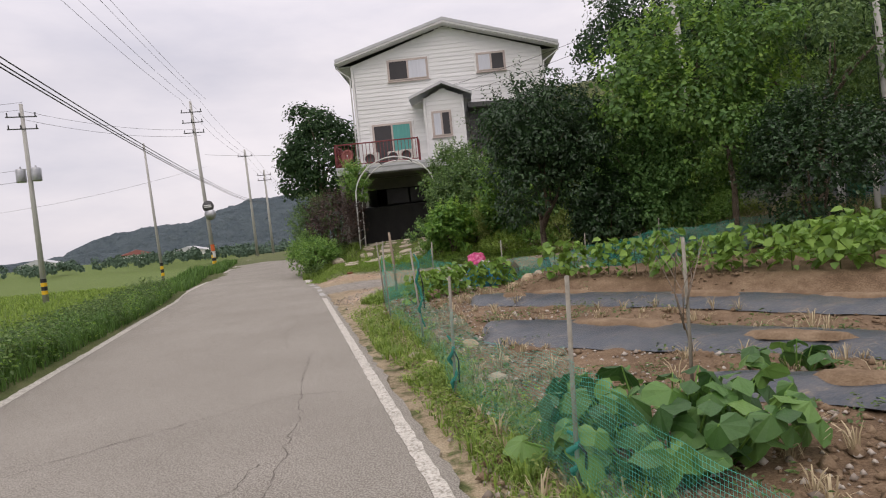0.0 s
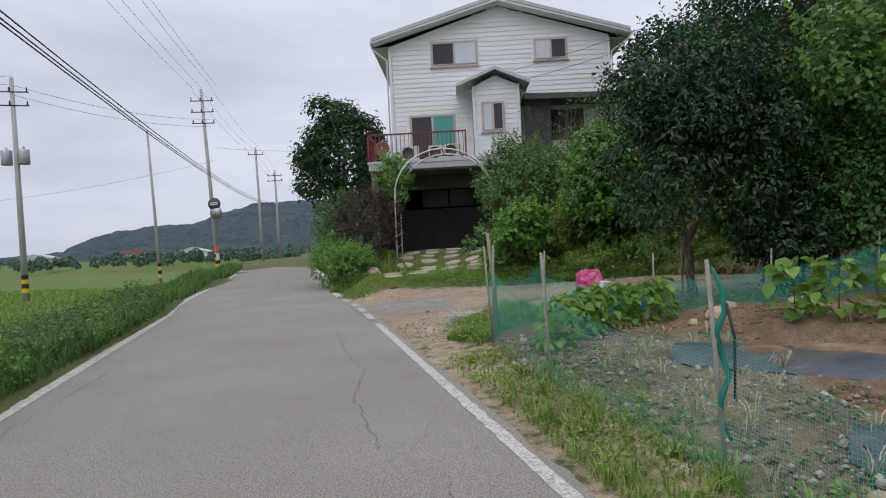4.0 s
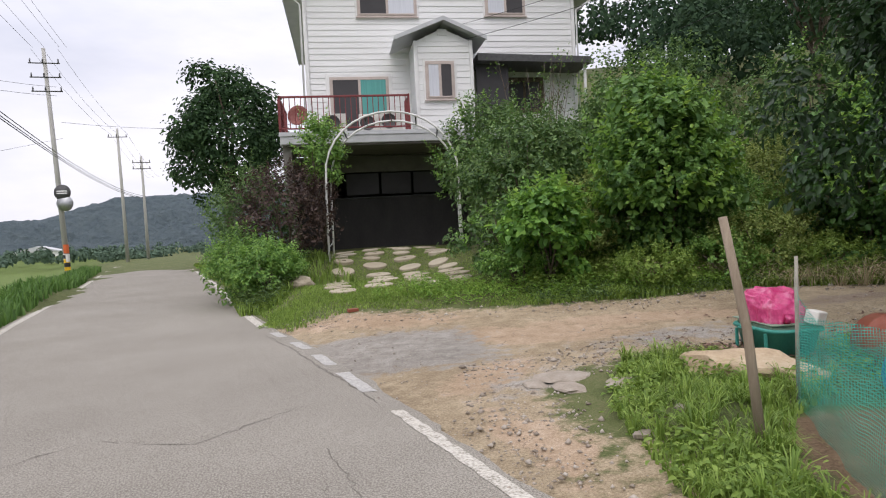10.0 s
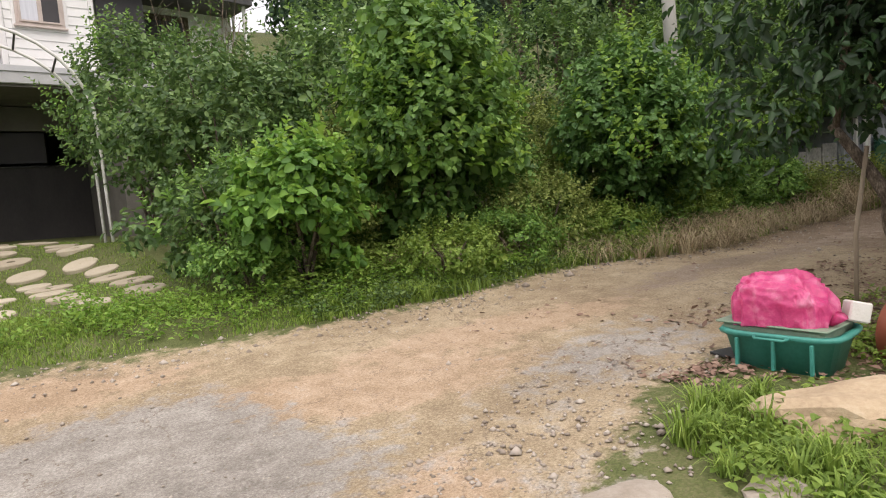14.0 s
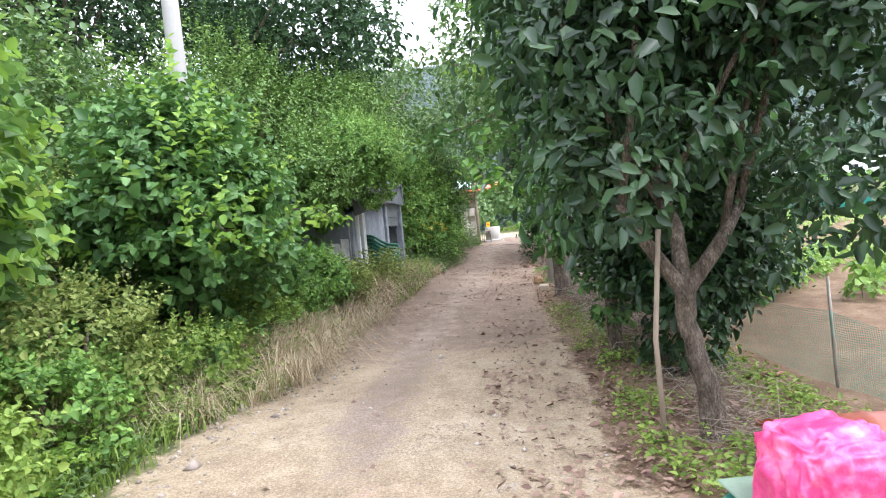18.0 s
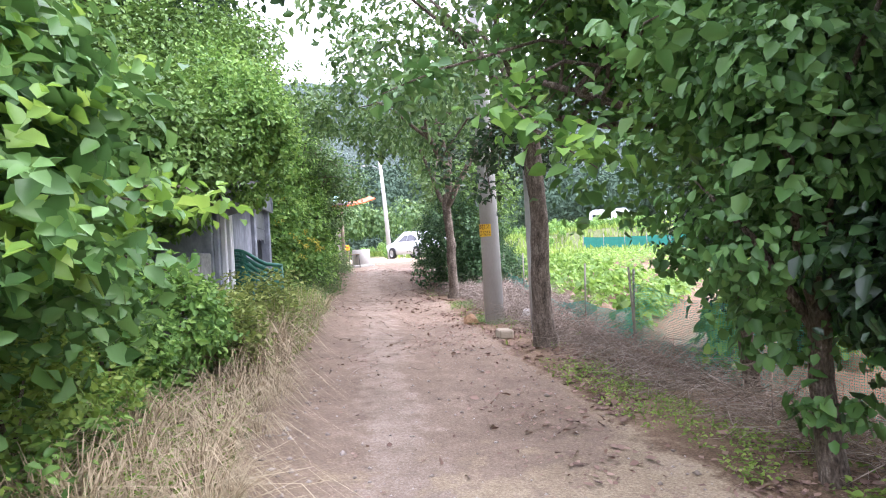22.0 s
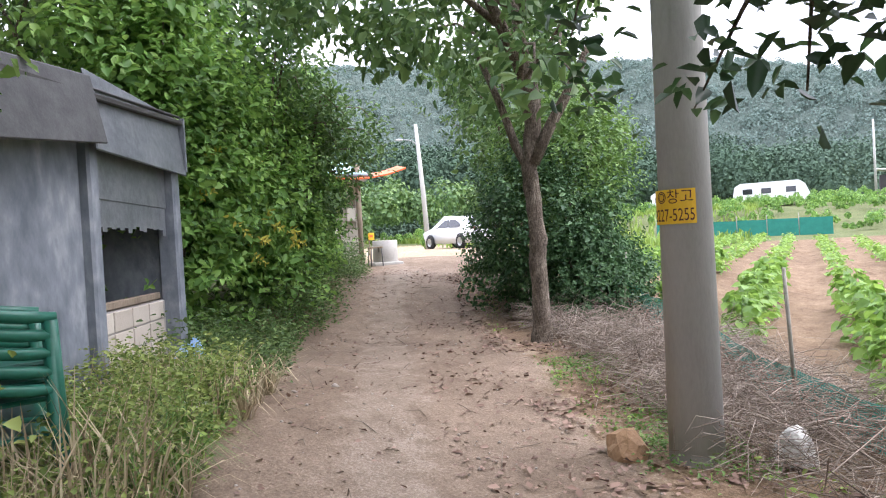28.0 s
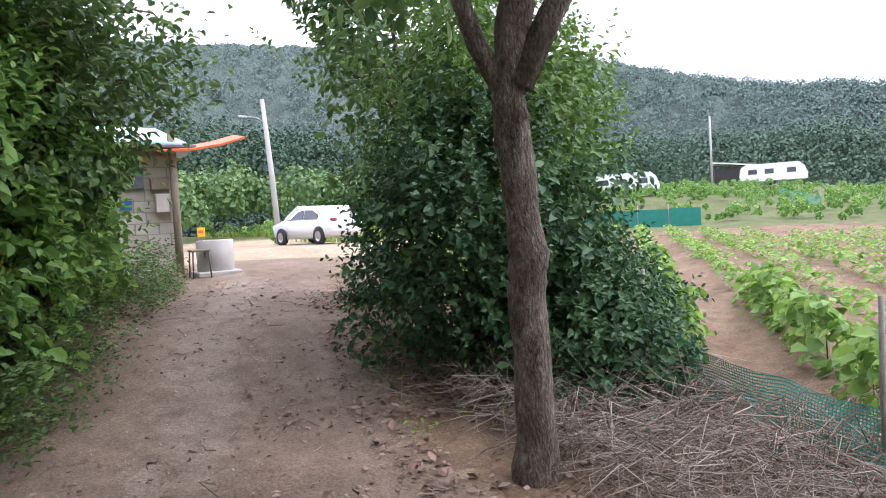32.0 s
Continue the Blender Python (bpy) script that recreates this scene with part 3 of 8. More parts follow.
def shoots(name, center, radii, n, size, length, mat, seed, up=0.7, width=0.6, floor=None):
    """Leafy shoots that stand out of a crown, leaves spiralling round each."""
    r = np.random.default_rng(seed + 900)
    d = unit(r.normal(0, 1, (n * 3, 3)))
    d = d[d[:, 2] > -0.35][:n]
    n, per = len(d), 11
    base = np.array(center) + d * np.array(radii) * r.uniform(0.66, 1.02, (n, 1))
    way = unit(d * 0.6 + np.array([0, 0, up]) + r.normal(0, 0.28, (n, 3)))
    ln = length * r.uniform(0.45, 1.25, (n, 1, 1))
    t = np.linspace(0.1, 1, per)[None, :, None]
    pos = base[:, None, :] + way[:, None, :] * ln * t
    a = unit(np.cross(way, r.normal(0, 1, (n, 3))))
    b = np.cross(way, a)
    th = (np.arange(per)[None, :] * 2.4 + r.uniform(0, 6.28, (n, 1)))[..., None]
    out = np.cos(th) * a[:, None, :] + np.sin(th) * b[:, None, :] + way[:, None, :] * (0.15 + 0.75 * t) + r.normal(0, .18, (n, per, 3))
    nrm = np.broadcast_to(way[:, None, :] * 0.7 + np.array([0, 0, 0.5]), out.shape)
    sz = np.broadcast_to(size * (1.12 - 0.55 * t), (n, per, 1)) * r.uniform(.75, 1.15, (n, per, 1))
    pos, out, nrm, sz = pos.reshape(-1, 3), out.reshape(-1, 3), nrm.reshape(-1, 3), sz.reshape(-1)
    if floor is not None:
        ok = pos[:, 2] > floor
        pos, out, nrm, sz = pos[ok], out[ok], nrm[ok], sz[ok]
    return leaf_mesh(name, pos, out, sz, mat, width=width, rand=r, normal=nrm)


def branchy(parent, trunk_pts, trunk_r, tips, seed, mat=None, limb_from=0.55, name="limb", forks=()):
    """A tapered trunk and limbs that reach to the tips."""
    r = random.Random(seed)
    mat = mat or M_BARK
    rings, radii = [], []
    for i in range(len(trunk_pts) - 1):
        for j in range(5):
            f = j / 5
            rings.append(Vector(trunk_pts[i]).lerp(Vector(trunk_pts[i + 1]), f) + Vector((r.uniform(-.008, .008), r.uniform(-.008, .008), 0)))
            radii.append((trunk_r[i] * (1 - f) + trunk_r[i + 1] * f) * r.uniform(.96, 1.05))
    bole = tube(rings + [Vector(trunk_pts[-1])], radii + [trunk_r[-1]], mat, 18, "trunk")
    for q in bole.vertices:
        q.co += Vector((q.co.x - .0, q.co.y, 0)) * .10 * noise.noise(Vector((q.co.x * 14, q.co.y * 14, q.co.z * 4 + seed)))
    part("trunk", bole, parent)
    top = Vector(trunk_pts[-1])
    lo = Vector(trunk_pts[max(0, len(trunk_pts) - 2)])
    for e in [Vector(k) for k in forks]:
        m = top.lerp(e, .5) + Vector((r.uniform(-.06, .06), r.uniform(-.06, .06), r.uniform(-.08, .02)))
        part("fork", tube([top.lerp(lo, .25), top, m, e], [trunk_r[-1] * .8, trunk_r[-1] * .8, trunk_r[-1] * .66, trunk_r[-1] * .5], mat, 10, "fork"), parent)
    for t in tips:
        e = Vector(t)
        s = lo.lerp(top, r.uniform(limb_from, 1.0))
        if forks:
            f = min((Vector(k) for k in forks), key=lambda q: (q - e).length)
            s = top.lerp(f, r.uniform(.6, .98))
        mid = s.lerp(e, 0.5) + Vector((r.uniform(-.15, .15), r.uniform(-.15, .15), r.uniform(0, .2))) * (e - s).length
        pts = [s, s.lerp(mid, .5) + Vector((r.uniform(-.04, .04), r.uniform(-.04, .04), 0)), mid, mid.lerp(e, .55), e]
        r0 = trunk_r[-1] * (r.uniform(.28, .45) if forks else r.uniform(.5, .75))
        part(name, tube(pts, [r0, r0 * .8, r0 * .55, r0 * .33, r0 * .12], mat, 7, name), parent)


def blades(name, xy, z, height, mat, seed, width=0.012, lean=0.45):
    """Grass: bent two-quad blades."""
    r = np.random.default_rng(seed)
    n = len(xy)
    h = (height * r.uniform(0.5, 1.15, n))[:, None]
    base = np.column_stack([xy, z - 0.01])
    a = r.uniform(0, 2 * np.pi, n)
    d = np.column_stack([np.cos(a), np.sin(a), np.zeros(n)])
    s = np.column_stack([-np.sin(a), np.cos(a), np.zeros(n)]) * (width * r.uniform(.6, 1.4, n))[:, None]
    k = lean * r.uniform(0.2, 1.4, n)[:, None]
    up = np.array([[0, 0, 1.0]])
    m1 = base + up * h * 0.55 + d * h * k * 0.25
    tip = base + up * h * (1 - 0.35 * k) + d * h * k
    verts = np.stack([base - s, base + s, m1 + s * .8, m1 - s * .8, tip + s * .12, tip - s * .12], axis=1).reshape(-1, 3)
    i = np.arange(n)[:, None] * 6
    quads = np.concatenate([i + np.array([[0, 1, 2, 3]]), i + np.array([[3, 2, 4, 5]])], axis=1).reshape(-1, 4)
    return quad_mesh(name, verts, quads, mat)


# ---- the lie of the land ----
CTRL = [(0, -20, -.44), (0.5, 0, -.44), (0.2, 6.4, -.44), (-3.5, 18.5, -.46), (-4.3, 21.0, -.45), (-2.7, 20.5, -.42), (0.3, 18.6, -.3), (3.5, 18.4, -.28), (1.785, 17.5, -.42), (5.9, 18.2, -.1),
        (5.3, 21.2, -.08), (11.2, 17.7, .14), (12.9, 16.9, .13), (16, 16.4, .33), (15, 20.6, .5), (22.7, 17.8, .95), (27.7, 15, 1.15), (38, 10.9, 1.2),
        (-4.1, 29.0, 0.0), (-2.4, 29.0, .1), (-4.3, 31.3, .6), (-0.6, 30.3, .7), (-2.4, 33, .75), (-2.4, 40, .75), (3, 30, .9), (8, 27, .8), (-10, 30, -.5), (-12, 45, -.5), (-22, 60, -.3),
        (6, 8, -.4), (14, 6, -.2), (25, 8, .5), (40, -10, .6), (70, 10, 1.5), (-30, 110, -.4), (4, 13, -.3), (9, 14, -.1), (55, -18, 2.4), (70, -45, 3.0), (90, 20, 2.0), (12, -30, -.2), (60, 60, 2), (-40, -30, -.44), (0, -80, -.4)]


def road_right(y):
    return 1.42 - 0.2665 * y - 0.25 * np.clip((y - 22) / 3, 0, 1) * np.clip((40 - y) / 12, 0, 1)


def road_left(y):
    return road_right(y) - 4.5 - 0.02 * np.clip(y, 0, 60)


def step(a, b, x):
    t = np.clip((x - a) / (b - a), 0, 1)
    return t * t * (3 - 2 * t)


def ground_arr(x, y):
    x, y = np.asarray(x, dtype=float), np.asarray(y, dtype=float)
    a, b = np.zeros_like(x), np.zeros_like(x)
    for cx, cy, cz in CTRL:
        w = 1.0 / ((x - cx) ** 2 + (y - cy) ** 2 + 0.6) ** 1.6
        a += w * cz
        b += w
    z = a / b
    off = road_left(y) - 0.9 - x
    z = z - step(0, 3.2, off) * 1.35 * step(-60, -40, -np.abs(y - 30) + 60)
    on = step(-0.6, 0.2, x - road_left(y)) * step(-1.5, 0.0, -(x - road_right(y))) * step(-20, 10, 60 - y)
    z = z * (1 - on) + on * (-0.45)
    nn = 0.60 * x + 0.80 * y
    z = z + 0.28 * step(11.55, 12.1, nn) * step(-15.0, -14.0, -nn) * step(1.2, 2.4, x) * step(-12, -9, -x)
    z = z + .022 * np.clip(np.hypot(x - 15, y - 15) - 28, 0, 70) * step(22, 30, x) * step(0, 8, -y)
    bank = 26.8 - 0.19 * (x - 3)
    z = z + step(1.5, 7, x) * np.maximum(0, y - bank) * 0.36 * step(-90, -60, -y)
    return z


def gz(x, y):
    return float(ground_arr(np.array([x]), np.array([y]))[0])


def poly_sd(x, y, poly):
    """Distance to an outline in plan, positive inside."""
    best = np.full(x.shape, 1e9)
    inside = np.zeros(x.shape, dtype=bool)
    n = len(poly)
    for i in range(n):
        ax, ay = poly[i]
        bx, by = poly[(i + 1) % n]
        dx, dy = bx - ax, by - ay
        t = np.clip(((x - ax) * dx + (y - ay) * dy) / max(dx * dx + dy * dy, 1e-9), 0, 1)
        best = np.minimum(best, np.hypot(x - ax - t * dx, y - ay - t * dy))
        if ay != by:
            hit = ((ay > y) != (by > y)) & (x < (bx - ax) * (y - ay) / (by - ay) + ax)
            inside ^= hit
    return np.where(inside, best, -best)


LANE_N = [(-5.6, 24.6), (-3.6, 24.3), (-2.1, 23.8), (-0.6, 23.35), (1.309, 22.9), (3.6, 22.75), (5.3, 22.1), (7.9, 21.55), (9.7, 21.1), (11.6, 20.5), (13.2, 19.95), (15.1, 19.5), (18.2, 18.95), (21.5, 17.8), (25.2, 17.0)]
LANE_S = [(24.7, 14.3), (22.4, 15.2), (18.2, 16.3), (15.5, 16.8), (14.4, 17.1), (12.5, 17.45), (9.7, 18.2), (8.3, 18.35), (5.7, 18.75), (4.1, 18.95), (2.591, 19.4), (1.03, 19.35), (0, 19.5), (-0.8, 19.2), (-1.9, 18.9), (-2.1, 17.4), (-2.5, 16.0), (-3, 15.0)]
YARD = LANE_N + [(30.7, 17.5), (60.7, 14), (60, 2), (34, 5), (27, 11.5)] + LANE_S + [(-3.6, 18), (-4.3, 20.5), (-5.2, 23.2)]
FIELD = [(1.6, -12), (1.35, 0), (1.15, 4.4), (0.25, 6.4), (-0.2, 9.8), (-1.05, 11.6), (-1.35, 13.8), (-1.35, 14.8), (-0.9, 16.6), (1.785, 16.9), (4.7, 16.8), (8.7, 16.3), (12.7, 15.4), (15.2, 14.6), (18.7, 13.6), (24, 11.5), (36, -6), (30, -14), (10, -14)]


# ---- ground, road ----
def axis(lo, hi, stepsize, far):
    core = np.arange(lo, hi + 1e-6, stepsize)
    out = stepsize * 1.25 ** np.arange(1, 60)
    out = np.cumsum(out)
    out = out[out < far]
    return np.concatenate([lo - out[::-1], core, hi + out])


def build_ground():
    xs, ys = axis(-12, 30, 0.24, 900), axis(-5, 36, 0.24, 900)
    gx, gy = np.meshgrid(xs, ys)
    x, y = gx.ravel(), gy.ravel()
    z = ground_arr(x, y)
    r = np.random.default_rng(3)
    soil = poly_sd(x, y, FIELD)
    rowy = np.cos(((x - .7) * 0.731 + y * 0.682 - 20.4) * 2 * np.pi / 1.25)
    second = step(8, 11, x)
    z = z + np.where(soil > 0.3, 0.055 * rowy * second + r.normal(0, 0.014, x.shape), r.normal(0, 0.004, x.shape))
    far = np.hypot(x - 5, y - 15)
    nz = np.array([noise.noise(Vector((a * .35, b * .35, 0))) for a, b in zip(x, y)])
    z = z + nz * 0.02 * (far < 60)
    road = step(-0.5, 0.05, x - road_left(y)) * step(-0.5, 0.05, road_right(y) + 0.3 - x)
    z = z - 0.03 * road
    nx, ny = len(xs), len(ys)
    i = np.arange(nx * ny).reshape(ny, nx)
    quads = np.stack([i[:-1, :-1], i[:-1, 1:], i[1:, 1:], i[1:, :-1]], axis=-1).reshape(-1, 4)
    me = quad_mesh("ground", np.column_stack([x, y, z]), quads, M_GROUND, True)
    lane = poly_sd(x, y, YARD)
    apron = step(-0.55, -0.2, -(x - road_right(y))) * step(-0.2, 0.1, x - road_right(y) + .1)
    dirt = np.clip(0.5 + lane / 0.7, 0, 1)
    verge = np.clip(0.5 + (0.75 - np.abs(x - road_right(y) - 0.55)) / 0.8, 0, 1) * (y < 20) * 0.62
    dirt = np.maximum(dirt, verge)
    rust = np.maximum.reduce([np.exp(-(((x - a) * math.cos(t) + (y - b) * math.sin(t)) / u) ** 2 - ((-(x - a) * math.sin(t) + (y - b) * math.cos(t)) / v) ** 2)
                              for a, b, t, u, v in ((-1.6, 21.6, -.5, 2.4, .7), (-3.4, 23.6, -.3, 1.8, .45), (-2.3, 19.3, .9, 1.0, .5), (0.6, 21.6, -.3, 2.0, .5), (-2.4, 17.0, 1.8, 1.2, .3))]) * (lane > -.2)
    grey = np.exp(-((x + 3.3) / 1.5) ** 4 - ((y - 21.4) / 1.5) ** 4) * 0.95 + np.exp(-((x + 1.9) / 1.1) ** 2 - ((y - 18.7) / .8) ** 2) * 0.55 + np.exp(-((x - .6) / 2.0) ** 2 - ((y - 20.2) / .8) ** 2) * 0.66
    mid = np.interp(x, [-2, 3.7, 8.7, 12.7, 17.7, 24.7], [21.2, 20.9, 19.85, 18.75, 17.6, 15.6])
    track = np.exp(-((y - mid - .25) / 0.42) ** 2) * step(1, 4, x) * 0.78 + np.exp(-((y - mid + 1.2) / 0.3) ** 2) * step(3, 6, x) * .2
    paddy = step(2.2, 3.6, road_left(y) - 0.9 - x) * 0.98
    for name, val in (("dirt", dirt), ("soil", np.maximum.reduce([np.clip(0.5 + soil / 0.5, 0, 1), step(.9, 1.8, x) * step(-26, -24, -x) * (y < mid) * (soil > -4) * .8, step(8.5, 10.5, x) * step(-26, -24, -x) * (lane > -1.6) * (lane < .1) * .8])), ("lane_dirt", np.clip(.5 + lane / .5, 0, 1) * step(3.5, 9.5, x) * step(-34, -26, -x)), ("rust", rust), ("grey", grey * (lane > -.3)), ("track", track), ("paddy", paddy), ("cracked", np.clip((lane + .2) * 2, 0, 1) * np.interp(x, [-6, 6, 11], [1, .8, .25]))):
        at = me.attributes.new(name, "FLOAT", "POINT")
        at.data.foreach_set("value", val.astype(np.float32))
    return tagged(new("ground", me), "earth, grass, field soil and dirt lane", "ground", kind="structure")


build_ground()


def strip(name, xs0, xs1, ys, mat, lift, thick=0.0):
    """A sheet across the road between two edges."""
    rows, n = [], len(ys)
    for k in range(5):
        f = k / 4
        x = xs0 * (1 - f) + xs1 * f
        rows.append(np.column_stack([x, ys, np.full(n, -0.45) + 0.03 * (1 - (2 * f - 1) ** 2) * 0 + lift]))
    v = np.concatenate(rows)
    i = np.arange(5 * n).reshape(5, n)
    q = np.stack([i[:-1, :-1], i[1:, :-1], i[1:, 1:], i[:-1, 1:]], axis=-1).reshape(-1, 4)
    return quad_mesh(name, v, q, mat)


def build_road():
    ys = np.concatenate([np.arange(-30, 26, 0.15), np.arange(26, 75, 1.0)])
    r = np.random.default_rng(5)
    wob = np.array([0.07 * noise.noise(Vector((0, b * 1.3, 3))) + .05 * noise.noise(Vector((0, b * 5, 9))) for b in ys])
    road = tagged(new("road", strip("road", road_left(ys) - 0.18, road_right(ys) + 0.15 + wob, ys, M_ASPHALT, 0.012)), "worn grey asphalt country road", "road", kind="structure")

    def line(name, off, y0, y1, mat, w, left=False):
        yy = np.arange(y0, y1, 0.12 if y1 < 40 else .5)
        e = (road_left(yy) if left else road_right(yy)) + off
        ra = np.array([0.03 * noise.noise(Vector((off * 9, b * 8, 1))) for b in yy])
        rb = np.array([0.03 * noise.noise(Vector((off * 9, b * 8, 5))) for b in yy])
        return part(name, strip(name, e - w / 2 + ra, e + w / 2 + rb, yy, mat, 0.017), road, "worn white edge line")

    line("edge_line", 0, -20, 18.35, M_LINE, 0.125)
    for a, b in ((19.1, 20.2), (20.7, 21.6), (22.1, 22.9), (23.5, 24.2)):
        line("edge_line", 0.0, a, b, M_LINE_OLD, 0.16)
    line("edge_line", 0, 24.9, 70, M_LINE, 0.18)
    line("edge_line", 0, -20, 70, M_LINE, 0.17, True)

    def crack(pts, w, seed):
        rr = random.Random(seed)
        fine = []
        for (ax, ay), (bx, by) in zip(pts[:-1], pts[1:]):
            k = max(2, int(math.hypot(bx - ax, by - ay) / 0.09))
            fine += [(ax + (bx - ax) * i / k + rr.gauss(0, .018), ay + (by - ay) * i / k + rr.gauss(0, .018)) for i in range(k)]
        v, f = [], []
        for i, (x, y) in enumerate(fine):
            j = min(i + 1, len(fine) - 1)
            dx, dy = fine[j][0] - fine[j - 1][0], fine[j][1] - fine[j - 1][1]
            l = math.hypot(dx, dy) or 1
            h = w * rr.uniform(.12, .6)
            v += [(x - dy / l * h, y + dx / l * h, -0.4345), (x + dy / l * h, y - dx / l * h, -0.4345)]
            if i:
                f.append((2 * i - 2, 2 * i - 1, 2 * i + 1, 2 * i))
        part("crack", mesh_data("crack", v, f, M_CRACK), road)

    crack([(-.75, 2.0), (-.95, 3.6), (-1.0, 5.0), (-1.2, 6.5), (-1.6, 8.2), (-1.9, 10)], .011, 1)
    crack([(-.5, 3.9), (-.95, 3.7), (-1.3, 4.3), (-1.2, 5.4)], .009, 2)
    crack([(-4.6, 5.2), (-3.4, 5.5), (-2.4, 6.6), (-1.5, 7.4), (-.7, 7.3)], .010, 3)
    crack([(-5.2, 8.6), (-4.0, 8.9), (-3.0, 8.2), (-2.1, 9.2)], .009, 4)
    crack([(-2.4, 10.5), (-2.9, 12.2), (-3.0, 13.6), (-3.6, 15.4), (-4.1, 17.5)], .011, 5)
    crack([(-6.5, 13.2), (-5.2, 14.4), (-4.2, 14.2), (-2.9, 15.2)], .010, 6)
    crack([(-7.2, 17), (-6.1, 18.2), (-5.2, 17.8), (-4.3, 18.8)], .010, 7)
    crack([(-6.0, 11.2), (-6.6, 14), (-7.3, 16.6), (-8.2, 20)], .009, 8)
    crack([(-3.4, 3.2), (-2.6, 2.9), (-1.6, 3.3)], .009, 9)
    crack([(-3.6, 18.6), (-3.9, 19.6), (-4.35, 21.0), (-4.7, 22.2), (-5.3, 23.9)], .022, 10)
    rr = random.Random(12)
    for k in range(60):
        y = rr.uniform(1.5, 22)
        x = float(road_left(y)) + rr.uniform(.4, 4.5)
        a = rr.choice((1.3, 1.6, 1.9, .2, 2.9)) + rr.uniform(-.4, .4)
        pts = [(x, y)]
        for j in range(rr.randint(3, 7)):
            a += rr.uniform(-.55, .55)
            x, y = x + .55 * math.cos(a), y + .55 * math.sin(a)
            if not (float(road_left(y)) + .1 < x < float(road_right(y)) - .12):
                break
            pts.append((x, y))
        if len(pts) > 2:
            crack(pts, rr.uniform(.002, .0045), 30 + k)
    return road


build_road()


# ---- house ----
def window(parent, x0, x1, z0, z1, y, panes, m_frame=None, name="window"):
    """A sliding window on a wall at y, facing the road: casing, frame, mullion, panes, sill."""
    f = m_frame or M_WINFRAME
    w = part(name, box(x0, y - .05, z0, x1, y - .012, z1, f, .008, "casing"), parent)
    n = len(panes)
    t = 0.075
    step_x = (x1 - x0 - 2 * t) / n
    for i, m in enumerate(panes):
        a = x0 + t + i * step_x
        part("pane", box(a + .04, y - .066, z0 + t + .04, a + step_x - .04, y - .052, z1 - t - .04, m, 0, "pane"), w)
        for nm, c in (("sash", (a, y - .085, z0 + t, a + .05, y - .052, z1 - t)), ("sash", (a + step_x - .05, y - .085, z0 + t, a + step_x, y - .052, z1 - t)),
                      ("sash", (a + .05, y - .083, z0 + t, a + step_x - .05, y - .053, z0 + t + .05)), ("sash", (a + .05, y - .083, z1 - t - .05, a + step_x - .05, y - .053, z1 - t))):
            part(nm, box(*c, f, .006, nm), w)
    part("window_sill", box(x0 - .05, y - .11, z0 - .05, x1 + .05, y - .012, z0 - .003, f, .008, "sill"), w)
    return w


def siding(parent, x0, x1, z0, z1, y, holes, gable=None, course=0.235):
    """Lapped boards across a wall facing the road, stopped at openings and under the gable."""
    z, k = z0, 0
    while z < z1 - .02:
        zt = min(z + course, z1)
        a, b = x0, x1
        if gable:
            apex_x, apex_z, half, eave_z = gable
            f = (apex_z - zt) / (apex_z - eave_z) if zt > eave_z else 1
            a, b = max(x0, apex_x - half * f), min(x1, apex_x + half * f)
        cuts = sorted((h0, h1) for h0, h1, hz0, hz1 in holes if hz0 < zt - .03 and hz1 > z + .03)
        spans, at = [], a
        for h0, h1 in cuts:
            spans.append((at, h0))
            at = h1
        spans.append((at, b))
        for s0, s1 in spans:
            if s1 - s0 > .05:
                me = mesh_data("board", [(s0, y - .032, z), (s1, y - .032, z), (s1, y - .010, zt), (s0, y - .010, zt), (s0, y, z), (s1, y, z), (s1, y, zt), (s0, y, zt)],
                               [(0, 1, 2, 3), (4, 7, 6, 5), (0, 4, 5, 1), (3, 2, 6, 7), (0, 3, 7, 4), (1, 5, 6, 2)], M_SIDING)
                part("board", me, parent)
        z, k = zt, k + 1


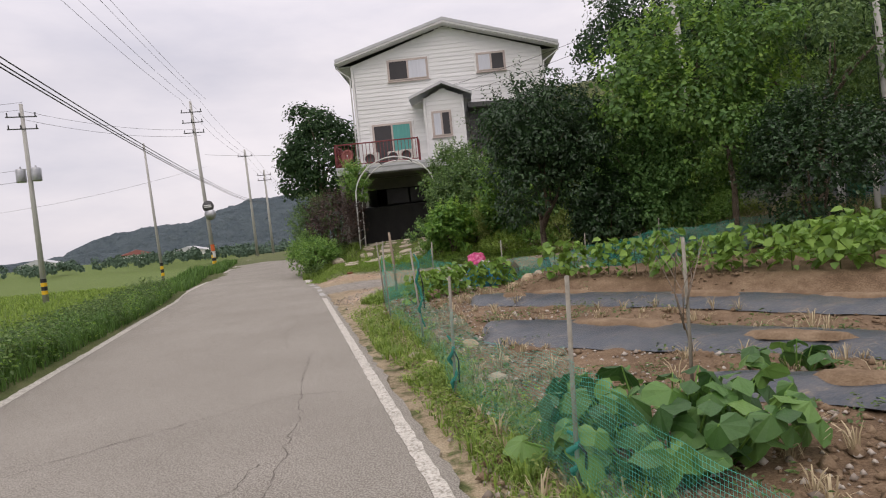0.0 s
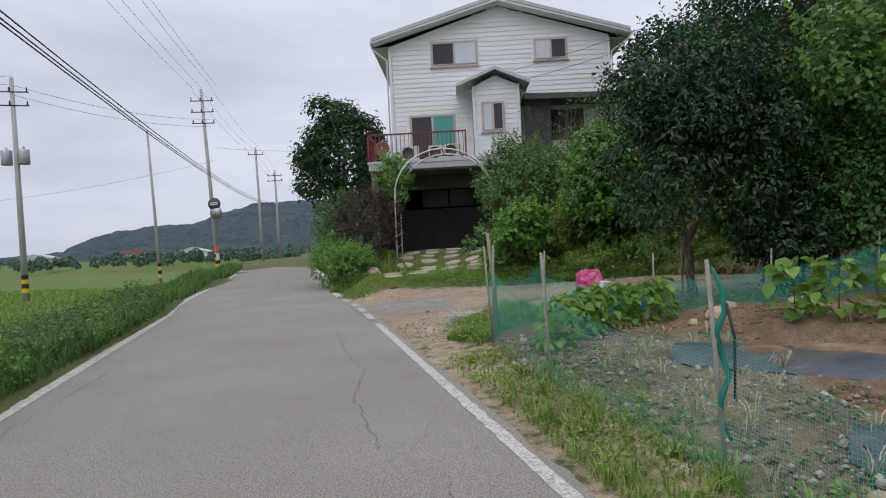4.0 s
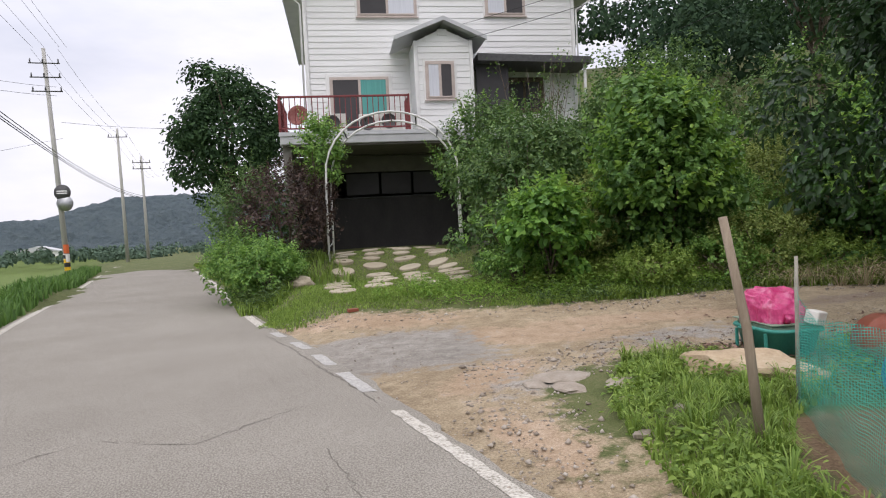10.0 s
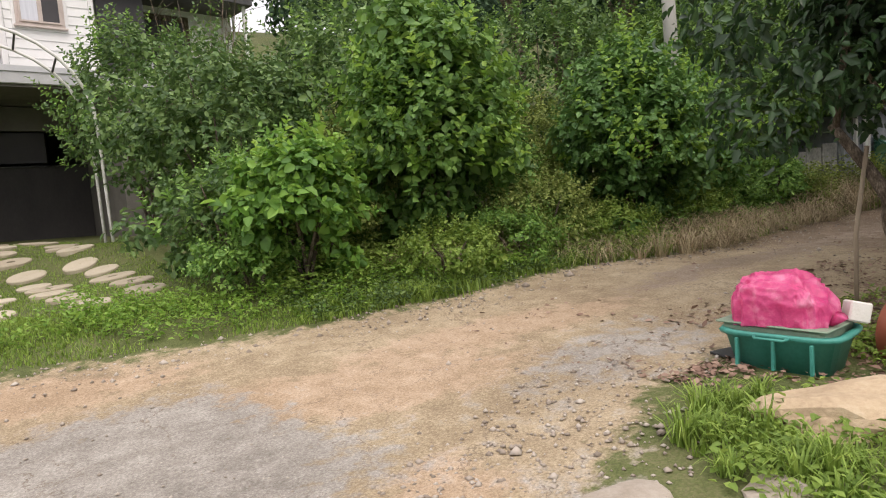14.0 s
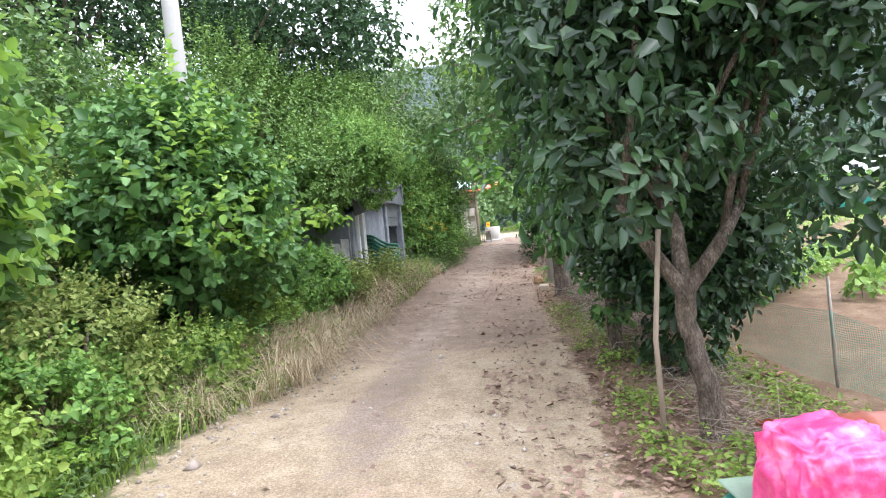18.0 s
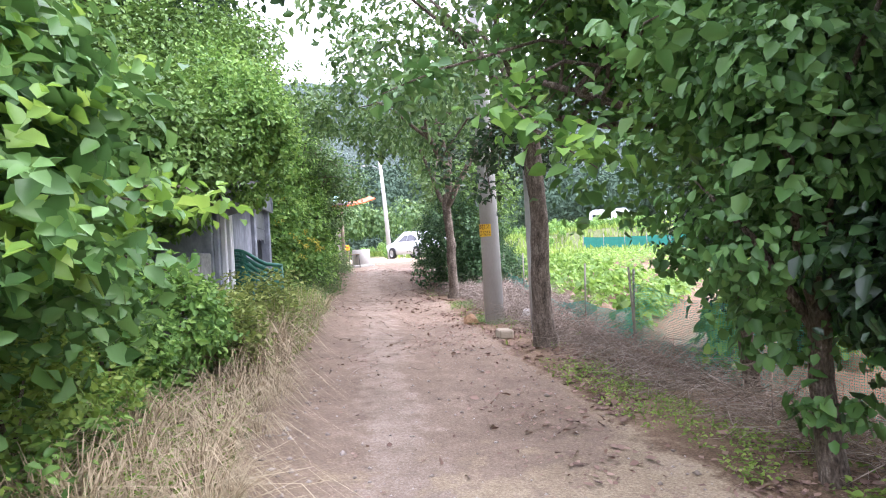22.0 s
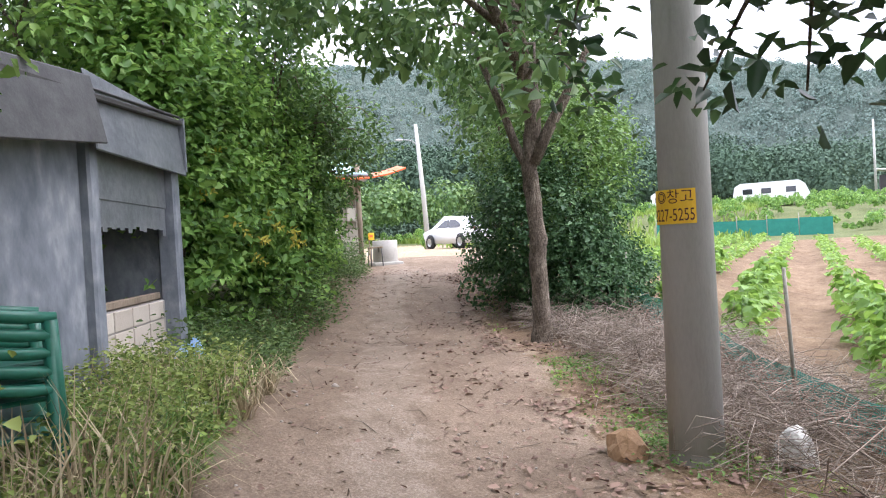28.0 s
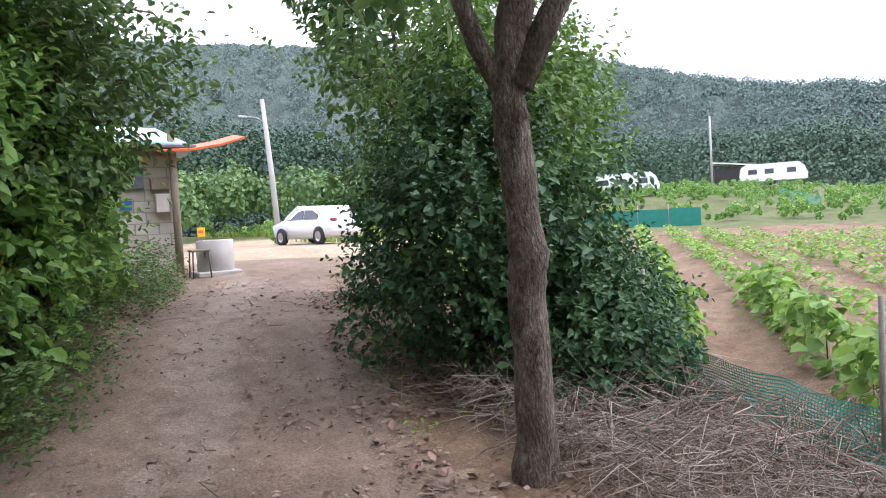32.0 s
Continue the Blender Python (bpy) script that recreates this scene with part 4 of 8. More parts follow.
def build_house():
    h = thing("house", (0.6, 38.2, 0.8), "two-storey white clapboard house raised over a dark open garage", "house")
    o = pose(-0.6, -38.2, -0.8)

    def P(name, me, parent=None, label=""):
        return part(name, me, parent or h, label, o if parent is None else None)

    W0, W1, EZ, AX, AZ = -4.92, 6.12, 10.92, 0.62, 12.84
    wall = P("wall", prism([(W0, 4.6), (W1, 4.6), (W1, EZ + .1), (AX, AZ - .1), (W0, EZ + .1)], 38.2, 38.42, M_SIDING, "front_wall"))
    siding(wall, W0 + .16, W1 - .14, 4.9, 12.74, 38.2, [(-2.82, -.44, 9.86, 11.12), (2.36, 4.05, 9.9, 11.02), (-4.05, -1.72, 4.9, 7.5), (-.85, 1.4, 4.9, 8.6)], (AX, AZ, W1 - AX, EZ))
    P("wall", box(W0, 38.42, .6, W0 + .2, 49, EZ + .1, M_SIDING, 0, "side_wall"))
    P("wall", box(W1 - .2, 38.42, .6, W1, 49, EZ + .1, M_SIDING, 0, "side_wall"))
    P("wall", prism([(W0, .6), (W1, .6), (W1, EZ + .1), (AX, AZ - .1), (W0, EZ + .1)], 49, 49.2, M_SIDING, "back_wall"))
    for x in (W0 - .03, W1 - .11):
        P("corner_trim", box(x, 38.12, 4.6, x + .14, 38.30, EZ, M_TRIM, .01, "corner"))
    for sgn, ex in ((-1, -5.72), (1, 7.05)):
        ez = 11.28 if sgn < 0 else 11.1
        top = [(AX, 13.08), (ex, ez), (ex, ez - .2), (AX, 12.86)]
        P("roof", prism(top, 37.62, 49.6, M_ROOFDARK, "roof"), label="dark low-pitched roof slope")
        P("barge_board", prism([(AX, 13.12), (ex - .02 * sgn * -1, ez + .04), (ex, ez - .12), (AX, 12.94)], 37.54, 37.615, M_ROOF, "barge"), label="grey metal barge board")
        P("barge_board", prism([(AX, 12.93), (ex, ez - .13), (ex, ez - .22), (AX, 12.82)], 37.57, 37.63, M_TRIM, "barge"))
        P("soffit", prism([(AX, 12.82), (ex, ez - .23), (ex, ez - .26), (AX, 12.79)], 37.64, 38.19, M_TRIM, "soffit"))
        wx = W0 if sgn < 0 else W1
        P("eave_soffit", prism([(wx, ez - .25), (ex, ez - .25), (ex, ez - .29), (wx, ez - .29)], 38.2, 49.5, M_ROOF, "soffit"), label="pale grey boarded eave")
        P("fascia", box(min(ex, ex + .03 * sgn), 37.62, ez - .34, max(ex, ex + .03 * sgn), 49.55, ez - .02, M_ROOF, 0, "fascia"))
        P("gutter", box(ex - .07, 37.6, ez - .27, ex + .07, 49.6, ez - .12, M_ROOF, .02, "gutter"))
        dx = W0 - .12 if sgn < 0 else W1 + .10
        P("downpipe", tube([(ex, 37.75, ez - .25), (ex, 37.75, ez - .45), (dx, 38.1, ez - .95), (dx, 38.1, 5.0)], .04, M_TRIM, 8, "pipe"))
    window(P("window_bay", box(-2.9, 38.15, 9.78, -.36, 38.198, 11.2, M_TRIM, .01)), -2.82, -.44, 9.86, 11.12, 38.17, [M_SCREEN, M_SKYPANE])
    window(P("window_bay", box(2.28, 38.15, 9.82, 4.13, 38.198, 11.1, M_TRIM, .01)), 2.36, 4.05, 9.9, 11.02, 38.17, [M_SKYPANE, M_SCREEN])
    window(P("door_casing", box(-4.2, 38.13, 4.9, -1.6, 38.198, 7.64, M_TRIM, .01)), -4.05, -1.72, 4.92, 7.5, 38.16, [M_SCREEN, M_TEAL], name="sliding_door")
    # projecting bay with its own small gable
    bay = P("bay", box(-.84, 36.42, 4.85, 1.36, 38.19, 8.35, M_SIDING, 0, "bay"), label="projecting white bay")
    P("bay_gable", prism([(-.84, 8.35), (1.36, 8.35), (.24, 8.86)], 36.42, 38.15, M_SIDING, "bay_gable"))
    siding(bay, -.72, 1.24, 4.9, 8.36, 36.42, [(-.5, .66, 6.12, 7.66)])
    siding(bay, -.84, 1.36, 8.36, 8.84, 36.42, [], (.24, 8.92, 1.12, 8.36))
    zz = 4.9
    while zz < 8.3:
        for x in (-.84, 1.36):
            s = -1 if x < 0 else 1
            part("board", mesh_data("board", [(x + s * .03, 36.55, zz), (x + s * .03, 38.16, zz), (x + s * .008, 38.16, zz + .235), (x + s * .008, 36.55, zz + .235)], [(0, 1, 2, 3) if s > 0 else (3, 2, 1, 0)], M_SIDING), bay)
        zz += .235
    for x in (-.87, 1.25):
        P("corner_trim", box(x, 36.37, 4.88, x + .13, 36.5, 8.4, M_TRIM, .01, "corner"))
    for sgn, ex in ((-1, -1.62), (1, 1.86)):
        P("bay_roof", prism([(.24, 9.15), (ex, 8.42), (ex, 8.37), (.24, 9.10)], 36.02, 38.15, M_ROOF, "bay_roof"))
        P("bay_barge", prism([(.24, 9.19), (ex, 8.46), (ex, 8.31), (.24, 9.04)], 35.95, 36.015, M_ROOF, "bay_barge"))
    window(P("window_bay", box(-.56, 36.37, 6.08, .72, 36.418, 7.7, M_TRIM, .01)), -.48, .63, 6.18, 7.62, 36.38, [M_SKYPANE, M_SCREEN])
    # porch canopy and its dark window
    P("canopy", prism([(1.6, 7.95), (6.15, 7.80), (6.15, 7.55), (1.6, 7.68)], 36.5, 38.19, M_DARKSTEEL, "canopy"), label="dark metal porch canopy")
    # dark sheet added to give the shade of the recess under the canopy
    P("porch_screen", box(1.62, 37.0, 5.0, 2.9, 37.05, 7.7, M_SCREEN, 0, "screen"))
    window(P("window_bay", box(3.0, 38.15, 5.9, 4.7, 38.198, 7.4, M_BARK, .01)), 3.08, 4.62, 5.98, 7.32, 38.17, [M_SCREEN, M_SCREEN], M_BARK)
    P("canopy_post", box(5.9, 36.7, 4.9, 6.0, 36.8, 7.58, M_TRIM, .01))
    # terrace slab, garage below
    slab = P("terrace_slab", box(-5.8, 35.0, 4.46, 3.2, 38.19, 4.86, M_SLAB, .02, "slab"), label="grey concrete terrace slab")
    P("slab_edge", box(-5.83, 34.97, 4.74, 3.2, 35.02, 4.88, M_ROOF, .005, "edge"))
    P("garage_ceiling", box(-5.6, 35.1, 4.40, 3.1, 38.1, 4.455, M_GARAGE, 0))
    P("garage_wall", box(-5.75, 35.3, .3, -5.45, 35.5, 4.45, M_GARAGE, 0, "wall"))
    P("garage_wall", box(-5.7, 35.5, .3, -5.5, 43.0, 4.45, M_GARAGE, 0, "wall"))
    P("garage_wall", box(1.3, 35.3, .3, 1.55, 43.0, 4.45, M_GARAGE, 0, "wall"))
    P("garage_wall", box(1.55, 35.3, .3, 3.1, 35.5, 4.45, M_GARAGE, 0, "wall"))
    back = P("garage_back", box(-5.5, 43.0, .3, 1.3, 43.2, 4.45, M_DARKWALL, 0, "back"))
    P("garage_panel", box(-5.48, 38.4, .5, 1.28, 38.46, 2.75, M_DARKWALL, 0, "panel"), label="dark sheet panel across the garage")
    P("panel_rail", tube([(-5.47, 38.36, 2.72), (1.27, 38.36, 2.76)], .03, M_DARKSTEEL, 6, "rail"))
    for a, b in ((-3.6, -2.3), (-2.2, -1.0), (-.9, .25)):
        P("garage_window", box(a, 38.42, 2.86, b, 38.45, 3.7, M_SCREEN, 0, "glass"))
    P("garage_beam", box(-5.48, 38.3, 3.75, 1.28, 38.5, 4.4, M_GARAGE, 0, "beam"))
    # railing
    rail = P("railing", box(-5.80, 35.02, 6.06, -1.28, 35.08, 6.13, M_RED, .01, "top_rail"), label="dark red metal railing")
    part("bottom_rail", box(-5.80, 35.02, 4.98, -1.28, 35.07, 5.03, M_RED, .008), rail)
    for x in np.linspace(-5.62, -1.42, 23):
        part("baluster", box(x - .014, 35.035, 5.03, x + .014, 35.063, 6.06, M_RED, 0, "baluster"), rail)
    for x, y in ((-5.8, 35.02), (-1.33, 35.02), (-5.8, 36.6), (-1.33, 36.3)):
        part("post", box(x, y, 4.86, x + .06, y + .06, 6.15, M_RED, .006, "post"), rail)
    for x, y1 in ((-5.79, 38.15), (-1.32, 36.4)):
        part("side_rail", box(x, 35.08, 6.06, x + .05, y1, 6.12, M_RED, .008), rail)
        for y in np.arange(35.25, y1, .19):
            part("baluster", box(x + .01, y, 4.9, x + .038, y + .028, 6.06, M_RED, 0, "baluster"), rail)
    for x, y0, y1 in ((-5.83, 35.1, 36.6),):
        part("red_panel", box(x, y0, 4.95, x + .02, y1, 6.05, M_RED, 0, "panel"), rail)


build_house()


def satellite_dish(x, y, z, r, seed, label):
    d = thing("satellite_dish", (x, y, z), label, "satellite dish")
    prof = [(0.001, 0.0), (r * .4, .02), (r * .75, .07), (r, .14), (r, .155), (r * .75, .085), (0.001, .015)]
    part("dish", lathe(prof, M_DISH, 24, "dish"), d, "faded red dish", pose(0, 0, .62, 78, 0, -14))
    part("mast", tube([(0, .06, 0), (0, .06, .62)], .025, M_STEEL, 8, "mast"), d)
    part("arm", tube([(0, -.05, .42), (0, -.34, .62)], .012, M_STEEL, 6, "arm"), d)
    part("receiver", tube([(0, -.31, .6), (0, -.38, .66)], .03, M_TRIM, 8, "receiver"), d)


satellite_dish(-5.15, 35.45, 4.87, .36, 1, "faded red satellite dish on the terrace behind the railing")


def ac_unit(x, y):
    a = thing("air_conditioner", (x, y, 4.87), "cream outdoor air-conditioner unit on the terrace", "air conditioner", "outdoor units on the terrace")
    part("casing", box(-.4, -.15, .06, .4, .15, .72, M_ACUNIT, .015), a)
    part("fan_grille", lathe([(.001, 0), (.24, .004), (.25, .02), (.27, .02), (.27, 0)], M_DARKSTEEL, 20), a, "", pose(-.1, -.155, .4, 90))
    for k in (-.3, .3):
        part("foot", box(k - .03, -.16, 0, k + .03, .16, .06, M_BLACK, .005), a)
    return a


ac_unit(-3.9, 35.7)
ac_unit(-2.65, 35.9)
ac_unit(-1.9, 35.6)


# ---- garden arch ----
def build_arch():
    a = thing("garden_arch", (-2.35, 30.8, .6), "white pipe garden arch of two hoops with vines on it", "arch")
    o = pose(2.35, -30.8, -.6)
    hoops = []
    for y, dx, dz in ((30.8, 0, 0), (31.75, .12, -.1)):
        pts = [(-4.27 + dx, y, .35), (-4.26 + dx, y, 1.6), (-4.25 + dx, y, 2.7)]
        for k in range(1, 16):
            t = math.pi * k / 16
            pts.append((-2.34 + dx - 1.91 * math.cos(t), y, 2.85 + dz + 1.88 * math.sin(t) ** .9))
        pts += [(-.43 + dx, y, 2.7), (-.42 + dx, y, 1.6), (-.40 + dx, y, .35)]
        hoops.append(pts)
        part("hoop", tube(pts, .032, M_WHITEMETAL, 8, "hoop"), a, "", o)
    for i in (4, 6, 8, 10, 12, 14, 16):
        part("strut", tube([hoops[0][i], hoops[1][i]], .02, M_DARKSTEEL, 6, "strut"), a, "", o)
    for i in range(5):
        z = .9 + i * .45
        part("strut", tube([(-4.27, 30.8, z), (-4.15, 31.75, z + .18)], .012, M_WHITEMETAL, 6, "strut"), a, "", o)


build_arch()


# ---- stepping stones ----
def build_stones():
    k = 0
    for row, y in enumerate(np.arange(25.9, 34.2, .82)):
        for col, x in enumerate((-4.0, -3.05, -2.2, -1.3)):
            r = random.Random(row * 7 + col)
            xx, yy = x + r.uniform(-.12, .12) + (y - 26) * .02, y + r.uniform(-.12, .12) + (.35 if col % 2 else 0)
            rad = r.uniform(.25, .34)
            v, f, n = [], [], 18
            hole = 0.07 if r.random() < .3 else .012
            tops = [rad * (1 + .05 * noise.noise(Vector((math.cos(6.283 * i / n) * 2, math.sin(6.283 * i / n) * 2, row * 3 + col)))) for i in range(n)]
            for rr, z in ((1, -.12), (1, .004), (.94, .018), (None, .017), (None, -.02)):
                for i in range(n):
                    q = hole if rr is None else tops[i] * rr
                    v.append((q * math.cos(6.283 * i / n), q * math.sin(6.283 * i / n) * .95, z))
            for j in range(4):
                for i in range(n):
                    f.append((j * n + i, j * n + (i + 1) % n, (j + 1) * n + (i + 1) % n, (j + 1) * n + i))
            e = .3
            slope_y = math.degrees(math.atan2(gz(xx, yy + e) - gz(xx, yy - e), 2 * e))
            slope_x = math.degrees(math.atan2(gz(xx + e, yy) - gz(xx - e, yy), 2 * e))
            solo("stepping_stone", mesh_data("stepping_stone", v, f, M_STONE), "round pale stepping stone set in grass", "stepping stone", "stepping stones to the house", m=pose(xx, yy, gz(xx, yy) + .03, slope_y * .7, -slope_x * .7, 0))
            k += 1


build_stones()
solo("garden_rock", rock((.34, .24, .22), M_STONE, 4, cuts=3), "rough white rock beside the stepping stones", "rock", m=pose(-4.95, 28.3, gz(-4.95, 28.3) + .05))


# ---- trees and shrubs ----
def tree(x, y, trunk, radii, crown_c, count, size, mat, seed, label, clump=None, droop=.2, tips=7, shell=.5, width=.55, lump=.25, name="tree", low=-1.0, extra=()):
    """A tree at x, y: trunk points and radii above the ground, crown centre and half-sizes."""
    z = gz(x, y)
    t = thing(name, (x, y, z), label, "tree" if name == "tree" else "shrub")
    r = random.Random(seed)
    c = Vector(crown_c)
    ends = [c + Vector((radii[0] * .75 * math.cos(a), radii[1] * .75 * math.sin(a), radii[2] * r.uniform(-.2, .75))) for a in (6.283 * (k + r.uniform(-.3, .3)) / tips for k in range(tips))]
    branchy(t, [p[:3] for p in trunk], [p[3] for p in trunk], ends, seed, forks=extra)
    part("crown", crown("crown", crown_c, radii, count, size, mat, seed, clump, droop, shell, width, lump, low), t)
    if size < .25:
        sm = {"bright_mulberry_leaf": M_SHOOT, "mid_green_mulberry_leaf": M_SHOOT}.get(mat.name, mat)
        tagged(part("young_growth", shoots("young_growth", crown_c, radii, count // (40 if sm is M_SHOOT else 44), size * 1.0, .5, sm, seed, up=.55, width=width), t), kind="stuff")
    return t


def shrub(x, y, h, r, count, size, mat, seed, label, shell=.45, width=.6, lump=.3, ry=None, base=0.0, stems=5, droop=.15):
    z = gz(x, y)
    t = thing("shrub", (x, y, z), label, "shrub")
    rr = random.Random(seed)
    for k in range(stems):
        a = 6.283 * k / stems
        e = Vector((r * .5 * math.cos(a), (ry or r) * .5 * math.sin(a), h * rr.uniform(.6, .9)))
        part("stem", tube([(rr.uniform(-.1, .1), rr.uniform(-.1, .1), -.05), e * .5 + Vector((0, 0, .1)), e], [.035, .022, .007], M_BARK, 6, "stem"), t)
    mid, half = (0, 0, base + (h - base) * .5), (r, ry or r, (h - base) * .5)
    part("crown", crown("crown", mid, half, int(count * .5), size, mat, seed, None, droop, shell, width, lump, floor=.03), t)
    tagged(part("leafy_growth", shoots("leafy_growth", mid, tuple(k * .93 for k in half), count // 13, size * 1.1, .24 + .07 * h, mat, seed + 5, up=.4, width=width, floor=.05), t), kind="stuff")
    sm = {"bright_mulberry_leaf": M_SHOOT, "mid_green_mulberry_leaf": M_SHOOT, "deep_green_mulberry_leaf": M_SHOOT, "mid_green_shrub_leaf": M_VINE if seed % 2 else M_SHRUB, "climbing_vine_leaf": M_VINE}.get(mat.name, mat)
    tagged(part("young_growth", shoots("young_growth", mid, half, count // (46 if sm is M_SHOOT else 50), size * 1.05, .2 + .09 * h, sm, seed, width=width, floor=.05), t), kind="stuff")
    return t


def twiggy(x, y, h, r, n, leaves, seed, label):
    """A nearly bare shrub: thin forking twigs and a few leaves."""
    t = thing("shrub", (x, y, gz(x, y)), label, "shrub")
    rr = random.Random(seed)
    tips = []
    for k in range(n):
        a = rr.uniform(0, 6.283)
        e = Vector((r * math.cos(a) * rr.uniform(.3, 1), r * math.sin(a) * rr.uniform(.3, 1), h * rr.uniform(.7, 1.05)))
        m = e * .55 + Vector((rr.uniform(-.15, .15), rr.uniform(-.15, .15), .25))
        part("stem", tube([(rr.uniform(-.15, .15), rr.uniform(-.15, .15), -.05), m, e], [.028, .016, .005], M_BARK, 5, "stem"), t)
        for j in range(4):
            s0 = m.lerp(e, rr.uniform(0, .8))
            d = Vector((rr.uniform(-.5, .5), rr.uniform(-.5, .5), rr.uniform(.1, .7)))
            part("twig", tube([s0, s0 + d * .5 + Vector((0, 0, .06)), s0 + d], [.009, .006, .003], M_BARK, 4, "twig"), t)
            tips.append(s0 + d)
    g = np.random.default_rng(seed)
    pos = np.array([list(tips[i]) for i in g.integers(0, len(tips), leaves)]) + g.normal(0, .16, (leaves, 3))
    part("foliage", leaf_mesh("foliage", pos, g.normal(0, 1, (leaves, 3)), .10 * g.uniform(.5, 1.2, leaves), M_OLIVE, rand=g), t)


def leafy_branch(of, pts, n, size, mat, seed, width=.6, hang=.35, spread=.13):
    """A branch of a tree, in world points, with leaves along its outer part."""
    at = of.matrix_world.translation
    p = [Vector(q) - at for q in pts]
    k = len(p)
    part("branch", tube(p, [.022 * (1 - .8 * i / (k - 1)) for i in range(k)], M_BARK, 6, "branch"), of)
    g = np.random.default_rng(seed)
    f = (k - 1) * (.35 + .65 * g.uniform(0, 1, n) ** .8) * .999
    i = f.astype(int)
    q = np.array([list(v) for v in p])
    base = q[i] + (q[i + 1] - q[i]) * (f - i)[:, None] + g.normal(0, spread, (n, 3)) * np.array([1, 1, .7])
    way = g.normal(0, 1, (n, 3)) * np.array([1, 1, .4]) + np.array([0, 0, -hang])
    nrm = g.normal(0, .35, (n, 3)) + np.array([0, 0, 1])
    tagged(part("branch_leaves", leaf_mesh("branch_leaves", base, way, size * g.uniform(.55, 1.15, n), mat, width=width, rand=g, normal=nrm), of), kind="stuff")


# trees along the lane, beside the field
tree(2.831, 18.5, [(0, 0, -.1, .135), (.01, .0, .2, .095), (-.02, .06, .5, .08), (.02, .13, .85, .076), (-.02, .15, 1.12, .084)], (1.9, 1.65, 2.0), (.2, -.35, 3.45), 12500, .124, M_PERSIM, 11,
     "persimmon tree with dark glossy leaves and a forked trunk", droop=.45, tips=6, shell=.2, low=-.85, lump=.4, width=.5, extra=((.15, -.45, 1.75), (0, .62, 1.85), (.5, .1, 2.1)))
tree(5.47, 18.26, [(0, 0, -.1, .09), (.05, 0, .6, .07), (0, .05, 1.1, .065)], (1.35, 1.1, 1.9), (.1, -.35, 2.05), 9500, .10, M_MULBDARK, 12, "low broad-leaved tree with drooping leaves", droop=.5, shell=.3, width=.75, lump=.35)
t_straight = tree(10.05, 17.55, [(0, 0, -.1, .17), (.02, .02, .5, .125), (-.03, 0, 1.6, .115), (.02, .05, 3.2, .105)], (3.0, 2.2, 1.7), (.2, .2, 4.6), 2900, .14, M_SHRUB, 13, "straight tree with rough bark and a high crown", droop=.4, shell=.3)
t_mulb = tree(7.4, 16.8, [(0, 0, -.1, .09), (.1, .1, 1.4, .07), (.1, .3, 2.6, .06)], (2.7, 1.9, 2.3), (-.5, .5, 4.2), 7600, .135, M_MULBMID, 14, "mulberry tree with bright green leaves over the lane", droop=.3, shell=.3, width=.72, extra=((.4, 1.9, 3.0), (1.2, 1.6, 2.9)))
t_crook = tree(16.5, 16.2, [(0, 0, -.1, .15), (-.01, -.01, .3, .107), (0, 0, 1.0, .098), (-.012, -.02, 1.25, .108), (0, 0, 1.5, .092), (.018, .03, 2.1, .097), (-.012, -.02, 2.6, .10), (-.02, -.03, 2.95, .11)], (3.1, 2.4, 1.5), (.2, .5, 4.7), 3300, .16, M_SHRUB, 15, "crooked tree with grey-brown bark beside the lane", droop=.45, shell=.35, extra=((.9, -.5, 3.7), (-.8, .8, 3.8), (.1, .1, 4.2)))
part("limb", tube([(-.05, .01, 2.15), (-.16, -.13, 2.5), (-.3, -.36, 2.95), (-.42, -.62, 3.5)], [.075, .07, .06, .045], M_BARK, 10, "limb"), t_crook)
part("limb", tube([(-.05, .01, 1.95), (.12, .16, 2.4), (.18, .3, 2.9), (.3, .5, 3.5)], [.06, .055, .045, .035], M_BARK, 10, "limb"), t_crook)
shrub(18.75, 15.05, 2.5, 1.12, 8000, .085, M_BUSH, 21, "dense dark green bush beside the lane", base=-.5)
shrub(18.0, 14.65, 1.4, .9, 4800, .08, M_BUSH, 24, "dense dark green bush behind the crooked tree", base=-.4)
shrub(17.2, 14.9, .85, .6, 1900, .075, M_BUSH, 26, "low dark green bush at the net fence", base=-.3)
shrub(19.4, 14.3, 3.9, 1.25, 4500, .10, M_OLIVE, 22, "tall green bush behind the lane verge")
tree(21.6, 14.0, [(0, 0, -.1, .12), (.1, 0, 1.5, .09), (0, .1, 2.6, .07)], (2.0, 1.8, 2.2), (0, 0, 3.6), 3800, .14, M_SHRUB, 23, "leafy tree at the end of the lane", shell=.3)
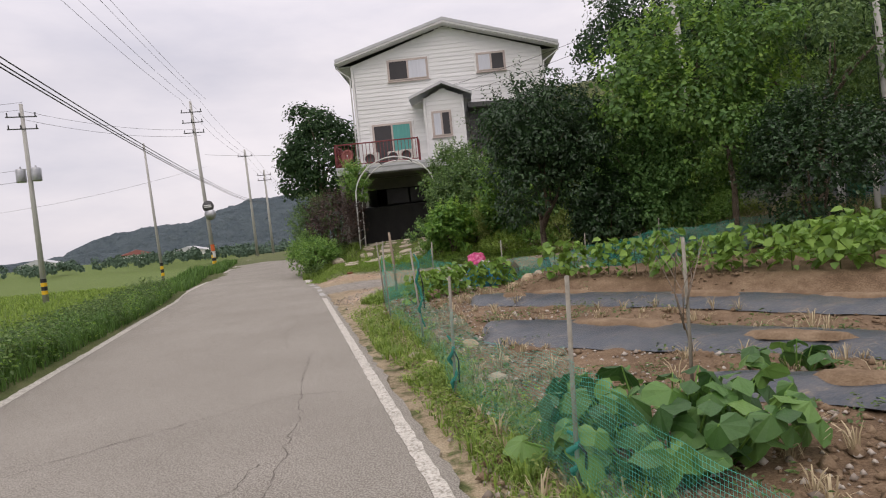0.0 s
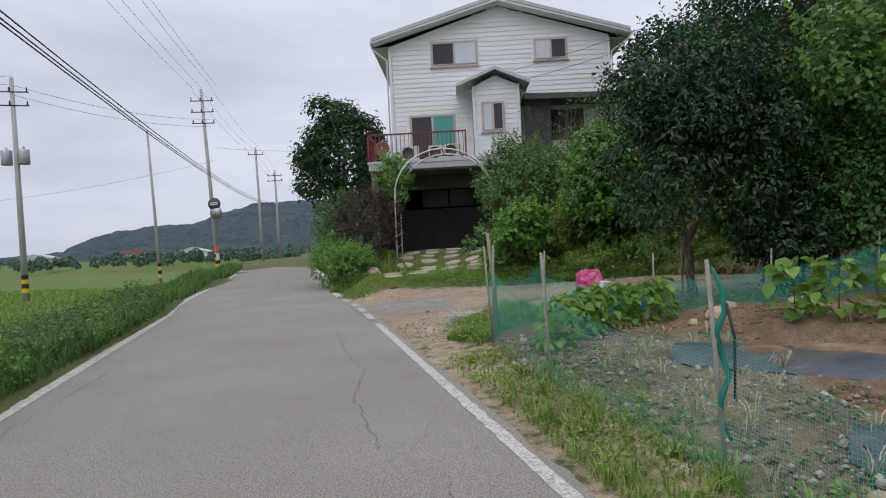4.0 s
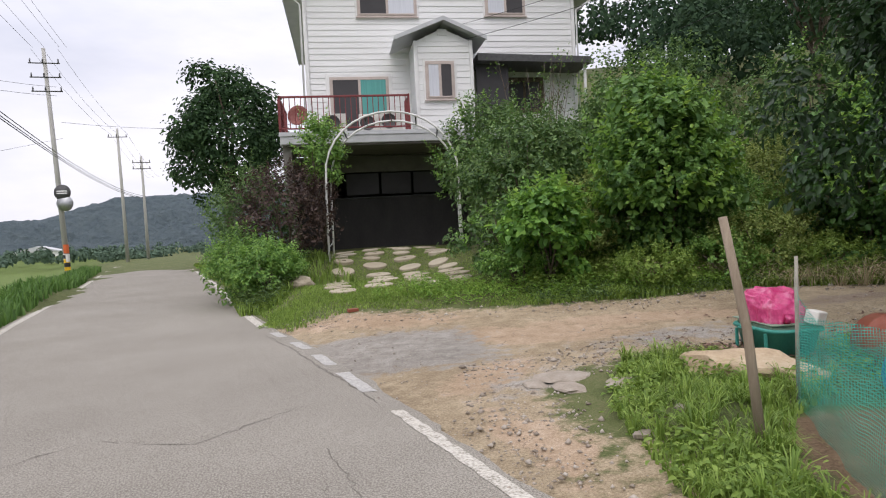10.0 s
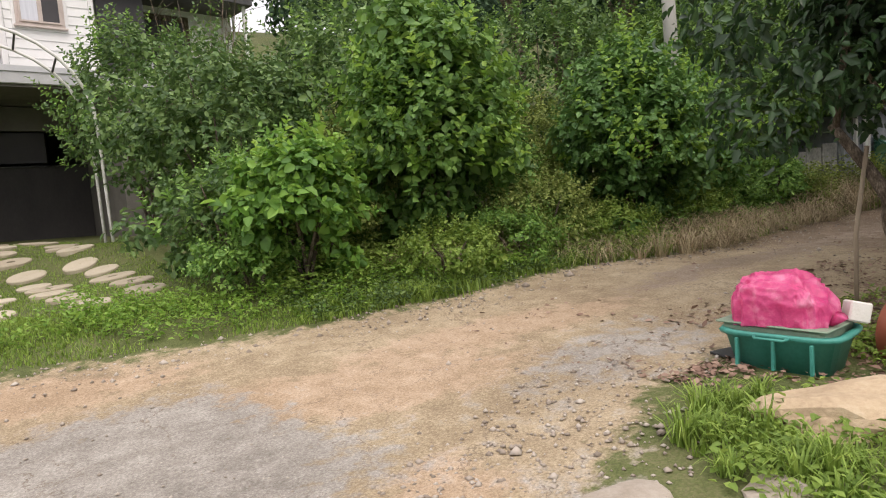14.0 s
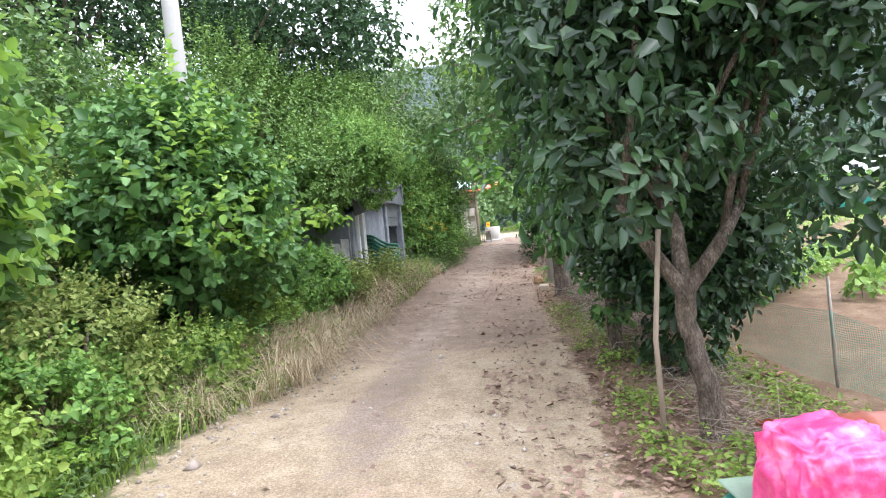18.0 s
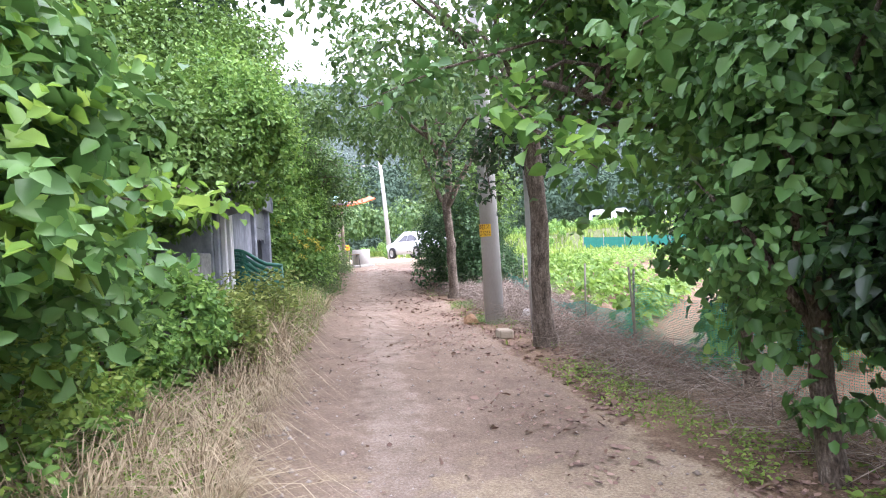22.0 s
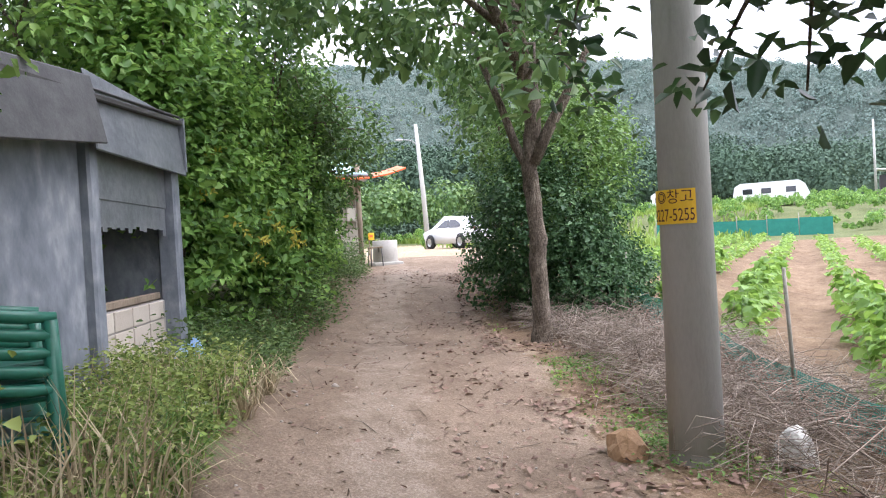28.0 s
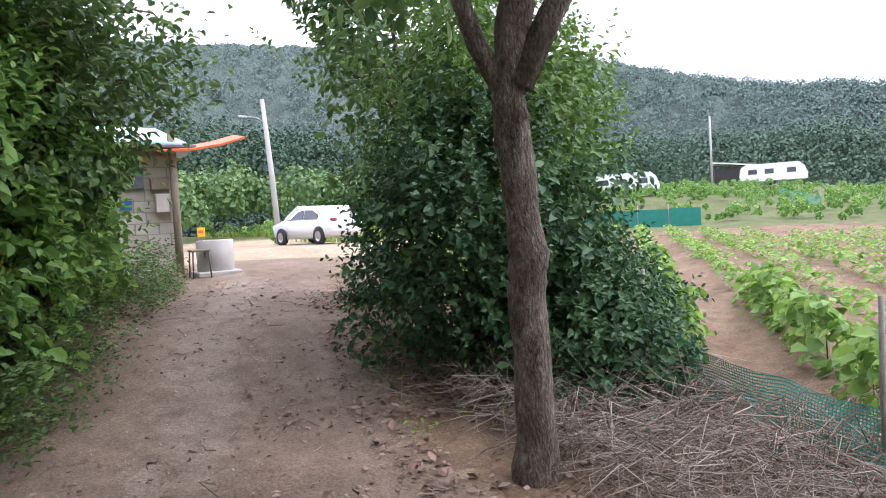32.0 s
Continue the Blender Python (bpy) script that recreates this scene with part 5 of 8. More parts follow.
# north side of the lane
shrub(2.75, 24.75, 3.9, 1.3, 6400, .165, M_MULBMID, 31, "tall mulberry shrub with large deep green leaves", shell=.35, width=.75)
shrub(0.2, 24.6, 2.0, .8, 1700, .15, M_MULB, 32, "bright green mulberry sapling", width=.75, base=.2)
s_mulb = shrub(6.3, 23.3, 3.5, 1.15, 5600, .135, M_MULBDARK, 33, "bright mulberry shrub beside the lane", shell=.35, width=.75)
s_mulb_far = shrub(8.6, 23.5, 3.0, 1.1, 4000, .135, M_MULBDARK, 34, "spreading mulberry shrub with pale shoots", shell=.3, width=.75)
for i, (x, y, h, r) in enumerate(((-.4, 25.0, .8, .7), (.9, 25.3, 1.3, .9), (1.9, 23.6, .75, .75), (3.3, 23.7, .8, .8), (4.3, 23.8, 1.3, .95), (5.2, 23.1, .75, .75), (4.4, 25.3, 2.0, 1.1), (6.0, 25.6, 2.3, 1.2), (7.5, 22.9, .9, .8), (8.8, 22.5, .85, .75), (9.3, 23.4, 1.6, .9), (7.4, 24.8, 2.2, 1.1), (.6, 26.6, 1.7, 1.1), (2.3, 26.4, 2.2, 1.2))):
    shrub(x, y, h, r, int(1900 * r * max(h, 1)), .068, (M_VINE, M_PALEWEED, M_GRASS)[i % 3], 800 + i, "mound of leafy creepers on the bank above the lane", shell=.5, width=.7, ry=r * .85, stems=2)
shrub(-0.2, 26.0, 1.5, 1.2, 1700, .13, M_SHRUB, 35, "low shrub on the bank")
shrub(1, 28.6, 3.6, 1.7, 3800, .14, M_SHRUB, 36, "dense green shrub beside the house path")
shrub(0.6, 31.4, 4.6, 1.5, 3600, .13, M_SHRUB, 37, "tall leafy shrub by the arch")
twiggy(2.5, 32.8, 5.6, 1.7, 24, 900, 38, "half-bare twiggy shrub in front of the porch")
shrub(2.9, 31.6, 3.4, 1.8, 4500, .10, M_OLIVE, 59, "loose olive shrub in front of the porch")
shrub(3.6, 27.4, 4.0, 1.9, 3600, .15, M_SHRUB, 39, "dense bank of green shrubs")
shrub(5.2, 29.8, 4.4, 2.2, 4500, .13, M_SHRUB, 40, "dense bank of green shrubs")
shrub(8, 26.6, 4.4, 2.0, 4500, .13, M_SHRUB, 41, "dense bank of green shrubs")
shrub(10.6, 25.8, 4.6, 2.1, 4500, .13, M_OLIVE, 42, "vine-covered bushes above the lane")
shrub(11.7, 23.9, 5.6, 2.0, 9000, .09, M_OLIVE, 43, "mound of ivy over the shed", base=.3)
shrub(14.3, 23.6, 5.8, 2.2, 9000, .09, M_OLIVE, 44, "mound of ivy over the shed", base=.3)
shrub(10.2, 23.6, 2.6, 1.0, 3400, .10, M_VINE, 57, "leafy bush hiding the end of the shed")
shrub(9.6, 22.75, 1.5, .7, 2200, .10, M_VINE, 61, "leafy bush on the bank before the shed")
shrub(9.4, 22.0, 1.2, .45, 1800, .085, M_VINE, 69, "leafy bush against the end of the shed", ry=.5)
shrub(11.4, 21.3, 3.7, 1.0, 4800, .085, M_VINE, 67, "ivy hanging over the end of the shed roof", base=2.1, ry=.6, stems=0)
shrub(10.3, 22.0, 3.3, .95, 4600, .09, M_OLIVE, 68, "ivy heaped over the low end of the shed", base=1.45, ry=.6, stems=0)
shrub(11.9, 20.85, 3.5, .8, 4200, .085, M_VINE, 66, "ivy hanging over the shed fascia", base=2.0, ry=.42, stems=0)
shrub(12.4, 21.45, 4.2, 1.0, 5000, .085, M_OLIVE, 63, "ivy hanging over the shed roof edge", base=2.1, ry=.75, stems=0)
shrub(13, 21.9, 5.0, 1.45, 6500, .09, M_OLIVE, 62, "ivy spilling over the shed roof", base=2.1, stems=0)
for args in ((18.05, 20.6, 4.8, 1.05, 6600, .14, M_VINE, 58, "thick climbing vines beside the shed post", .45, .6, .3, None, -1.6), (19.2, 20.45, 5.0, 1.5, 7600, .14, M_VINE, 45, "thick climbing vines with yellowing leaves beside the lane", .45, .6, .3, None, -1.6)):
    bush = shrub(*args)
    spray = part("yellow_leaf_spray", shoots("yellow_leaf_spray", (0, -.35, 1.3), (args[3] * 1.12, args[3] * 1.02, 1.2), 18, .11, .3, M_YELLOWLEAF, args[7] + 3, up=-.3, width=.45), bush, "yellowing leaves")
    tagged(spray, "yellowing leaves", kind="stuff")
shrub(21.1, 19.7, 4.2, 1.4, 5600, .13, M_VINE, 46, "thick climbing vines beside the lane", base=-1.4)
shrub(22.9, 19.4, 3.2, 1.3, 3000, .12, M_SHRUB, 47, "green shrub before the brick wall")
tree(20.2, 22.2, [(0, 0, -.1, .14), (.1, 0, 1.8, .11), (0, .1, 3.2, .09)], (3.2, 2.6, 2.2), (.5, -1.2, 5.2), 5200, .17, M_SHRUB, 48, "tall tree leaning over the lane", shell=.3)
tree(13.9, 24.2, [(0, 0, -.1, .16), (.1, 0, 2.5, .12), (0, .1, 4.2, .1)], (3.4, 2.6, 2.4), (1, -1.8, 6.4), 5200, .17, M_FARTREE, 49, "tall tree over the shed roof", shell=.3)
# darker bushes at the field edge
shrub(8.4, 15.0, 3.5, 1.35, 5500, .11, M_PERSIM, 64, "dark green bush at the field edge")
shrub(4.45, 17.85, 2.5, .85, 4600, .11, M_PERSIM, 65, "dark drooping persimmon growth beside the trunk", droop=.5)
leafy_branch(t_mulb, [(7.7, 17.3, 3.0), (7.6, 18.6, 3.05), (7.3, 19.4, 2.65), (6.65, 19.5, 2.25), (6.2, 19.3, 1.9)], 120, .16, M_MULB, 71, .72)
leafy_branch(t_mulb, [(7.7, 17.3, 3.2), (7.8, 18.7, 3.3), (7.9, 19.7, 3.0), (7.6, 20.3, 2.7)], 110, .15, M_MULBDARK, 72, .72)
leafy_branch(t_mulb, [(7.6, 17.3, 2.9), (6.9, 18.4, 2.9), (5.9, 19.1, 2.75), (5.2, 19.6, 2.5)], 120, .14, M_MULBDARK, 73, .72)
for j, (x, y, z) in enumerate(((8.1, 18.2, 3.0), (7.5, 18.0, 3.3), (8.5, 17.7, 2.75), (8.0, 17.5, 3.5), (8.8, 18.0, 3.3), (7.8, 18.5, 3.7))):
    leafy_branch(t_mulb, [(7.6, 17.2, 2.8), (.5 * (7.6 + x), .5 * (17.2 + y), z + .2), (x, y, z + .1), (x + .15, y + .25, z - .2)], 130, .15, M_MULBDARK, 880 + j, .72, spread=.27)
leafy_branch(s_mulb_far, [(8.6, 23.4, 1.5), (8.4, 22.4, 2.1), (8.15, 21.8, 2.05), (8, 21.55, 1.85)], 60, .15, M_SHOOT, 74, .7)
leafy_branch(s_mulb_far, [(8.4, 23.2, 1.0), (8, 22.3, 1.55), (7.8, 21.95, 1.4)], 45, .13, M_MULB, 75, .7)
leafy_branch(s_mulb, [(6.3, 23.9, 1.2), (6.35, 22.6, 1.85), (6.3, 21.85, 1.75)], 55, .14, M_SHOOT, 76, .7)
leafy_branch(s_mulb, [(5.9, 23.9, 1.6), (5.4, 22.9, 2.0), (5.2, 22.4, 1.6)], 60, .13, M_SHOOT, 77, .7)
leafy_branch(t_crook, [(16.3, 16.4, 3.3), (14.9, 17.0, 3.4), (13.5, 17.6, 2.95), (12.55, 18.1, 2.25)], 95, .14, M_SHRUB, 78, .5)
leafy_branch(t_crook, [(16.2, 16.4, 3.4), (14.9, 16.6, 3.6), (13.9, 17.2, 3.0), (13.3, 17.25, 2.5)], 80, .14, M_PERSIM, 79, .5)
leafy_branch(t_straight, [(10.1, 17.6, 3.1), (11, 17.65, 2.95), (11.7, 17.5, 2.55), (12.1, 17.45, 2.2)], 70, .14, M_PERSIM, 80, .5)
leafy_branch(t_straight, [(10.1, 17.6, 3.2), (10.6, 17.9, 3.0), (11.1, 17.75, 2.6), (11.3, 17.6, 2.1)], 60, .14, M_PERSIM, 81, .5)
leafy_branch(t_straight, [(10.1, 17.6, 3.3), (10.2, 18.0, 3.1), (10.45, 18.2, 2.8), (10.7, 18.2, 2.5)], 90, .13, M_PERSIM, 82, .5)
leafy_branch(t_straight, [(10, 17.6, 3.3), (9.9, 18.1, 3.0), (10, 18.4, 2.6)], 80, .13, M_PERSIM, 83, .5)
leafy_branch(t_straight, [(10.2, 17.6, 3.3), (11.1, 18.0, 3.3), (11.9, 18.1, 2.9), (12.3, 18.0, 2.6)], 90, .13, M_PERSIM, 84, .5)
leafy_branch(t_straight, [(10.1, 17.6, 3.3), (10.1, 17.9, 3.0), (10.2, 18.0, 2.55)], 80, .13, M_PERSIM, 85, .5)
leafy_branch(t_straight, [(10.2, 17.6, 3.4), (10.9, 17.4, 3.2), (11.6, 17.3, 2.9)], 90, .13, M_PERSIM, 86, .5)
for j, (y, z) in enumerate(((17.15, 2.75), (16.85, 2.85), (16.6, 2.65), (16.9, 2.45), (16.45, 2.8))):
    leafy_branch(t_straight, [(10.2, 17.5, 3.4), (10.7, .5 * (17.5 + y), z + .45), (11.1, y + .1, z + .2), (11.3, y, z - .05)], 170, .13, M_PERSIM, 860 + j, .5, spread=.22)
for x, y, h, r, k in ((20.1, 19.15, 3.6, .85, 91), (21.6, 18.75, 3.9, .95, 92), (23.1, 18.75, 3.4, .8, 93), (24.6, 18.6, 3.0, .75, 94)):
    vines = shrub(x, y, h, r, 4800, .12, M_VINE, k, "tangle of vines and bushes along the lane", base=-1.5)
    if k in (91, 92):
        for j, (dx, dy, z) in enumerate(((-.3, -.75, 4.6), (.3, -1.0, 4.1), (-.1, -1.15, 3.6), (.5, -.8, 3.3), (-.7, -.6, 4.2), (.2, -.6, 4.9))):
            leafy_branch(vines, [(x, y, 3.0), (x + .4 * dx, y + .5 * dy, z), (x + .8 * dx, y + .85 * dy, z + .05), (x + dx, y + dy, z - .35)], 190, .12, M_SHRUB, 700 + 10 * k + j, .55, spread=.24)
over = shrub(20.4, 18.6, 3.3, .7, 1600, .12, M_SHRUB, 97, "leafy bush leaning over the lane")
for j, (x, y, z) in enumerate(((20.3, 17.5, 3.1), (20.0, 17.8, 3.5), (20.7, 17.3, 3.3), (20.5, 17.6, 2.75), (21.0, 17.1, 3.55), (19.8, 18.0, 3.9), (20.8, 17.2, 3.9))):
    leafy_branch(over, [(20.4, 18.6, 2.2), (.5 * (20.4 + x), 18.2, z + .15), (x, y + .2, z + .15), (x + .1, y - .15, z - .15)], 150, .115, M_SHRUB, 760 + j, .55, spread=.22)
tree(9.5, 28.5, [(0, 0, -.1, .16), (.1, 0, 2.5, .12), (0, .1, 4.2, .1)], (2.7, 2.4, 2.7), (0, 0, 7.4), 6000, .15, M_FARTREE, 95, "tall dark tree above the hedge bank", shell=.3)
tree(13.5, 27.6, [(0, 0, -.1, .16), (.1, 0, 2.5, .12), (0, .1, 4.2, .1)], (2.6, 2.3, 2.6), (0, 0, 6.8), 6000, .15, M_FARTREE, 96, "tall dark tree above the shed", shell=.3)
# by the house
shrub(-5.4, 31.2, 2.9, 1.35, 4200, .09, M_MAPLE, 51, "maroon-leaved maple bush beside the arch")
shrub(-6.5, 32.2, 3.4, 1.3, 4000, .10, M_SHRUB, 52, "green shrub below the terrace")
shrub(-5.7, 28.6, 1.3, .9, 2600, .10, M_VINE, 53, "low leafy bush beside the path")
shrub(-4.4, 31.6, 4.1, .6, 1300, .12, M_VINE, 54, "climbing vine on the garden arch", base=2.0)
shrub(-6.5, 30.0, 1.8, 1.0, 2400, .10, M_VINE, 55, "low leafy bush on the verge")
tree(-11.0, 55, [(0, 0, -.3, .35), (.1, 0, 2, .3), (0, 0, 4, .25)], (3.3, 3.3, 4.3), (.5, 0, 7.9), 9000, .30, M_FARTREE, 56, "round dense tree behind the house", shell=.5)


def tall_pine(x, y, h, seed, mat):
    z = gz(x, y)
    t = thing("pine_tree", (x, y, z), "tall dark tree on the wooded slope", "tree", "tall trees on the slope")
    part("trunk", tube([(0, 0, -.3), (.1, .1, h * .5), (0, 0, h * .9)], [.22, .17, .05], M_BARK, 8, "trunk"), t)
    part("crown", crown("crown", (0, 0, h * .8), (h * .2, h * .2, h * .2), 4200, .24, mat, seed, .34, .3, .35, .4, .4), t)


for i, (x, y, h) in enumerate(((12.0, 30.5, 15.0), (16.5, 29.5, 13), (20.5, 27, 11), (17.5, 33, 13), (24.5, 25.5, 10))):
    tall_pine(x, y, h, 60 + i, M_PINE if i % 2 else M_FARTREE)


# ---- far woods and hills ----
def ridge(name, center, radius, a0, a1, peaks, mat, label, seed, res=100, wide=1.6):
    """A wooded hill along an arc round the place: a long bumpy mound, rough with crowns."""
    v, n, m = [], res * 2, res // 2
    for i in range(n):
        f = i / (n - 1)
        a = radians(a0 + (a1 - a0) * f)
        crest = float(np.interp(f, [p[0] for p in peaks], [p[1] for p in peaks]))
        crest *= 1 + .06 * noise.noise(Vector((f * 18, seed, 0)))
        for j in range(m):
            g = j / (m - 1)
            rr = radius + g * crest * wide
            x, y = center[0] + rr * math.cos(a), center[1] + rr * math.sin(a)
            zz = crest * math.sin(min(1, g * 1.05) * math.pi / 2) ** 1.1
            q = Vector((x / 9, y / 9, zz / 9))
            zz += (.6 + crest * .028) * (1.1 - 2.4 * abs(noise.noise(q * 1.3)) + .7 * noise.noise(q * 2.9))
            v.append((x, y, zz - 2))
    i = np.arange(n * m).reshape(n, m)
    q = np.stack([i[:-1, :-1], i[1:, :-1], i[1:, 1:], i[:-1, 1:]], axis=-1).reshape(-1, 4)
    return solo(name, quad_mesh(name, np.array(v), q, mat, True), label, "hill", kind="structure")


def hill_mat(name, dark, light):
    return material(name, [dark, light], rough=.95, scale=.12, fine=.4, bump=1.0, fine_mix=.65, spec=.1, bump_dist=4.0)


# haze of distance painted into the next three colours, paler and greyer
M_HILLFAR = hill_mat("haze_tinted_distant_woods", (.085, .115, .10), (.145, .185, .155))
M_HAZETREE = leaf_mat("haze_tinted_mountain_tree", (.10, .134, .112), (.124, .162, .132), (.15, .19, .152), rough=.95, trans=.05, spec=.03)
M_MIDTREE = leaf_mat("haze_tinted_slope_leaf", (.064, .094, .066), (.082, .118, .08), (.106, .148, .096), rough=.95, trans=.05, spec=.03)
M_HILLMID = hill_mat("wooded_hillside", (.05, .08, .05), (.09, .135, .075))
# blue of the far ridges is distance haze put into the colour
M_HILLBLUE = hill_mat("haze_tinted_blue_woods", (.08, .107, .124), (.13, .162, .17))
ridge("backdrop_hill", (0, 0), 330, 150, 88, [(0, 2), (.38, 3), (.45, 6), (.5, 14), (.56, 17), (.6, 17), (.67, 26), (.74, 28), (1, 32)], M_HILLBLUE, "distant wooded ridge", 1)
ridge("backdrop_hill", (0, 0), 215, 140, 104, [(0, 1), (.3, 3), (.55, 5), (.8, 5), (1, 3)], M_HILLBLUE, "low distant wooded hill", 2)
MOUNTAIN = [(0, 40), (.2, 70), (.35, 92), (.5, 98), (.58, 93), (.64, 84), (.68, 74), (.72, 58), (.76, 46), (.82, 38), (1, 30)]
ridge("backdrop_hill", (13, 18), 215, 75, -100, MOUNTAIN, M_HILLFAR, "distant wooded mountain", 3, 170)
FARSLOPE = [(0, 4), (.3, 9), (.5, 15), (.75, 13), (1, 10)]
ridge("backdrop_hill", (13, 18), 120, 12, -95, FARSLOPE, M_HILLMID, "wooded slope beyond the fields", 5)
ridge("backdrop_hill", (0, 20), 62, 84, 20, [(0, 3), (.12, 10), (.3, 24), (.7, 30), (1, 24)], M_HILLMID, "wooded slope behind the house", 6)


def forest(name, spots, label, mat, seed, leaf=.8, per=50):
    """Many far tree crowns as one mass."""
    r = np.random.default_rng(seed)
    pos, way, out = [], [], []
    for x, y, z, h in spots:
        k = per
        d = unit(r.normal(0, 1, (k, 3)))
        d[:, 2] = np.abs(d[:, 2]) * 1.1 - .25
        c = np.array([x, y, z + h * .55])
        pos.append(c + d * np.array([h * .33, h * .33, h * .5]) * r.uniform(.55, 1.05, (k, 1)))
        way.append(np.cross(d, r.normal(0, 1, (k, 3))) + np.array([0, 0, -.25]))
        out.append(d + np.array([0, 0, .45]))
    pos, way, out = np.concatenate(pos), np.concatenate(way), np.concatenate(out)
    return solo(name, leaf_mesh(name, pos, way, leaf * r.uniform(.6, 1.3, len(pos)), mat, width=.8, rand=r, normal=out), label, "trees", kind="stuff")


def slope_spots(n, x0, x1, y0, y1, h0, h1, seed, zf=None):
    r = random.Random(seed)
    out = []
    for _ in range(n):
        x, y = r.uniform(x0, x1), r.uniform(y0, y1)
        out.append((x, y, zf(x, y) if zf else gz(x, y), r.uniform(h0, h1)))
    return out


def hill_crowns(n, center, radius, a0, a1, peaks, lo, hi, seed, wide=1.6):
    """Spots for tree crowns scattered over a ridge's near slope."""
    r = random.Random(seed)
    out = []
    for _ in range(n):
        a = r.uniform(lo, hi)
        crest = float(np.interp((a - a0) / (a1 - a0), [p[0] for p in peaks], [p[1] for p in peaks]))
        g = r.uniform(.02, 1.0) ** .8
        rr = radius + g * crest * wide
        h = r.uniform(7, 12)
        out.append((center[0] + rr * math.cos(radians(a)), center[1] + rr * math.sin(radians(a)), crest * math.sin(min(1, g * 1.05) * math.pi / 2) ** 1.1 - 2 - h * .45, h))
    return out


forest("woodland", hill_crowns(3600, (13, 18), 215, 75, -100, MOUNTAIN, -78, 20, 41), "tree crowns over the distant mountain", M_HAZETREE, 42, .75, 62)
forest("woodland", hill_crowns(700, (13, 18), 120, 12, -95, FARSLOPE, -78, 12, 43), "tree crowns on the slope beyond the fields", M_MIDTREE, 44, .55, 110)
forest("woodland", slope_spots(120, 12, 58, 40, 62, 4, 6.5, 1), "dense dark woodland on the slope", M_PINE, 2, .32, 300)
forest("woodland", slope_spots(60, 22, 60, 24, 38, 4, 7, 3), "green woodland edge above the lane", M_FARTREE, 4, .38, 260)
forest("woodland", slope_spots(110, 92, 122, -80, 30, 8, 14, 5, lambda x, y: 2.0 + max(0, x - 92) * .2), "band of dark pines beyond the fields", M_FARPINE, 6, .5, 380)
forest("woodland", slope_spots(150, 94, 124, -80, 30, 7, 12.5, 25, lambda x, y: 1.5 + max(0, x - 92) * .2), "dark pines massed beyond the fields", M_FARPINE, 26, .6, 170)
forest("woodland", slope_spots(60, 62, 90, -8, 26, 4, 7, 7, lambda x, y: 1.8), "trees round the far yard", M_SHRUB, 8, .42, 200)
forest("woodland", slope_spots(40, 45, 75, 12, 30, 3, 5, 9), "bushes behind the yard", M_SHRUB, 10, .34, 220)
forest("scrub", slope_spots(460, 30, 66, -46, -13, .45, 1.25, 13), "waist-high green scrub beyond the bean rows", M_VINE, 14, .15, 90)
forest("scrub", slope_spots(260, 46, 84, -40, 8, .6, 1.6, 15), "waist-high green scrub in front of the caravans", M_VINE, 16, .18, 110)
forest("woodland", slope_spots(220, -95, -14, 108, 150, 1.4, 3.4, 11, lambda x, y: -1.2), "far roadside trees", M_MIDTREE, 12, .45, 70)


def far_house(x, y, w, h, rz, wall, roof, label):
    d = thing("far_house", (x, y, -1.4), label, "house", "far village houses", rz=rz)
    part("wall", box(-w / 2, -2.5, 0, w / 2, 2.5, h, wall, 0, "wall"), d)
    part("roof", prism([(-w / 2 - .3, h), (0, h + 1.3), (w / 2 + .3, h)], -2.8, 2.8, roof, "roof"), d)
    for k in (-.3, .3):
        part("window", box(k * w - .5, -2.53, h * .4, k * w + .5, -2.5, h * .75, M_GLASSDARK, 0, "window"), d)


for x, y, w, h, rz, roof in ((-138, 140, 12, 2.2, 10, M_VAN), (-124, 150, 8, 2.8, 35, M_ROOFDARK), (-104, 158, 9, 2.8, 15, M_ROOF), (-84, 166, 8, 3.0, 30, M_DISH), (-72, 172, 10, 2.6, 5, M_ROOF)):
    far_house(x, y, w, h, rz, M_TRIM, roof, "small pale house across the rice fields")


# ---- utility poles and wires ----
def utility_pole(x, y, h, r0, lean, label, arms=1, bands=True, arm_dir=0.0, z=None):
    z = gz(x, y) if z is None else z
    p = thing("utility_pole", (x, y, z), label, "utility pole", "roadside utility poles")
    dx, dy = math.sin(radians(lean)) * h, 0
    part("shaft", tube([(0, 0, -.3), (dx * .5, 0, h * .5), (dx, dy, h)], [r0, r0 * .8, r0 * .6], M_POLE, 12, "shaft"), p)
    tops = []
    c, s = math.cos(radians(arm_dir)), math.sin(radians(arm_dir))
    for k in range(arms):
        zz = h * (.935 - .06 * k)
        xx = dx * zz / h
        part("crossarm", tube([(xx - .95 * c, -.95 * s - .12, zz), (xx + .95 * c, .95 * s - .12, zz)], .045, M_DARKSTEEL, 4, "crossarm", smooth=False), p)
        for u in (-.85, -.1, .85):
            part("insulator", lathe([(.02, 0), (.06, .05), (.03, .1), (.06, .15), (.03, .2), (.05, .25), (.001, .28)], M_DARKSTEEL, 8, "insulator"), p, "", pose(xx + u * c, u * s - .12, zz + .03))
            if k == 0:
                tops.append(Vector((x + xx + u * c, y + u * s - .12, z + zz + .3)))
    if bands:
        for i, m in enumerate((M_SIGN, M_BLACK, M_SIGN, M_BLACK)):
            zz = .7 + i * .28
            part("warning_band", tube([(dx * zz / h, 0, zz), (dx * (zz + .26) / h, 0, zz + .26)], [r0 * .985 + .006] * 2, m, 12, "band", False), p, "yellow and black warning band")
    return p, tops


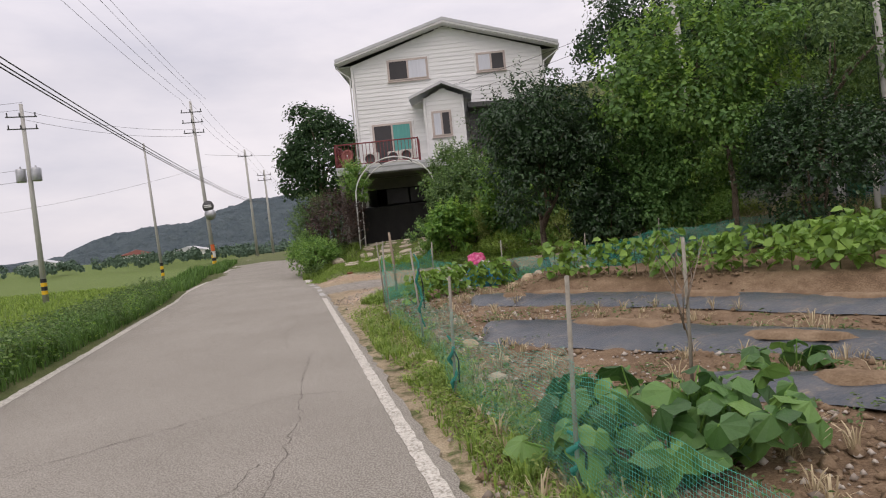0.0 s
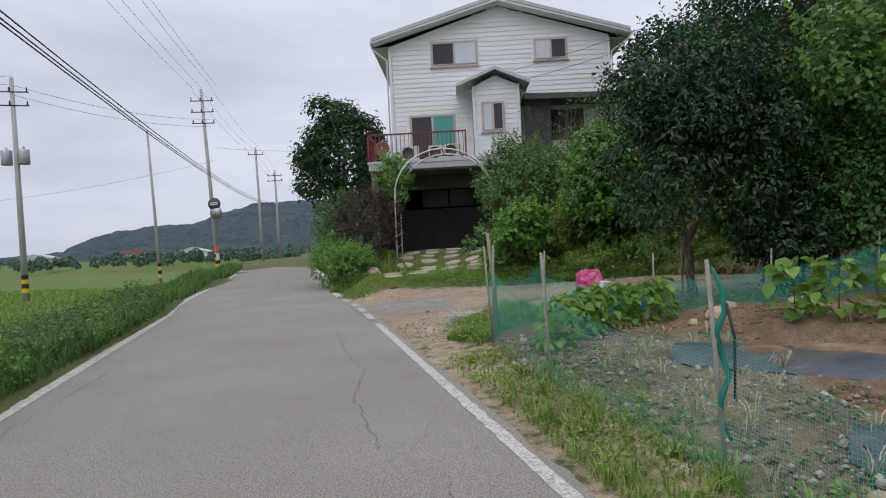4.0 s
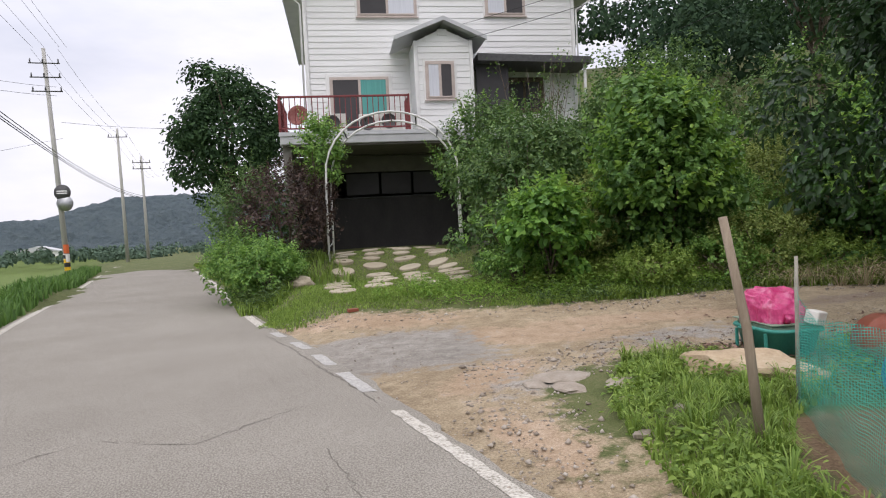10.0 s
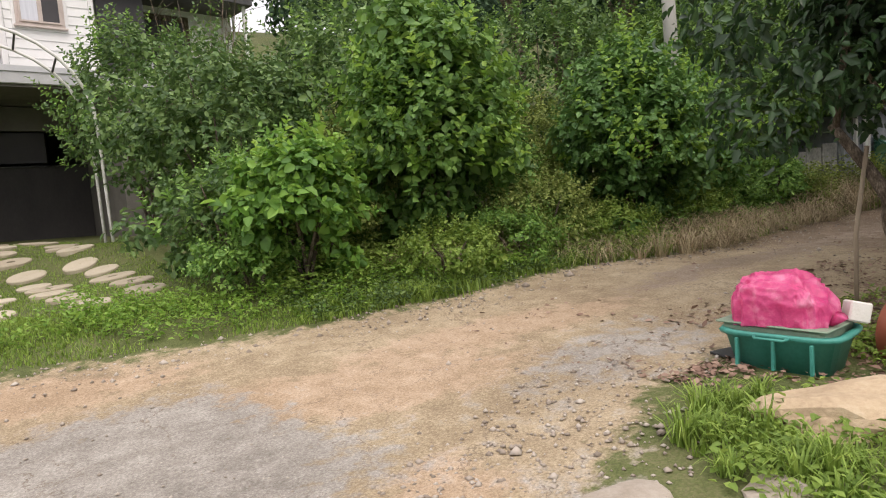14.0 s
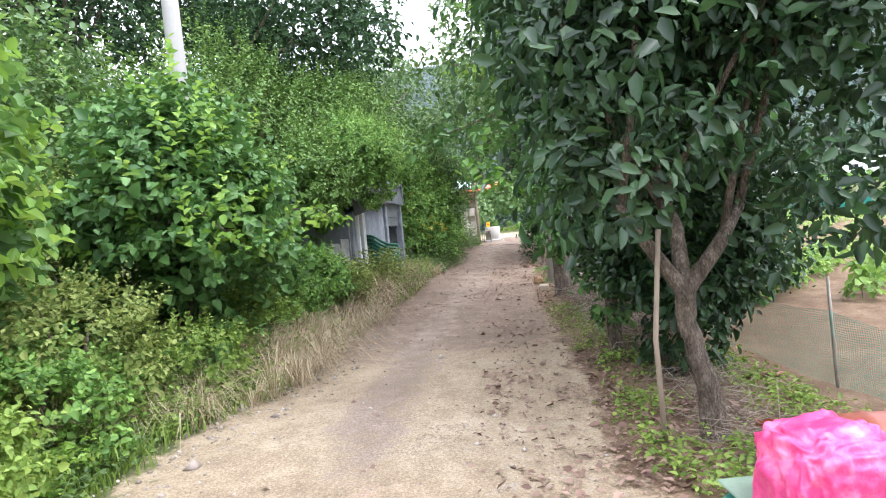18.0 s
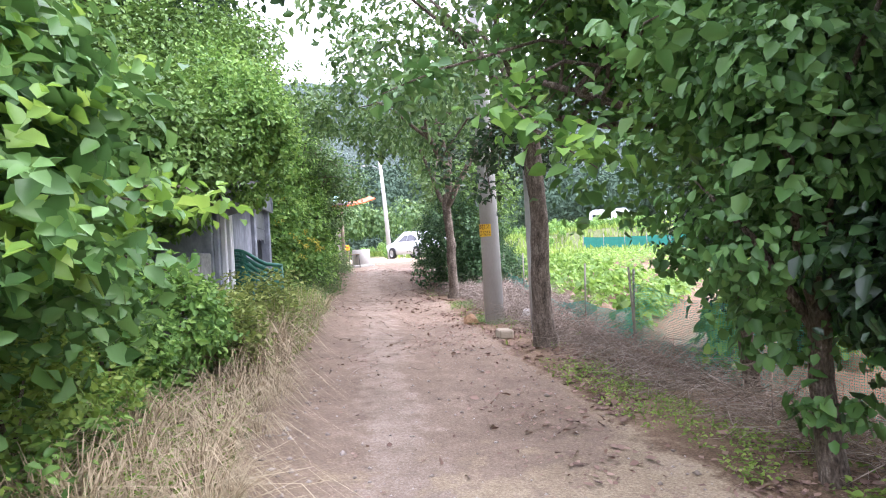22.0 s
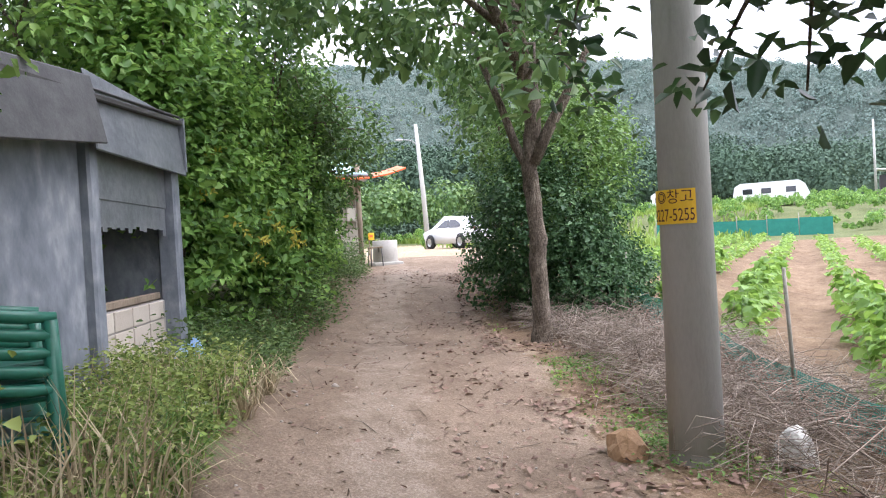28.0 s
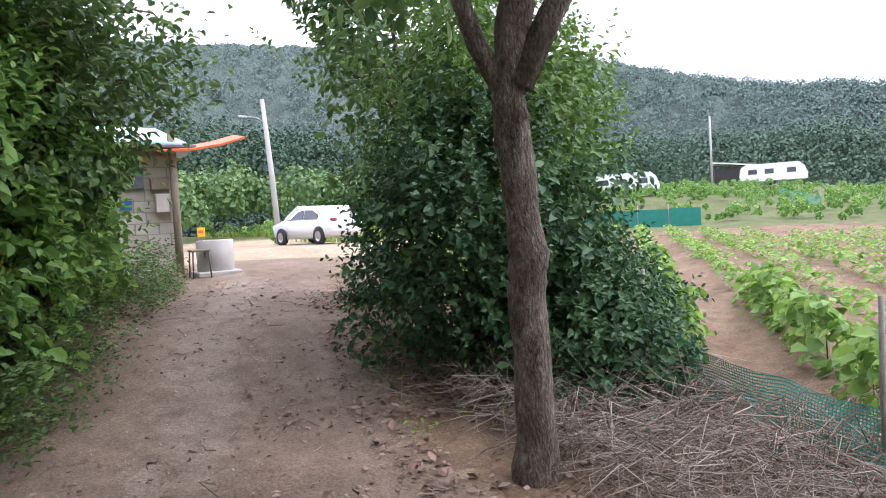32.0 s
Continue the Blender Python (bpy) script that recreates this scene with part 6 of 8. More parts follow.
def wire(a, b, sag, r=.011):
    a, b = Vector(a), Vector(b)
    pts = [a.lerp(b, t) - Vector((0, 0, sag * 4 * t * (1 - t))) for t in np.linspace(0, 1, 13)]
    solo("power_line", tube(pts, r, M_WIRE, 4, "power_line", False), "thin black overhead cable", "cable", "overhead cables")


pA, topA = utility_pole(-22.6, 60.0, 15.9, .2, -2.4, "leaning concrete utility pole with crossarms and a round sign", 3, True, 8)
pB, topB = utility_pole(-26.6, 85.3, 14.0, .2, -1.0, "concrete utility pole beside the road", 1, False, 8)
pC, topC = utility_pole(-25.4, 88.5, 11.5, .19, -.6, "concrete utility pole with a transformer", 2, False, 8)
for (xa, ya, za), (xb, yb, zb), sg in (((-23.1, 60, 15.0), (-6.5, -12, 13.9), 1.0),):
    for u in (-.85, -.1, .85, 1.3):
        wire((xa + u, ya, za + .1), (xb + u, yb, zb), sg)
for u in (-.85, -.1, .85):
    wire((-23.2 + u, 60, 15.0), (-26.7 + u, 85.3, 13.3), .5)
    wire((-26.7 + u, 85.3, 13.3), (-34 + u, 125, 12.5), .6)
for dz in (0, .12, .3):
    wire((-22.3, 60, 7.2 + dz), (-4.2, -11, 7.25 + dz), .5, .022)
    wire((-22.3, 60, 7.2 + dz), (-25.6, 88.5, 6.6 + dz), .4, .018)
wire((-28.8, 44.6, 12.0), (-22.6, 60, 12.4), .5)
wire((-28.8, 44.6, 11.4), (-22.6, 60, 11.8), .5)
for dz in (12.6, 12.1, 8.0, 7.2):
    wire((-28.8, 44.6, dz), (-75, 30, dz - .5), 1.0)
wire((-22.4, 60, 10.0), (-2, 52, 8.5), .6)
wire((-22.4, 60, 8.9), (-70, 75, 8.0), 1.2)
wire((9.2, 23.9, 8.6), (-4, 44, 10.0), .5)
wire((9.2, 23.9, 8.2), (-4, 44.6, 9.6), .6)
wire((9.2, 23.9, 7.8), (7, 46, 9.2), .5)

pL, topL = utility_pole(-28.8, 44.6, 14.0, .2, -.5, "concrete utility pole with transformers in the rice fields", 2, True, 20, z=-1.5)
for u in (-.55, .55):
    part("transformer", lathe([(.001, 0), (.3, 0), (.32, .05), (.32, .85), (.28, .92), (.08, .95), (.05, 1.1), (.001, 1.1)], M_STEEL, 14, "can"), pL, "grey transformer can", pose(u - .08, -.1, 8.6))
pF, topF = utility_pole(-27.9, 29.5, 5.9, .1, 1.0, "short slim pole standing in the rice field", 0, False, 0, z=-1.4)
pT, topT = utility_pole(-24.3, 53, 11.7, .13, -2.0, "slim leaning concrete pole by the road", 0, True, 0, z=-1.3)
for i, (zz, m) in enumerate(((6.05, M_DARKSTEEL), (5.3, M_STEEL))):
    part("round_sign", lathe([(.001, 0), (.5, 0), (.54, .02), (.54, .05), (.001, .06)], m, 24, "disc"), pA, "dark round sign" if i == 0 else "grey mirror back", pose(.05 + .12 * i, -.25, zz, 90))
for zz in (6.15, 6.0):
    part("sign_lettering", box(-.3, -.32, zz - .04, .35, -.315, zz + .04, M_TRIM, 0, "bar"), pA)
part("orange_notice", tube([(-.07, 0, 1.9), (-.09, 0, 2.5)], .2, M_ORANGE, 12, "notice", False), pA)
part("white_notice", tube([(-.05, 0, 1.3), (-.07, 0, 1.85)], .203, M_TRIM, 12, "notice", False), pA)
pN, topN = utility_pole(9.2, 23.9, 9.6, .17, -2.5, "concrete utility pole rising out of the bushes", 0, False)


# ---- grass and weeds ----
def scatter(poly, n, seed, patchy=0.0, scale=.8):
    r = np.random.default_rng(seed)
    xs, ys = [p[0] for p in poly], [p[1] for p in poly]
    x, y = r.uniform(min(xs), max(xs), n * 4), r.uniform(min(ys), max(ys), n * 4)
    ok = poly_sd(x, y, poly) > 0
    x, y = x[ok], y[ok]
    if patchy:
        f = np.array([noise.noise(Vector((a * scale, b * scale, seed))) for a, b in zip(x, y)])
        ok = f + r.normal(0, .15, len(x)) > patchy - .5
        x, y = x[ok], y[ok]
    return np.column_stack([x[:n], y[:n]])


def grass(poly, n, height, mat, seed, label, patchy=0.0, width=.012, lean=.45, z=None):
    xy = scatter(poly, n, seed, patchy)
    zz = ground_arr(xy[:, 0], xy[:, 1])
    solo("grass", blades("grass", xy, zz, height, mat, seed, width, lean), label, "grass", kind="stuff")


def weeds(poly, n, size, height, mat, seed, label, patchy=0.0):
    """Low broad-leaved weeds: leaves at all heights over the ground."""
    r = np.random.default_rng(seed)
    xy = scatter(poly, n, seed, patchy)
    zz = ground_arr(xy[:, 0], xy[:, 1])
    k = 9
    m = len(xy)
    base = np.repeat(np.column_stack([xy, zz]), k, axis=0)
    h = r.uniform(.1, 1, m * k) * np.repeat(height * r.uniform(.5, 1.2, m), k)
    pos = base + np.column_stack([r.normal(0, .06, m * k), r.normal(0, .06, m * k), h])
    way = np.column_stack([r.normal(0, 1, m * k), r.normal(0, 1, m * k), r.normal(-.05, .3, m * k)])
    me = leaf_mesh("weeds", pos, way, size * r.uniform(.5, 1.2, m * k), mat, width=.6, rand=r)
    solo("weeds", me, label, "weeds", kind="stuff")


def tufts(poly, n, per, height, mat, seed, label, patchy=0.0, spread=.05, width=.006, lean=.9):
    """Clumps of long blades that arch outwards from each root."""
    r = np.random.default_rng(seed)
    c = scatter(poly, n, seed, patchy)
    n = len(c)
    a = r.uniform(0, 6.283, n * per)
    d = np.column_stack([np.cos(a), np.sin(a), np.zeros(n * per)])
    base = np.repeat(np.column_stack([c, ground_arr(c[:, 0], c[:, 1]) - .01]), per, axis=0) + d * r.uniform(0, spread, (n * per, 1))
    h = (height * np.repeat(r.uniform(.45, 1.2, n), per) * r.uniform(.6, 1.1, n * per))[:, None]
    k = lean * r.uniform(.15, 1.3, (n * per, 1))
    s = np.column_stack([-np.sin(a), np.cos(a), np.zeros(n * per)]) * (width * r.uniform(.6, 1.3, n * per))[:, None]
    up = np.array([[0, 0, 1.0]])
    m1 = base + up * h * .6 + d * h * k * .28
    m2 = base + up * h * (.88 - .12 * k) + d * h * k * .7
    tip = base + up * h * (.95 - .5 * k) + d * h * k * 1.15
    v = np.stack([base - s, base + s, m1 + s * .85, m1 - s * .85, m2 + s * .6, m2 - s * .6, tip + s * .1, tip - s * .1], axis=1).reshape(-1, 3)
    i = np.arange(n * per)[:, None] * 8
    q = np.concatenate([i + np.array([[0, 1, 2, 3]]), i + np.array([[3, 2, 4, 5]]), i + np.array([[5, 4, 6, 7]])], axis=1).reshape(-1, 4)
    solo("grass", quad_mesh("grass", v, q, mat), label, "grass", kind="stuff")


def band(line, a, b):
    """The strip of ground between offsets a and b to the left of a line in plan."""
    out, back = [], []
    for i, (x, y) in enumerate(line):
        p, q = line[max(i - 1, 0)], line[min(i + 1, len(line) - 1)]
        l = math.hypot(q[0] - p[0], q[1] - p[1])
        nx, ny = -(q[1] - p[1]) / l, (q[0] - p[0]) / l
        out.append((x + nx * a, y + ny * a))
        back.append((x + nx * b, y + ny * b))
    return out + back[::-1]


LEFT_EDGE = [(float(road_left(y)) - .2, float(y)) for y in np.arange(-2, 62, 2.0)]
RIGHT_EDGE = [(float(road_right(y)) + .24, float(y)) for y in np.arange(-2, 62, 2.0)]
near_left, far_left = LEFT_EDGE[:14], LEFT_EDGE[13:]
grass(band(near_left, 0.0, 1.7), 26000, .33, M_GRASSDARK, 201, "tall lush grass on the road verge", width=.010)
grass(band(near_left, 1.5, 3.6), 9000, .26, M_GRASSDARK, 202, "tall grass on the slope to the rice field", width=.014)
grass(band(far_left, 0.0, 3.0), 9000, .5, M_GRASSDARK, 203, "tall grass on the road verge", width=.03)
weeds(band(near_left, .05, 2.6), 5200, .08, .62, M_WEED, 204, "broad-leaved weeds on the verge", patchy=.45)
weeds(band(near_left, .0, 2.0), 2000, .065, .5, M_SHOOT, 254, "pale green weeds on the verge", patchy=.5)
grass(band(RIGHT_EDGE[:9], -.95, -.05), 11000, .10, M_GRASS, 205, "short grass along the asphalt edge", patchy=.45, width=.007)
weeds(band(RIGHT_EDGE[:9], -1.1, -.1), 1100, .05, .13, M_GRASS, 206, "small weeds along the fence foot", patchy=.4)
tufts(band(RIGHT_EDGE[2:8], -.7, -.08), 260, 22, .2, M_GRASS, 261, "dense grass tufts between the road and the net", patchy=.35, spread=.08)
weeds(band(RIGHT_EDGE[2:8], -.75, -.1), 650, .04, .14, M_PALEWEED, 262, "dense yellow-green weeds between the road and the net", patchy=.4)
weeds(band(RIGHT_EDGE[2:8], -.75, -.2), 300, .045, .14, M_GRASS, 263, "leafy green weeds between the road and the net", patchy=.4)
grass(band(RIGHT_EDGE[:9], -.9, -.2), 1500, .16, M_DRYGRASS, 229, "dry grass tufts along the fence foot", patchy=.6, width=.005)
grass(band(RIGHT_EDGE[13:16], -2.6, 0.0), 6000, .08, M_GRASS, 240, "short grass beside the road below the path", width=.009)
grass(band(RIGHT_EDGE[15:], -2.6, 0.0), 8000, .35, M_GRASS, 207, "tall grass beside the road below the house", width=.02)
PADDY = [(float(road_left(y)) - d, float(y)) for y, d in ((2, 6.2), (30, 6.2), (60, 7))] + [(-48, 60), (-42, 25), (-24, 4)]
grass(PADDY, 26000, .28, M_GRASS, 239, "young rice in the paddy field", width=.035, lean=.5)
PATCH = [(-2.0, 15.6), (-1.5, 14.6), (-1.2, 15.8), (-.6, 16.6), (.5, 17.4), (.4, 18.3), (-.1, 19.0), (-.9, 18.9), (-1.2, 18.4), (-1.7, 17.4)]
grass(PATCH, 5200, .10, M_GRASS, 208, "bright grass patch at the field corner", patchy=.5, width=.009)
weeds(PATCH, 300, .06, .14, M_GRASS, 209, "low weeds at the field corner", patchy=.4)
NORTH = band(LANE_N[:7], .1, 1.7)
grass(band(LANE_N[3:7], .1, 1.7), 9000, .13, M_GRASS, 210, "bright grass at the edge of the yard", width=.009)
weeds(band(LANE_N[1:7], .25, 1.9), 1000, .06, .32, M_SHOOT, 252, "bright leafy weeds at the yard edge", patchy=.35)
weeds(band(LANE_N[3:7], .1, 1.7), 900, .06, .2, M_WEED, 211, "low weeds along the yard edge")
grass(band(LANE_N[:4], .15, 1.8), 9000, .07, M_GRASS, 238, "short lawn at the edge of the yard", patchy=.3, width=.007)
grass(band(LANE_N[4:7], 1.2, 3.6), 6000, .24, M_GRASS, 212, "long grass under the shrubs", width=.010)
weeds(band(LANE_N[3:8], .9, 3.4), 1800, .075, .45, M_GRASS, 213, "creeping leafy ground cover on the bank")
grass([(-5.0, 25.0), (-.6, 24.6), (-.4, 30), (-.6, 35), (-3.6, 35), (-4.4, 30)], 26000, .05, M_GRASS, 214, "short lawn between the stepping stones", width=.006)
grass([(-6.2, 27.0), (-5.3, 27.0), (-4.9, 29), (-4.8, 31.5), (-7.1, 31.2)], 5000, .3, M_GRASS, 215, "long grass beside the path", width=.012)
weeds([(-6.2, 27.2), (-5.4, 27.0), (-4.9, 29), (-4.8, 31.5), (-7.0, 31)], 600, .08, .5, M_WEED, 216, "leafy weeds beside the path")
tufts(band(LANE_N[5:10], -.05, .9), 105, 60, .55, M_DRYGRASS, 217, "bleached dry grass tufts along the lane", patchy=.62, lean=1.45, width=.004, spread=.12)
tufts(band(LANE_N[5:10], .6, 1.7), 80, 50, .5, M_DRYGRASS, 218, "dry grass tufts under the bushes", patchy=.6, lean=1.3, width=.004, spread=.12)
tufts(band(LANE_N[6:9], -.15, .35), 26, 70, .46, M_DRYGRASS, 230, "flattened dry grass at the lane edge", lean=1.6, width=.0035, spread=.16)
weeds(band(LANE_N[5:11], .0, 1.1), 1900, .055, .3, M_GRASS, 231, "small green weeds among the dry grass", patchy=.4)
weeds(band(LANE_N[4:9], .25, 2.3), 900, .06, .34, M_SHOOT, 245, "pale leafy creepers on the bank", patchy=.4)
tufts(band(LANE_N[4:9], .9, 2.2), 90, 40, .5, M_DRYGRASS, 246, "dry grass among the creepers", patchy=.4, lean=1.0)
tufts(band(LANE_N[3:7], .1, 1.6), 140, 26, .26, M_GRASS, 232, "grass tufts at the edge of the yard", patchy=.4)
tufts(PATCH, 90, 30, .24, M_GRASS, 233, "grass tufts at the field corner", patchy=.35)
tufts(band(near_left, .05, 2.8), 620, 30, .58, M_GRASSDARK, 234, "arching grass tufts on the verge", width=.008)
tufts(band(RIGHT_EDGE[:9], -.9, -.15), 150, 18, .2, M_GRASS, 235, "grass tufts along the fence foot", patchy=.4)
grass(band(LANE_N[4:11], -.05, 1.3), 4500, .25, M_GRASS, 219, "green grass on the lane edge", patchy=.5, width=.008)
weeds(band(LANE_N[5:10], .6, 2.4), 2000, .09, .55, M_VINE, 220, "leafy ground cover on the bank above the lane")
weeds(band(LANE_N[9:12], .0, 1.2), 1500, .045, .42, M_PALEWEED, 221, "tall fine-leaved weeds before the shed")
weeds([(9.2, 21.25), (10.7, 20.75), (11.9, 20.4), (12, 20.8), (11.7, 21.3), (10.3, 21.9)], 1150, .075, .95, M_PALEWEED, 246, "tall pale green weeds before the shed", patchy=.35)
weeds(band(LANE_N[9:12], .05, .9), 380, .055, .5, M_PALEWEED, 247, "yellow-green weeds among the dry stalks", patchy=.4)
grass([(9.2, 21.25), (10.7, 20.7), (13.1, 20.0), (12.9, 20.6), (12.1, 21.1), (10.3, 21.8)], 1500, .8, M_DRYGRASS, 251, "brown dry stalks standing among the weeds", patchy=.3, width=.006, lean=.5)
tufts([(9.3, 21.2), (10.3, 20.85), (10.8, 20.75), (10.6, 21.4), (9.6, 21.7)], 46, 26, .75, M_DRYGRASS, 248, "long arching dry grass beside the lane", lean=1.0)
tufts(band(LANE_N[9:12], .0, 1.0), 90, 28, .42, M_OLIVE, 241, "yellow-green grass tufts before the shed", lean=.9)
tufts(band(LANE_N[9:12], -.1, .8), 50, 24, .4, M_DRYGRASS, 242, "dry grass tufts before the shed", lean=1.0)
grass(band(LANE_N[9:12], .0, 1.2), 600, .5, M_DRYGRASS, 222, "dry stalks among the weeds", width=.005, lean=.5)
weeds(band(LANE_N[11:13], -.1, .7), 420, .055, .3, M_WEED, 253, "low weeds below the vines", .3)
weeds(band(LANE_N[12:], -.35, .5), 700, .06, .75, M_WEED, 249, "tall weeds at the foot of the vines", .35)
weeds(band(LANE_N[12:], -.45, .2), 380, .045, .3, M_WEED, 250, "yellow-green weeds on the lane edge", .45)
weeds(band(LANE_N[11:], .0, 1.3), 1600, .06, .55, M_WEED, 223, "leafy weeds along the lane edge", .5)
grass(band(LANE_S[1:11], .05, .9), 600, .10, M_GRASS, 224, "sparse grass on the lane verge", patchy=.6, width=.007)
weeds(band(LANE_S[1:12], .1, 1.2), 260, .05, .12, M_GRASS, 225, "small weeds on the lane verge", patchy=.55)
weeds([(1.03, 17.4), (5.2, 17.2), (5.2, 18.6), (2.591, 19.2), (1.309, 19.0)], 480, .06, .16, M_GRASS, 226, "weeds round the persimmon trunk", patchy=.4)
grass([(24, 12), (36, -5), (60, -30), (90, -30), (90, 5), (38, 6)], 9000, .6, M_GRASS, 227, "rough meadow beyond the field", width=.06)


# ---- loose litter: gravel, fallen leaves, brush ----
def gravel(poly, n, size, seed, label, patchy=0.0, mat=None, name="gravel"):
    r = np.random.default_rng(seed)
    xy = scatter(poly, n, seed, patchy)
    n = len(xy)
    z = ground_arr(xy[:, 0], xy[:, 1])
    s = size * r.lognormal(0, .45, n)
    o = np.array([[1, 0, 0], [0, 1, 0], [-1, 0, 0], [0, -1, 0], [0, 0, .75], [0, 0, -.5]])
    a = r.uniform(0, 6.28, n)
    v = o[None] * (s[:, None, None] * r.uniform(.6, 1.3, (n, 6, 1)))
    ca, sa = np.cos(a)[:, None], np.sin(a)[:, None]
    v = np.stack([v[..., 0] * ca - v[..., 1] * sa, v[..., 0] * sa + v[..., 1] * ca, v[..., 2]], axis=-1)
    v = v + np.column_stack([xy, z + s * .15])[:, None, :]
    f = np.array([[0, 1, 4], [1, 2, 4], [2, 3, 4], [3, 0, 4], [1, 0, 5], [2, 1, 5], [3, 2, 5], [0, 3, 5]])
    q = (np.arange(n)[:, None, None] * 6 + f[None]).reshape(-1, 3)
    solo(name, quad_mesh(name, v.reshape(-1, 3), q, mat or M_GRAVEL), label, "gravel" if mat is None else "soil", kind="stuff")


gravel(YARD[:len(LANE_N)] + [(24.7, 14.3)] + LANE_S, 2600, .010, 301, "small stones on the dirt lane", patchy=.3)
gravel(band(LANE_N[:9], -.6, .2), 1500, .016, 302, "loose stones along the yard edge")
gravel([(-3.2, 16), (-2.1, 16), (-1.6, 18.5), (1, 19.4), (1, 20.6), (-2.5, 20)], 1300, .014, 303, "broken stones in the yard", patchy=.3)
gravel([(.6, 3), (3, 3), (4, 7), (1.0, 13), (.6, 16), (-1.2, 15), (-1.2, 13), (-.7, 11.6), (0, 9.5), (.4, 6.4)], 2600, .02, 304, "stones in the field soil")
gravel([(.6, 3), (3.5, 3), (7, 6), (5.5, 11), (2.5, 15.5), (.6, 16), (-1.2, 15), (-1.2, 13), (-.7, 11.6), (0, 9.5), (.4, 6.4)], 5000, .026, 306, "broken clods of dry soil in the field", .35, M_CLOD, "soil_clods")
gravel(band(RIGHT_EDGE[:10], -.7, -.05), 900, .012, 305, "grit along the asphalt edge")


def litter(poly, n, size, seed, label):
    r = np.random.default_rng(seed)
    xy = scatter(poly, n, seed, .52, 1.1)
    z = ground_arr(xy[:, 0], xy[:, 1]) + .012
    way = np.column_stack([r.normal(0, 1, len(xy)), r.normal(0, 1, len(xy)), r.normal(.05, .15, len(xy))])
    solo("fallen_leaves", leaf_mesh("fallen_leaves", np.column_stack([xy, z]), way, size * np.clip(r.lognormal(-.25, .5, len(xy)), .25, 1.8), M_DRYLEAF, .55, .25, r, -.1), label, "leaves", kind="stuff")


litter(band(LANE_S[1:13], -1.1, 1.6), 6500, .045, 311, "brown fallen leaves along the lane edge")
litter(band(LANE_N[8:], -1.2, .3), 900, .042, 312, "brown fallen leaves on the lane")
litter([(9.7, 18.3), (24.7, 14.5), (24.7, 16.8), (9.7, 20.9)], 2200, .036, 313, "scattered fallen leaves on the lane")
litter([(-1, 19.3), (9.7, 18.2), (9.7, 21), (0, 22.4)], 300, .045, 314, "scattered fallen leaves in the yard")


litter(band(LANE_S[1:6], -.3, 1.6), 4200, .05, 317, "brown leaf litter under the brush and the crooked tree")
litter(band(LANE_S[7:12], -1.1, .2), 520, .06, 316, "large reddish-brown leaves fallen from the persimmon tree")
litter(band(LANE_S[5:13], .0, 1.5), 5200, .06, 315, "thick brown leaf litter under the trees")


def brush(poly, n, length, seed, label, height=.25):
    r = np.random.default_rng(seed)
    xy = scatter(poly, n, seed)
    n = len(xy)
    z = ground_arr(xy[:, 0], xy[:, 1]) + r.uniform(.01, height, n)
    a = np.column_stack([xy, z])
    d = np.column_stack([r.normal(0, 1, n), r.normal(0, 1, n), r.normal(.0, .22, n)])
    d = unit(d) * (length * r.uniform(.4, 1.3, n))[:, None]
    mid = a + d * .5 + r.normal(0, .085, (n, 3)) * np.linalg.norm(d, axis=1, keepdims=True) / .4
    b = a + d
    for arr in (mid, b):
        arr[:, 2] = np.maximum(arr[:, 2], ground_arr(arr[:, 0], arr[:, 1]) + .008)
    s = unit(np.cross(d, np.array([0, 0, 1.0]))) * (r.uniform(.0012, .0042, n))[:, None]
    u = np.array([[0, 0, 1.0]]) * np.linalg.norm(s, axis=1, keepdims=True) * 1.6
    rings = [np.stack([p - s * k, p + s * k, p + u * k], axis=1) for p, k in ((a, 1), (mid, .8), (b, .35))]
    v = np.concatenate(rings, axis=1).reshape(-1, 3)
    f = []
    for j in range(2):
        for k in range(3):
            f.append([j * 3 + k, j * 3 + (k + 1) % 3, (j + 1) * 3 + (k + 1) % 3, (j + 1) * 3 + k])
    q = (np.arange(n)[:, None, None] * 9 + np.array(f)[None]).reshape(-1, 4)
    solo("brush_pile", quad_mesh("brush_pile", v, q, M_TWIG), label, "brush", kind="stuff")


brush(band(LANE_S[2:6], .55, 2.1), 7500, .42, 321, "pile of dry pruned branches beside the lane", .3)
brush(band(LANE_S[5:9], .6, 1.7), 3000, .45, 322, "dry brush along the fence", .22)
brush(band(LANE_S[1:3], .1, 1.0), 800, .4, 323, "dry twigs under the bush", .15)
brush(band(LANE_S[8:11], .7, 1.3), 600, .4, 324, "dry brush along the fence", .15)


weeds(band(LANE_S[3:6], .05, .8), 260, .035, .07, M_OLIVE, 243, "low yellow-green weeds at the foot of the pole", patchy=.4)
weeds(band(LANE_S[6:9], .1, .8), 220, .04, .08, M_GRASS, 244, "low weeds on the lane verge", patchy=.45)
brush([(9.7, 18.4), (24.7, 14.8), (24.7, 16.6), (9.7, 20.7)], 160, .22, 325, "thin dry twigs lying on the lane", .012)


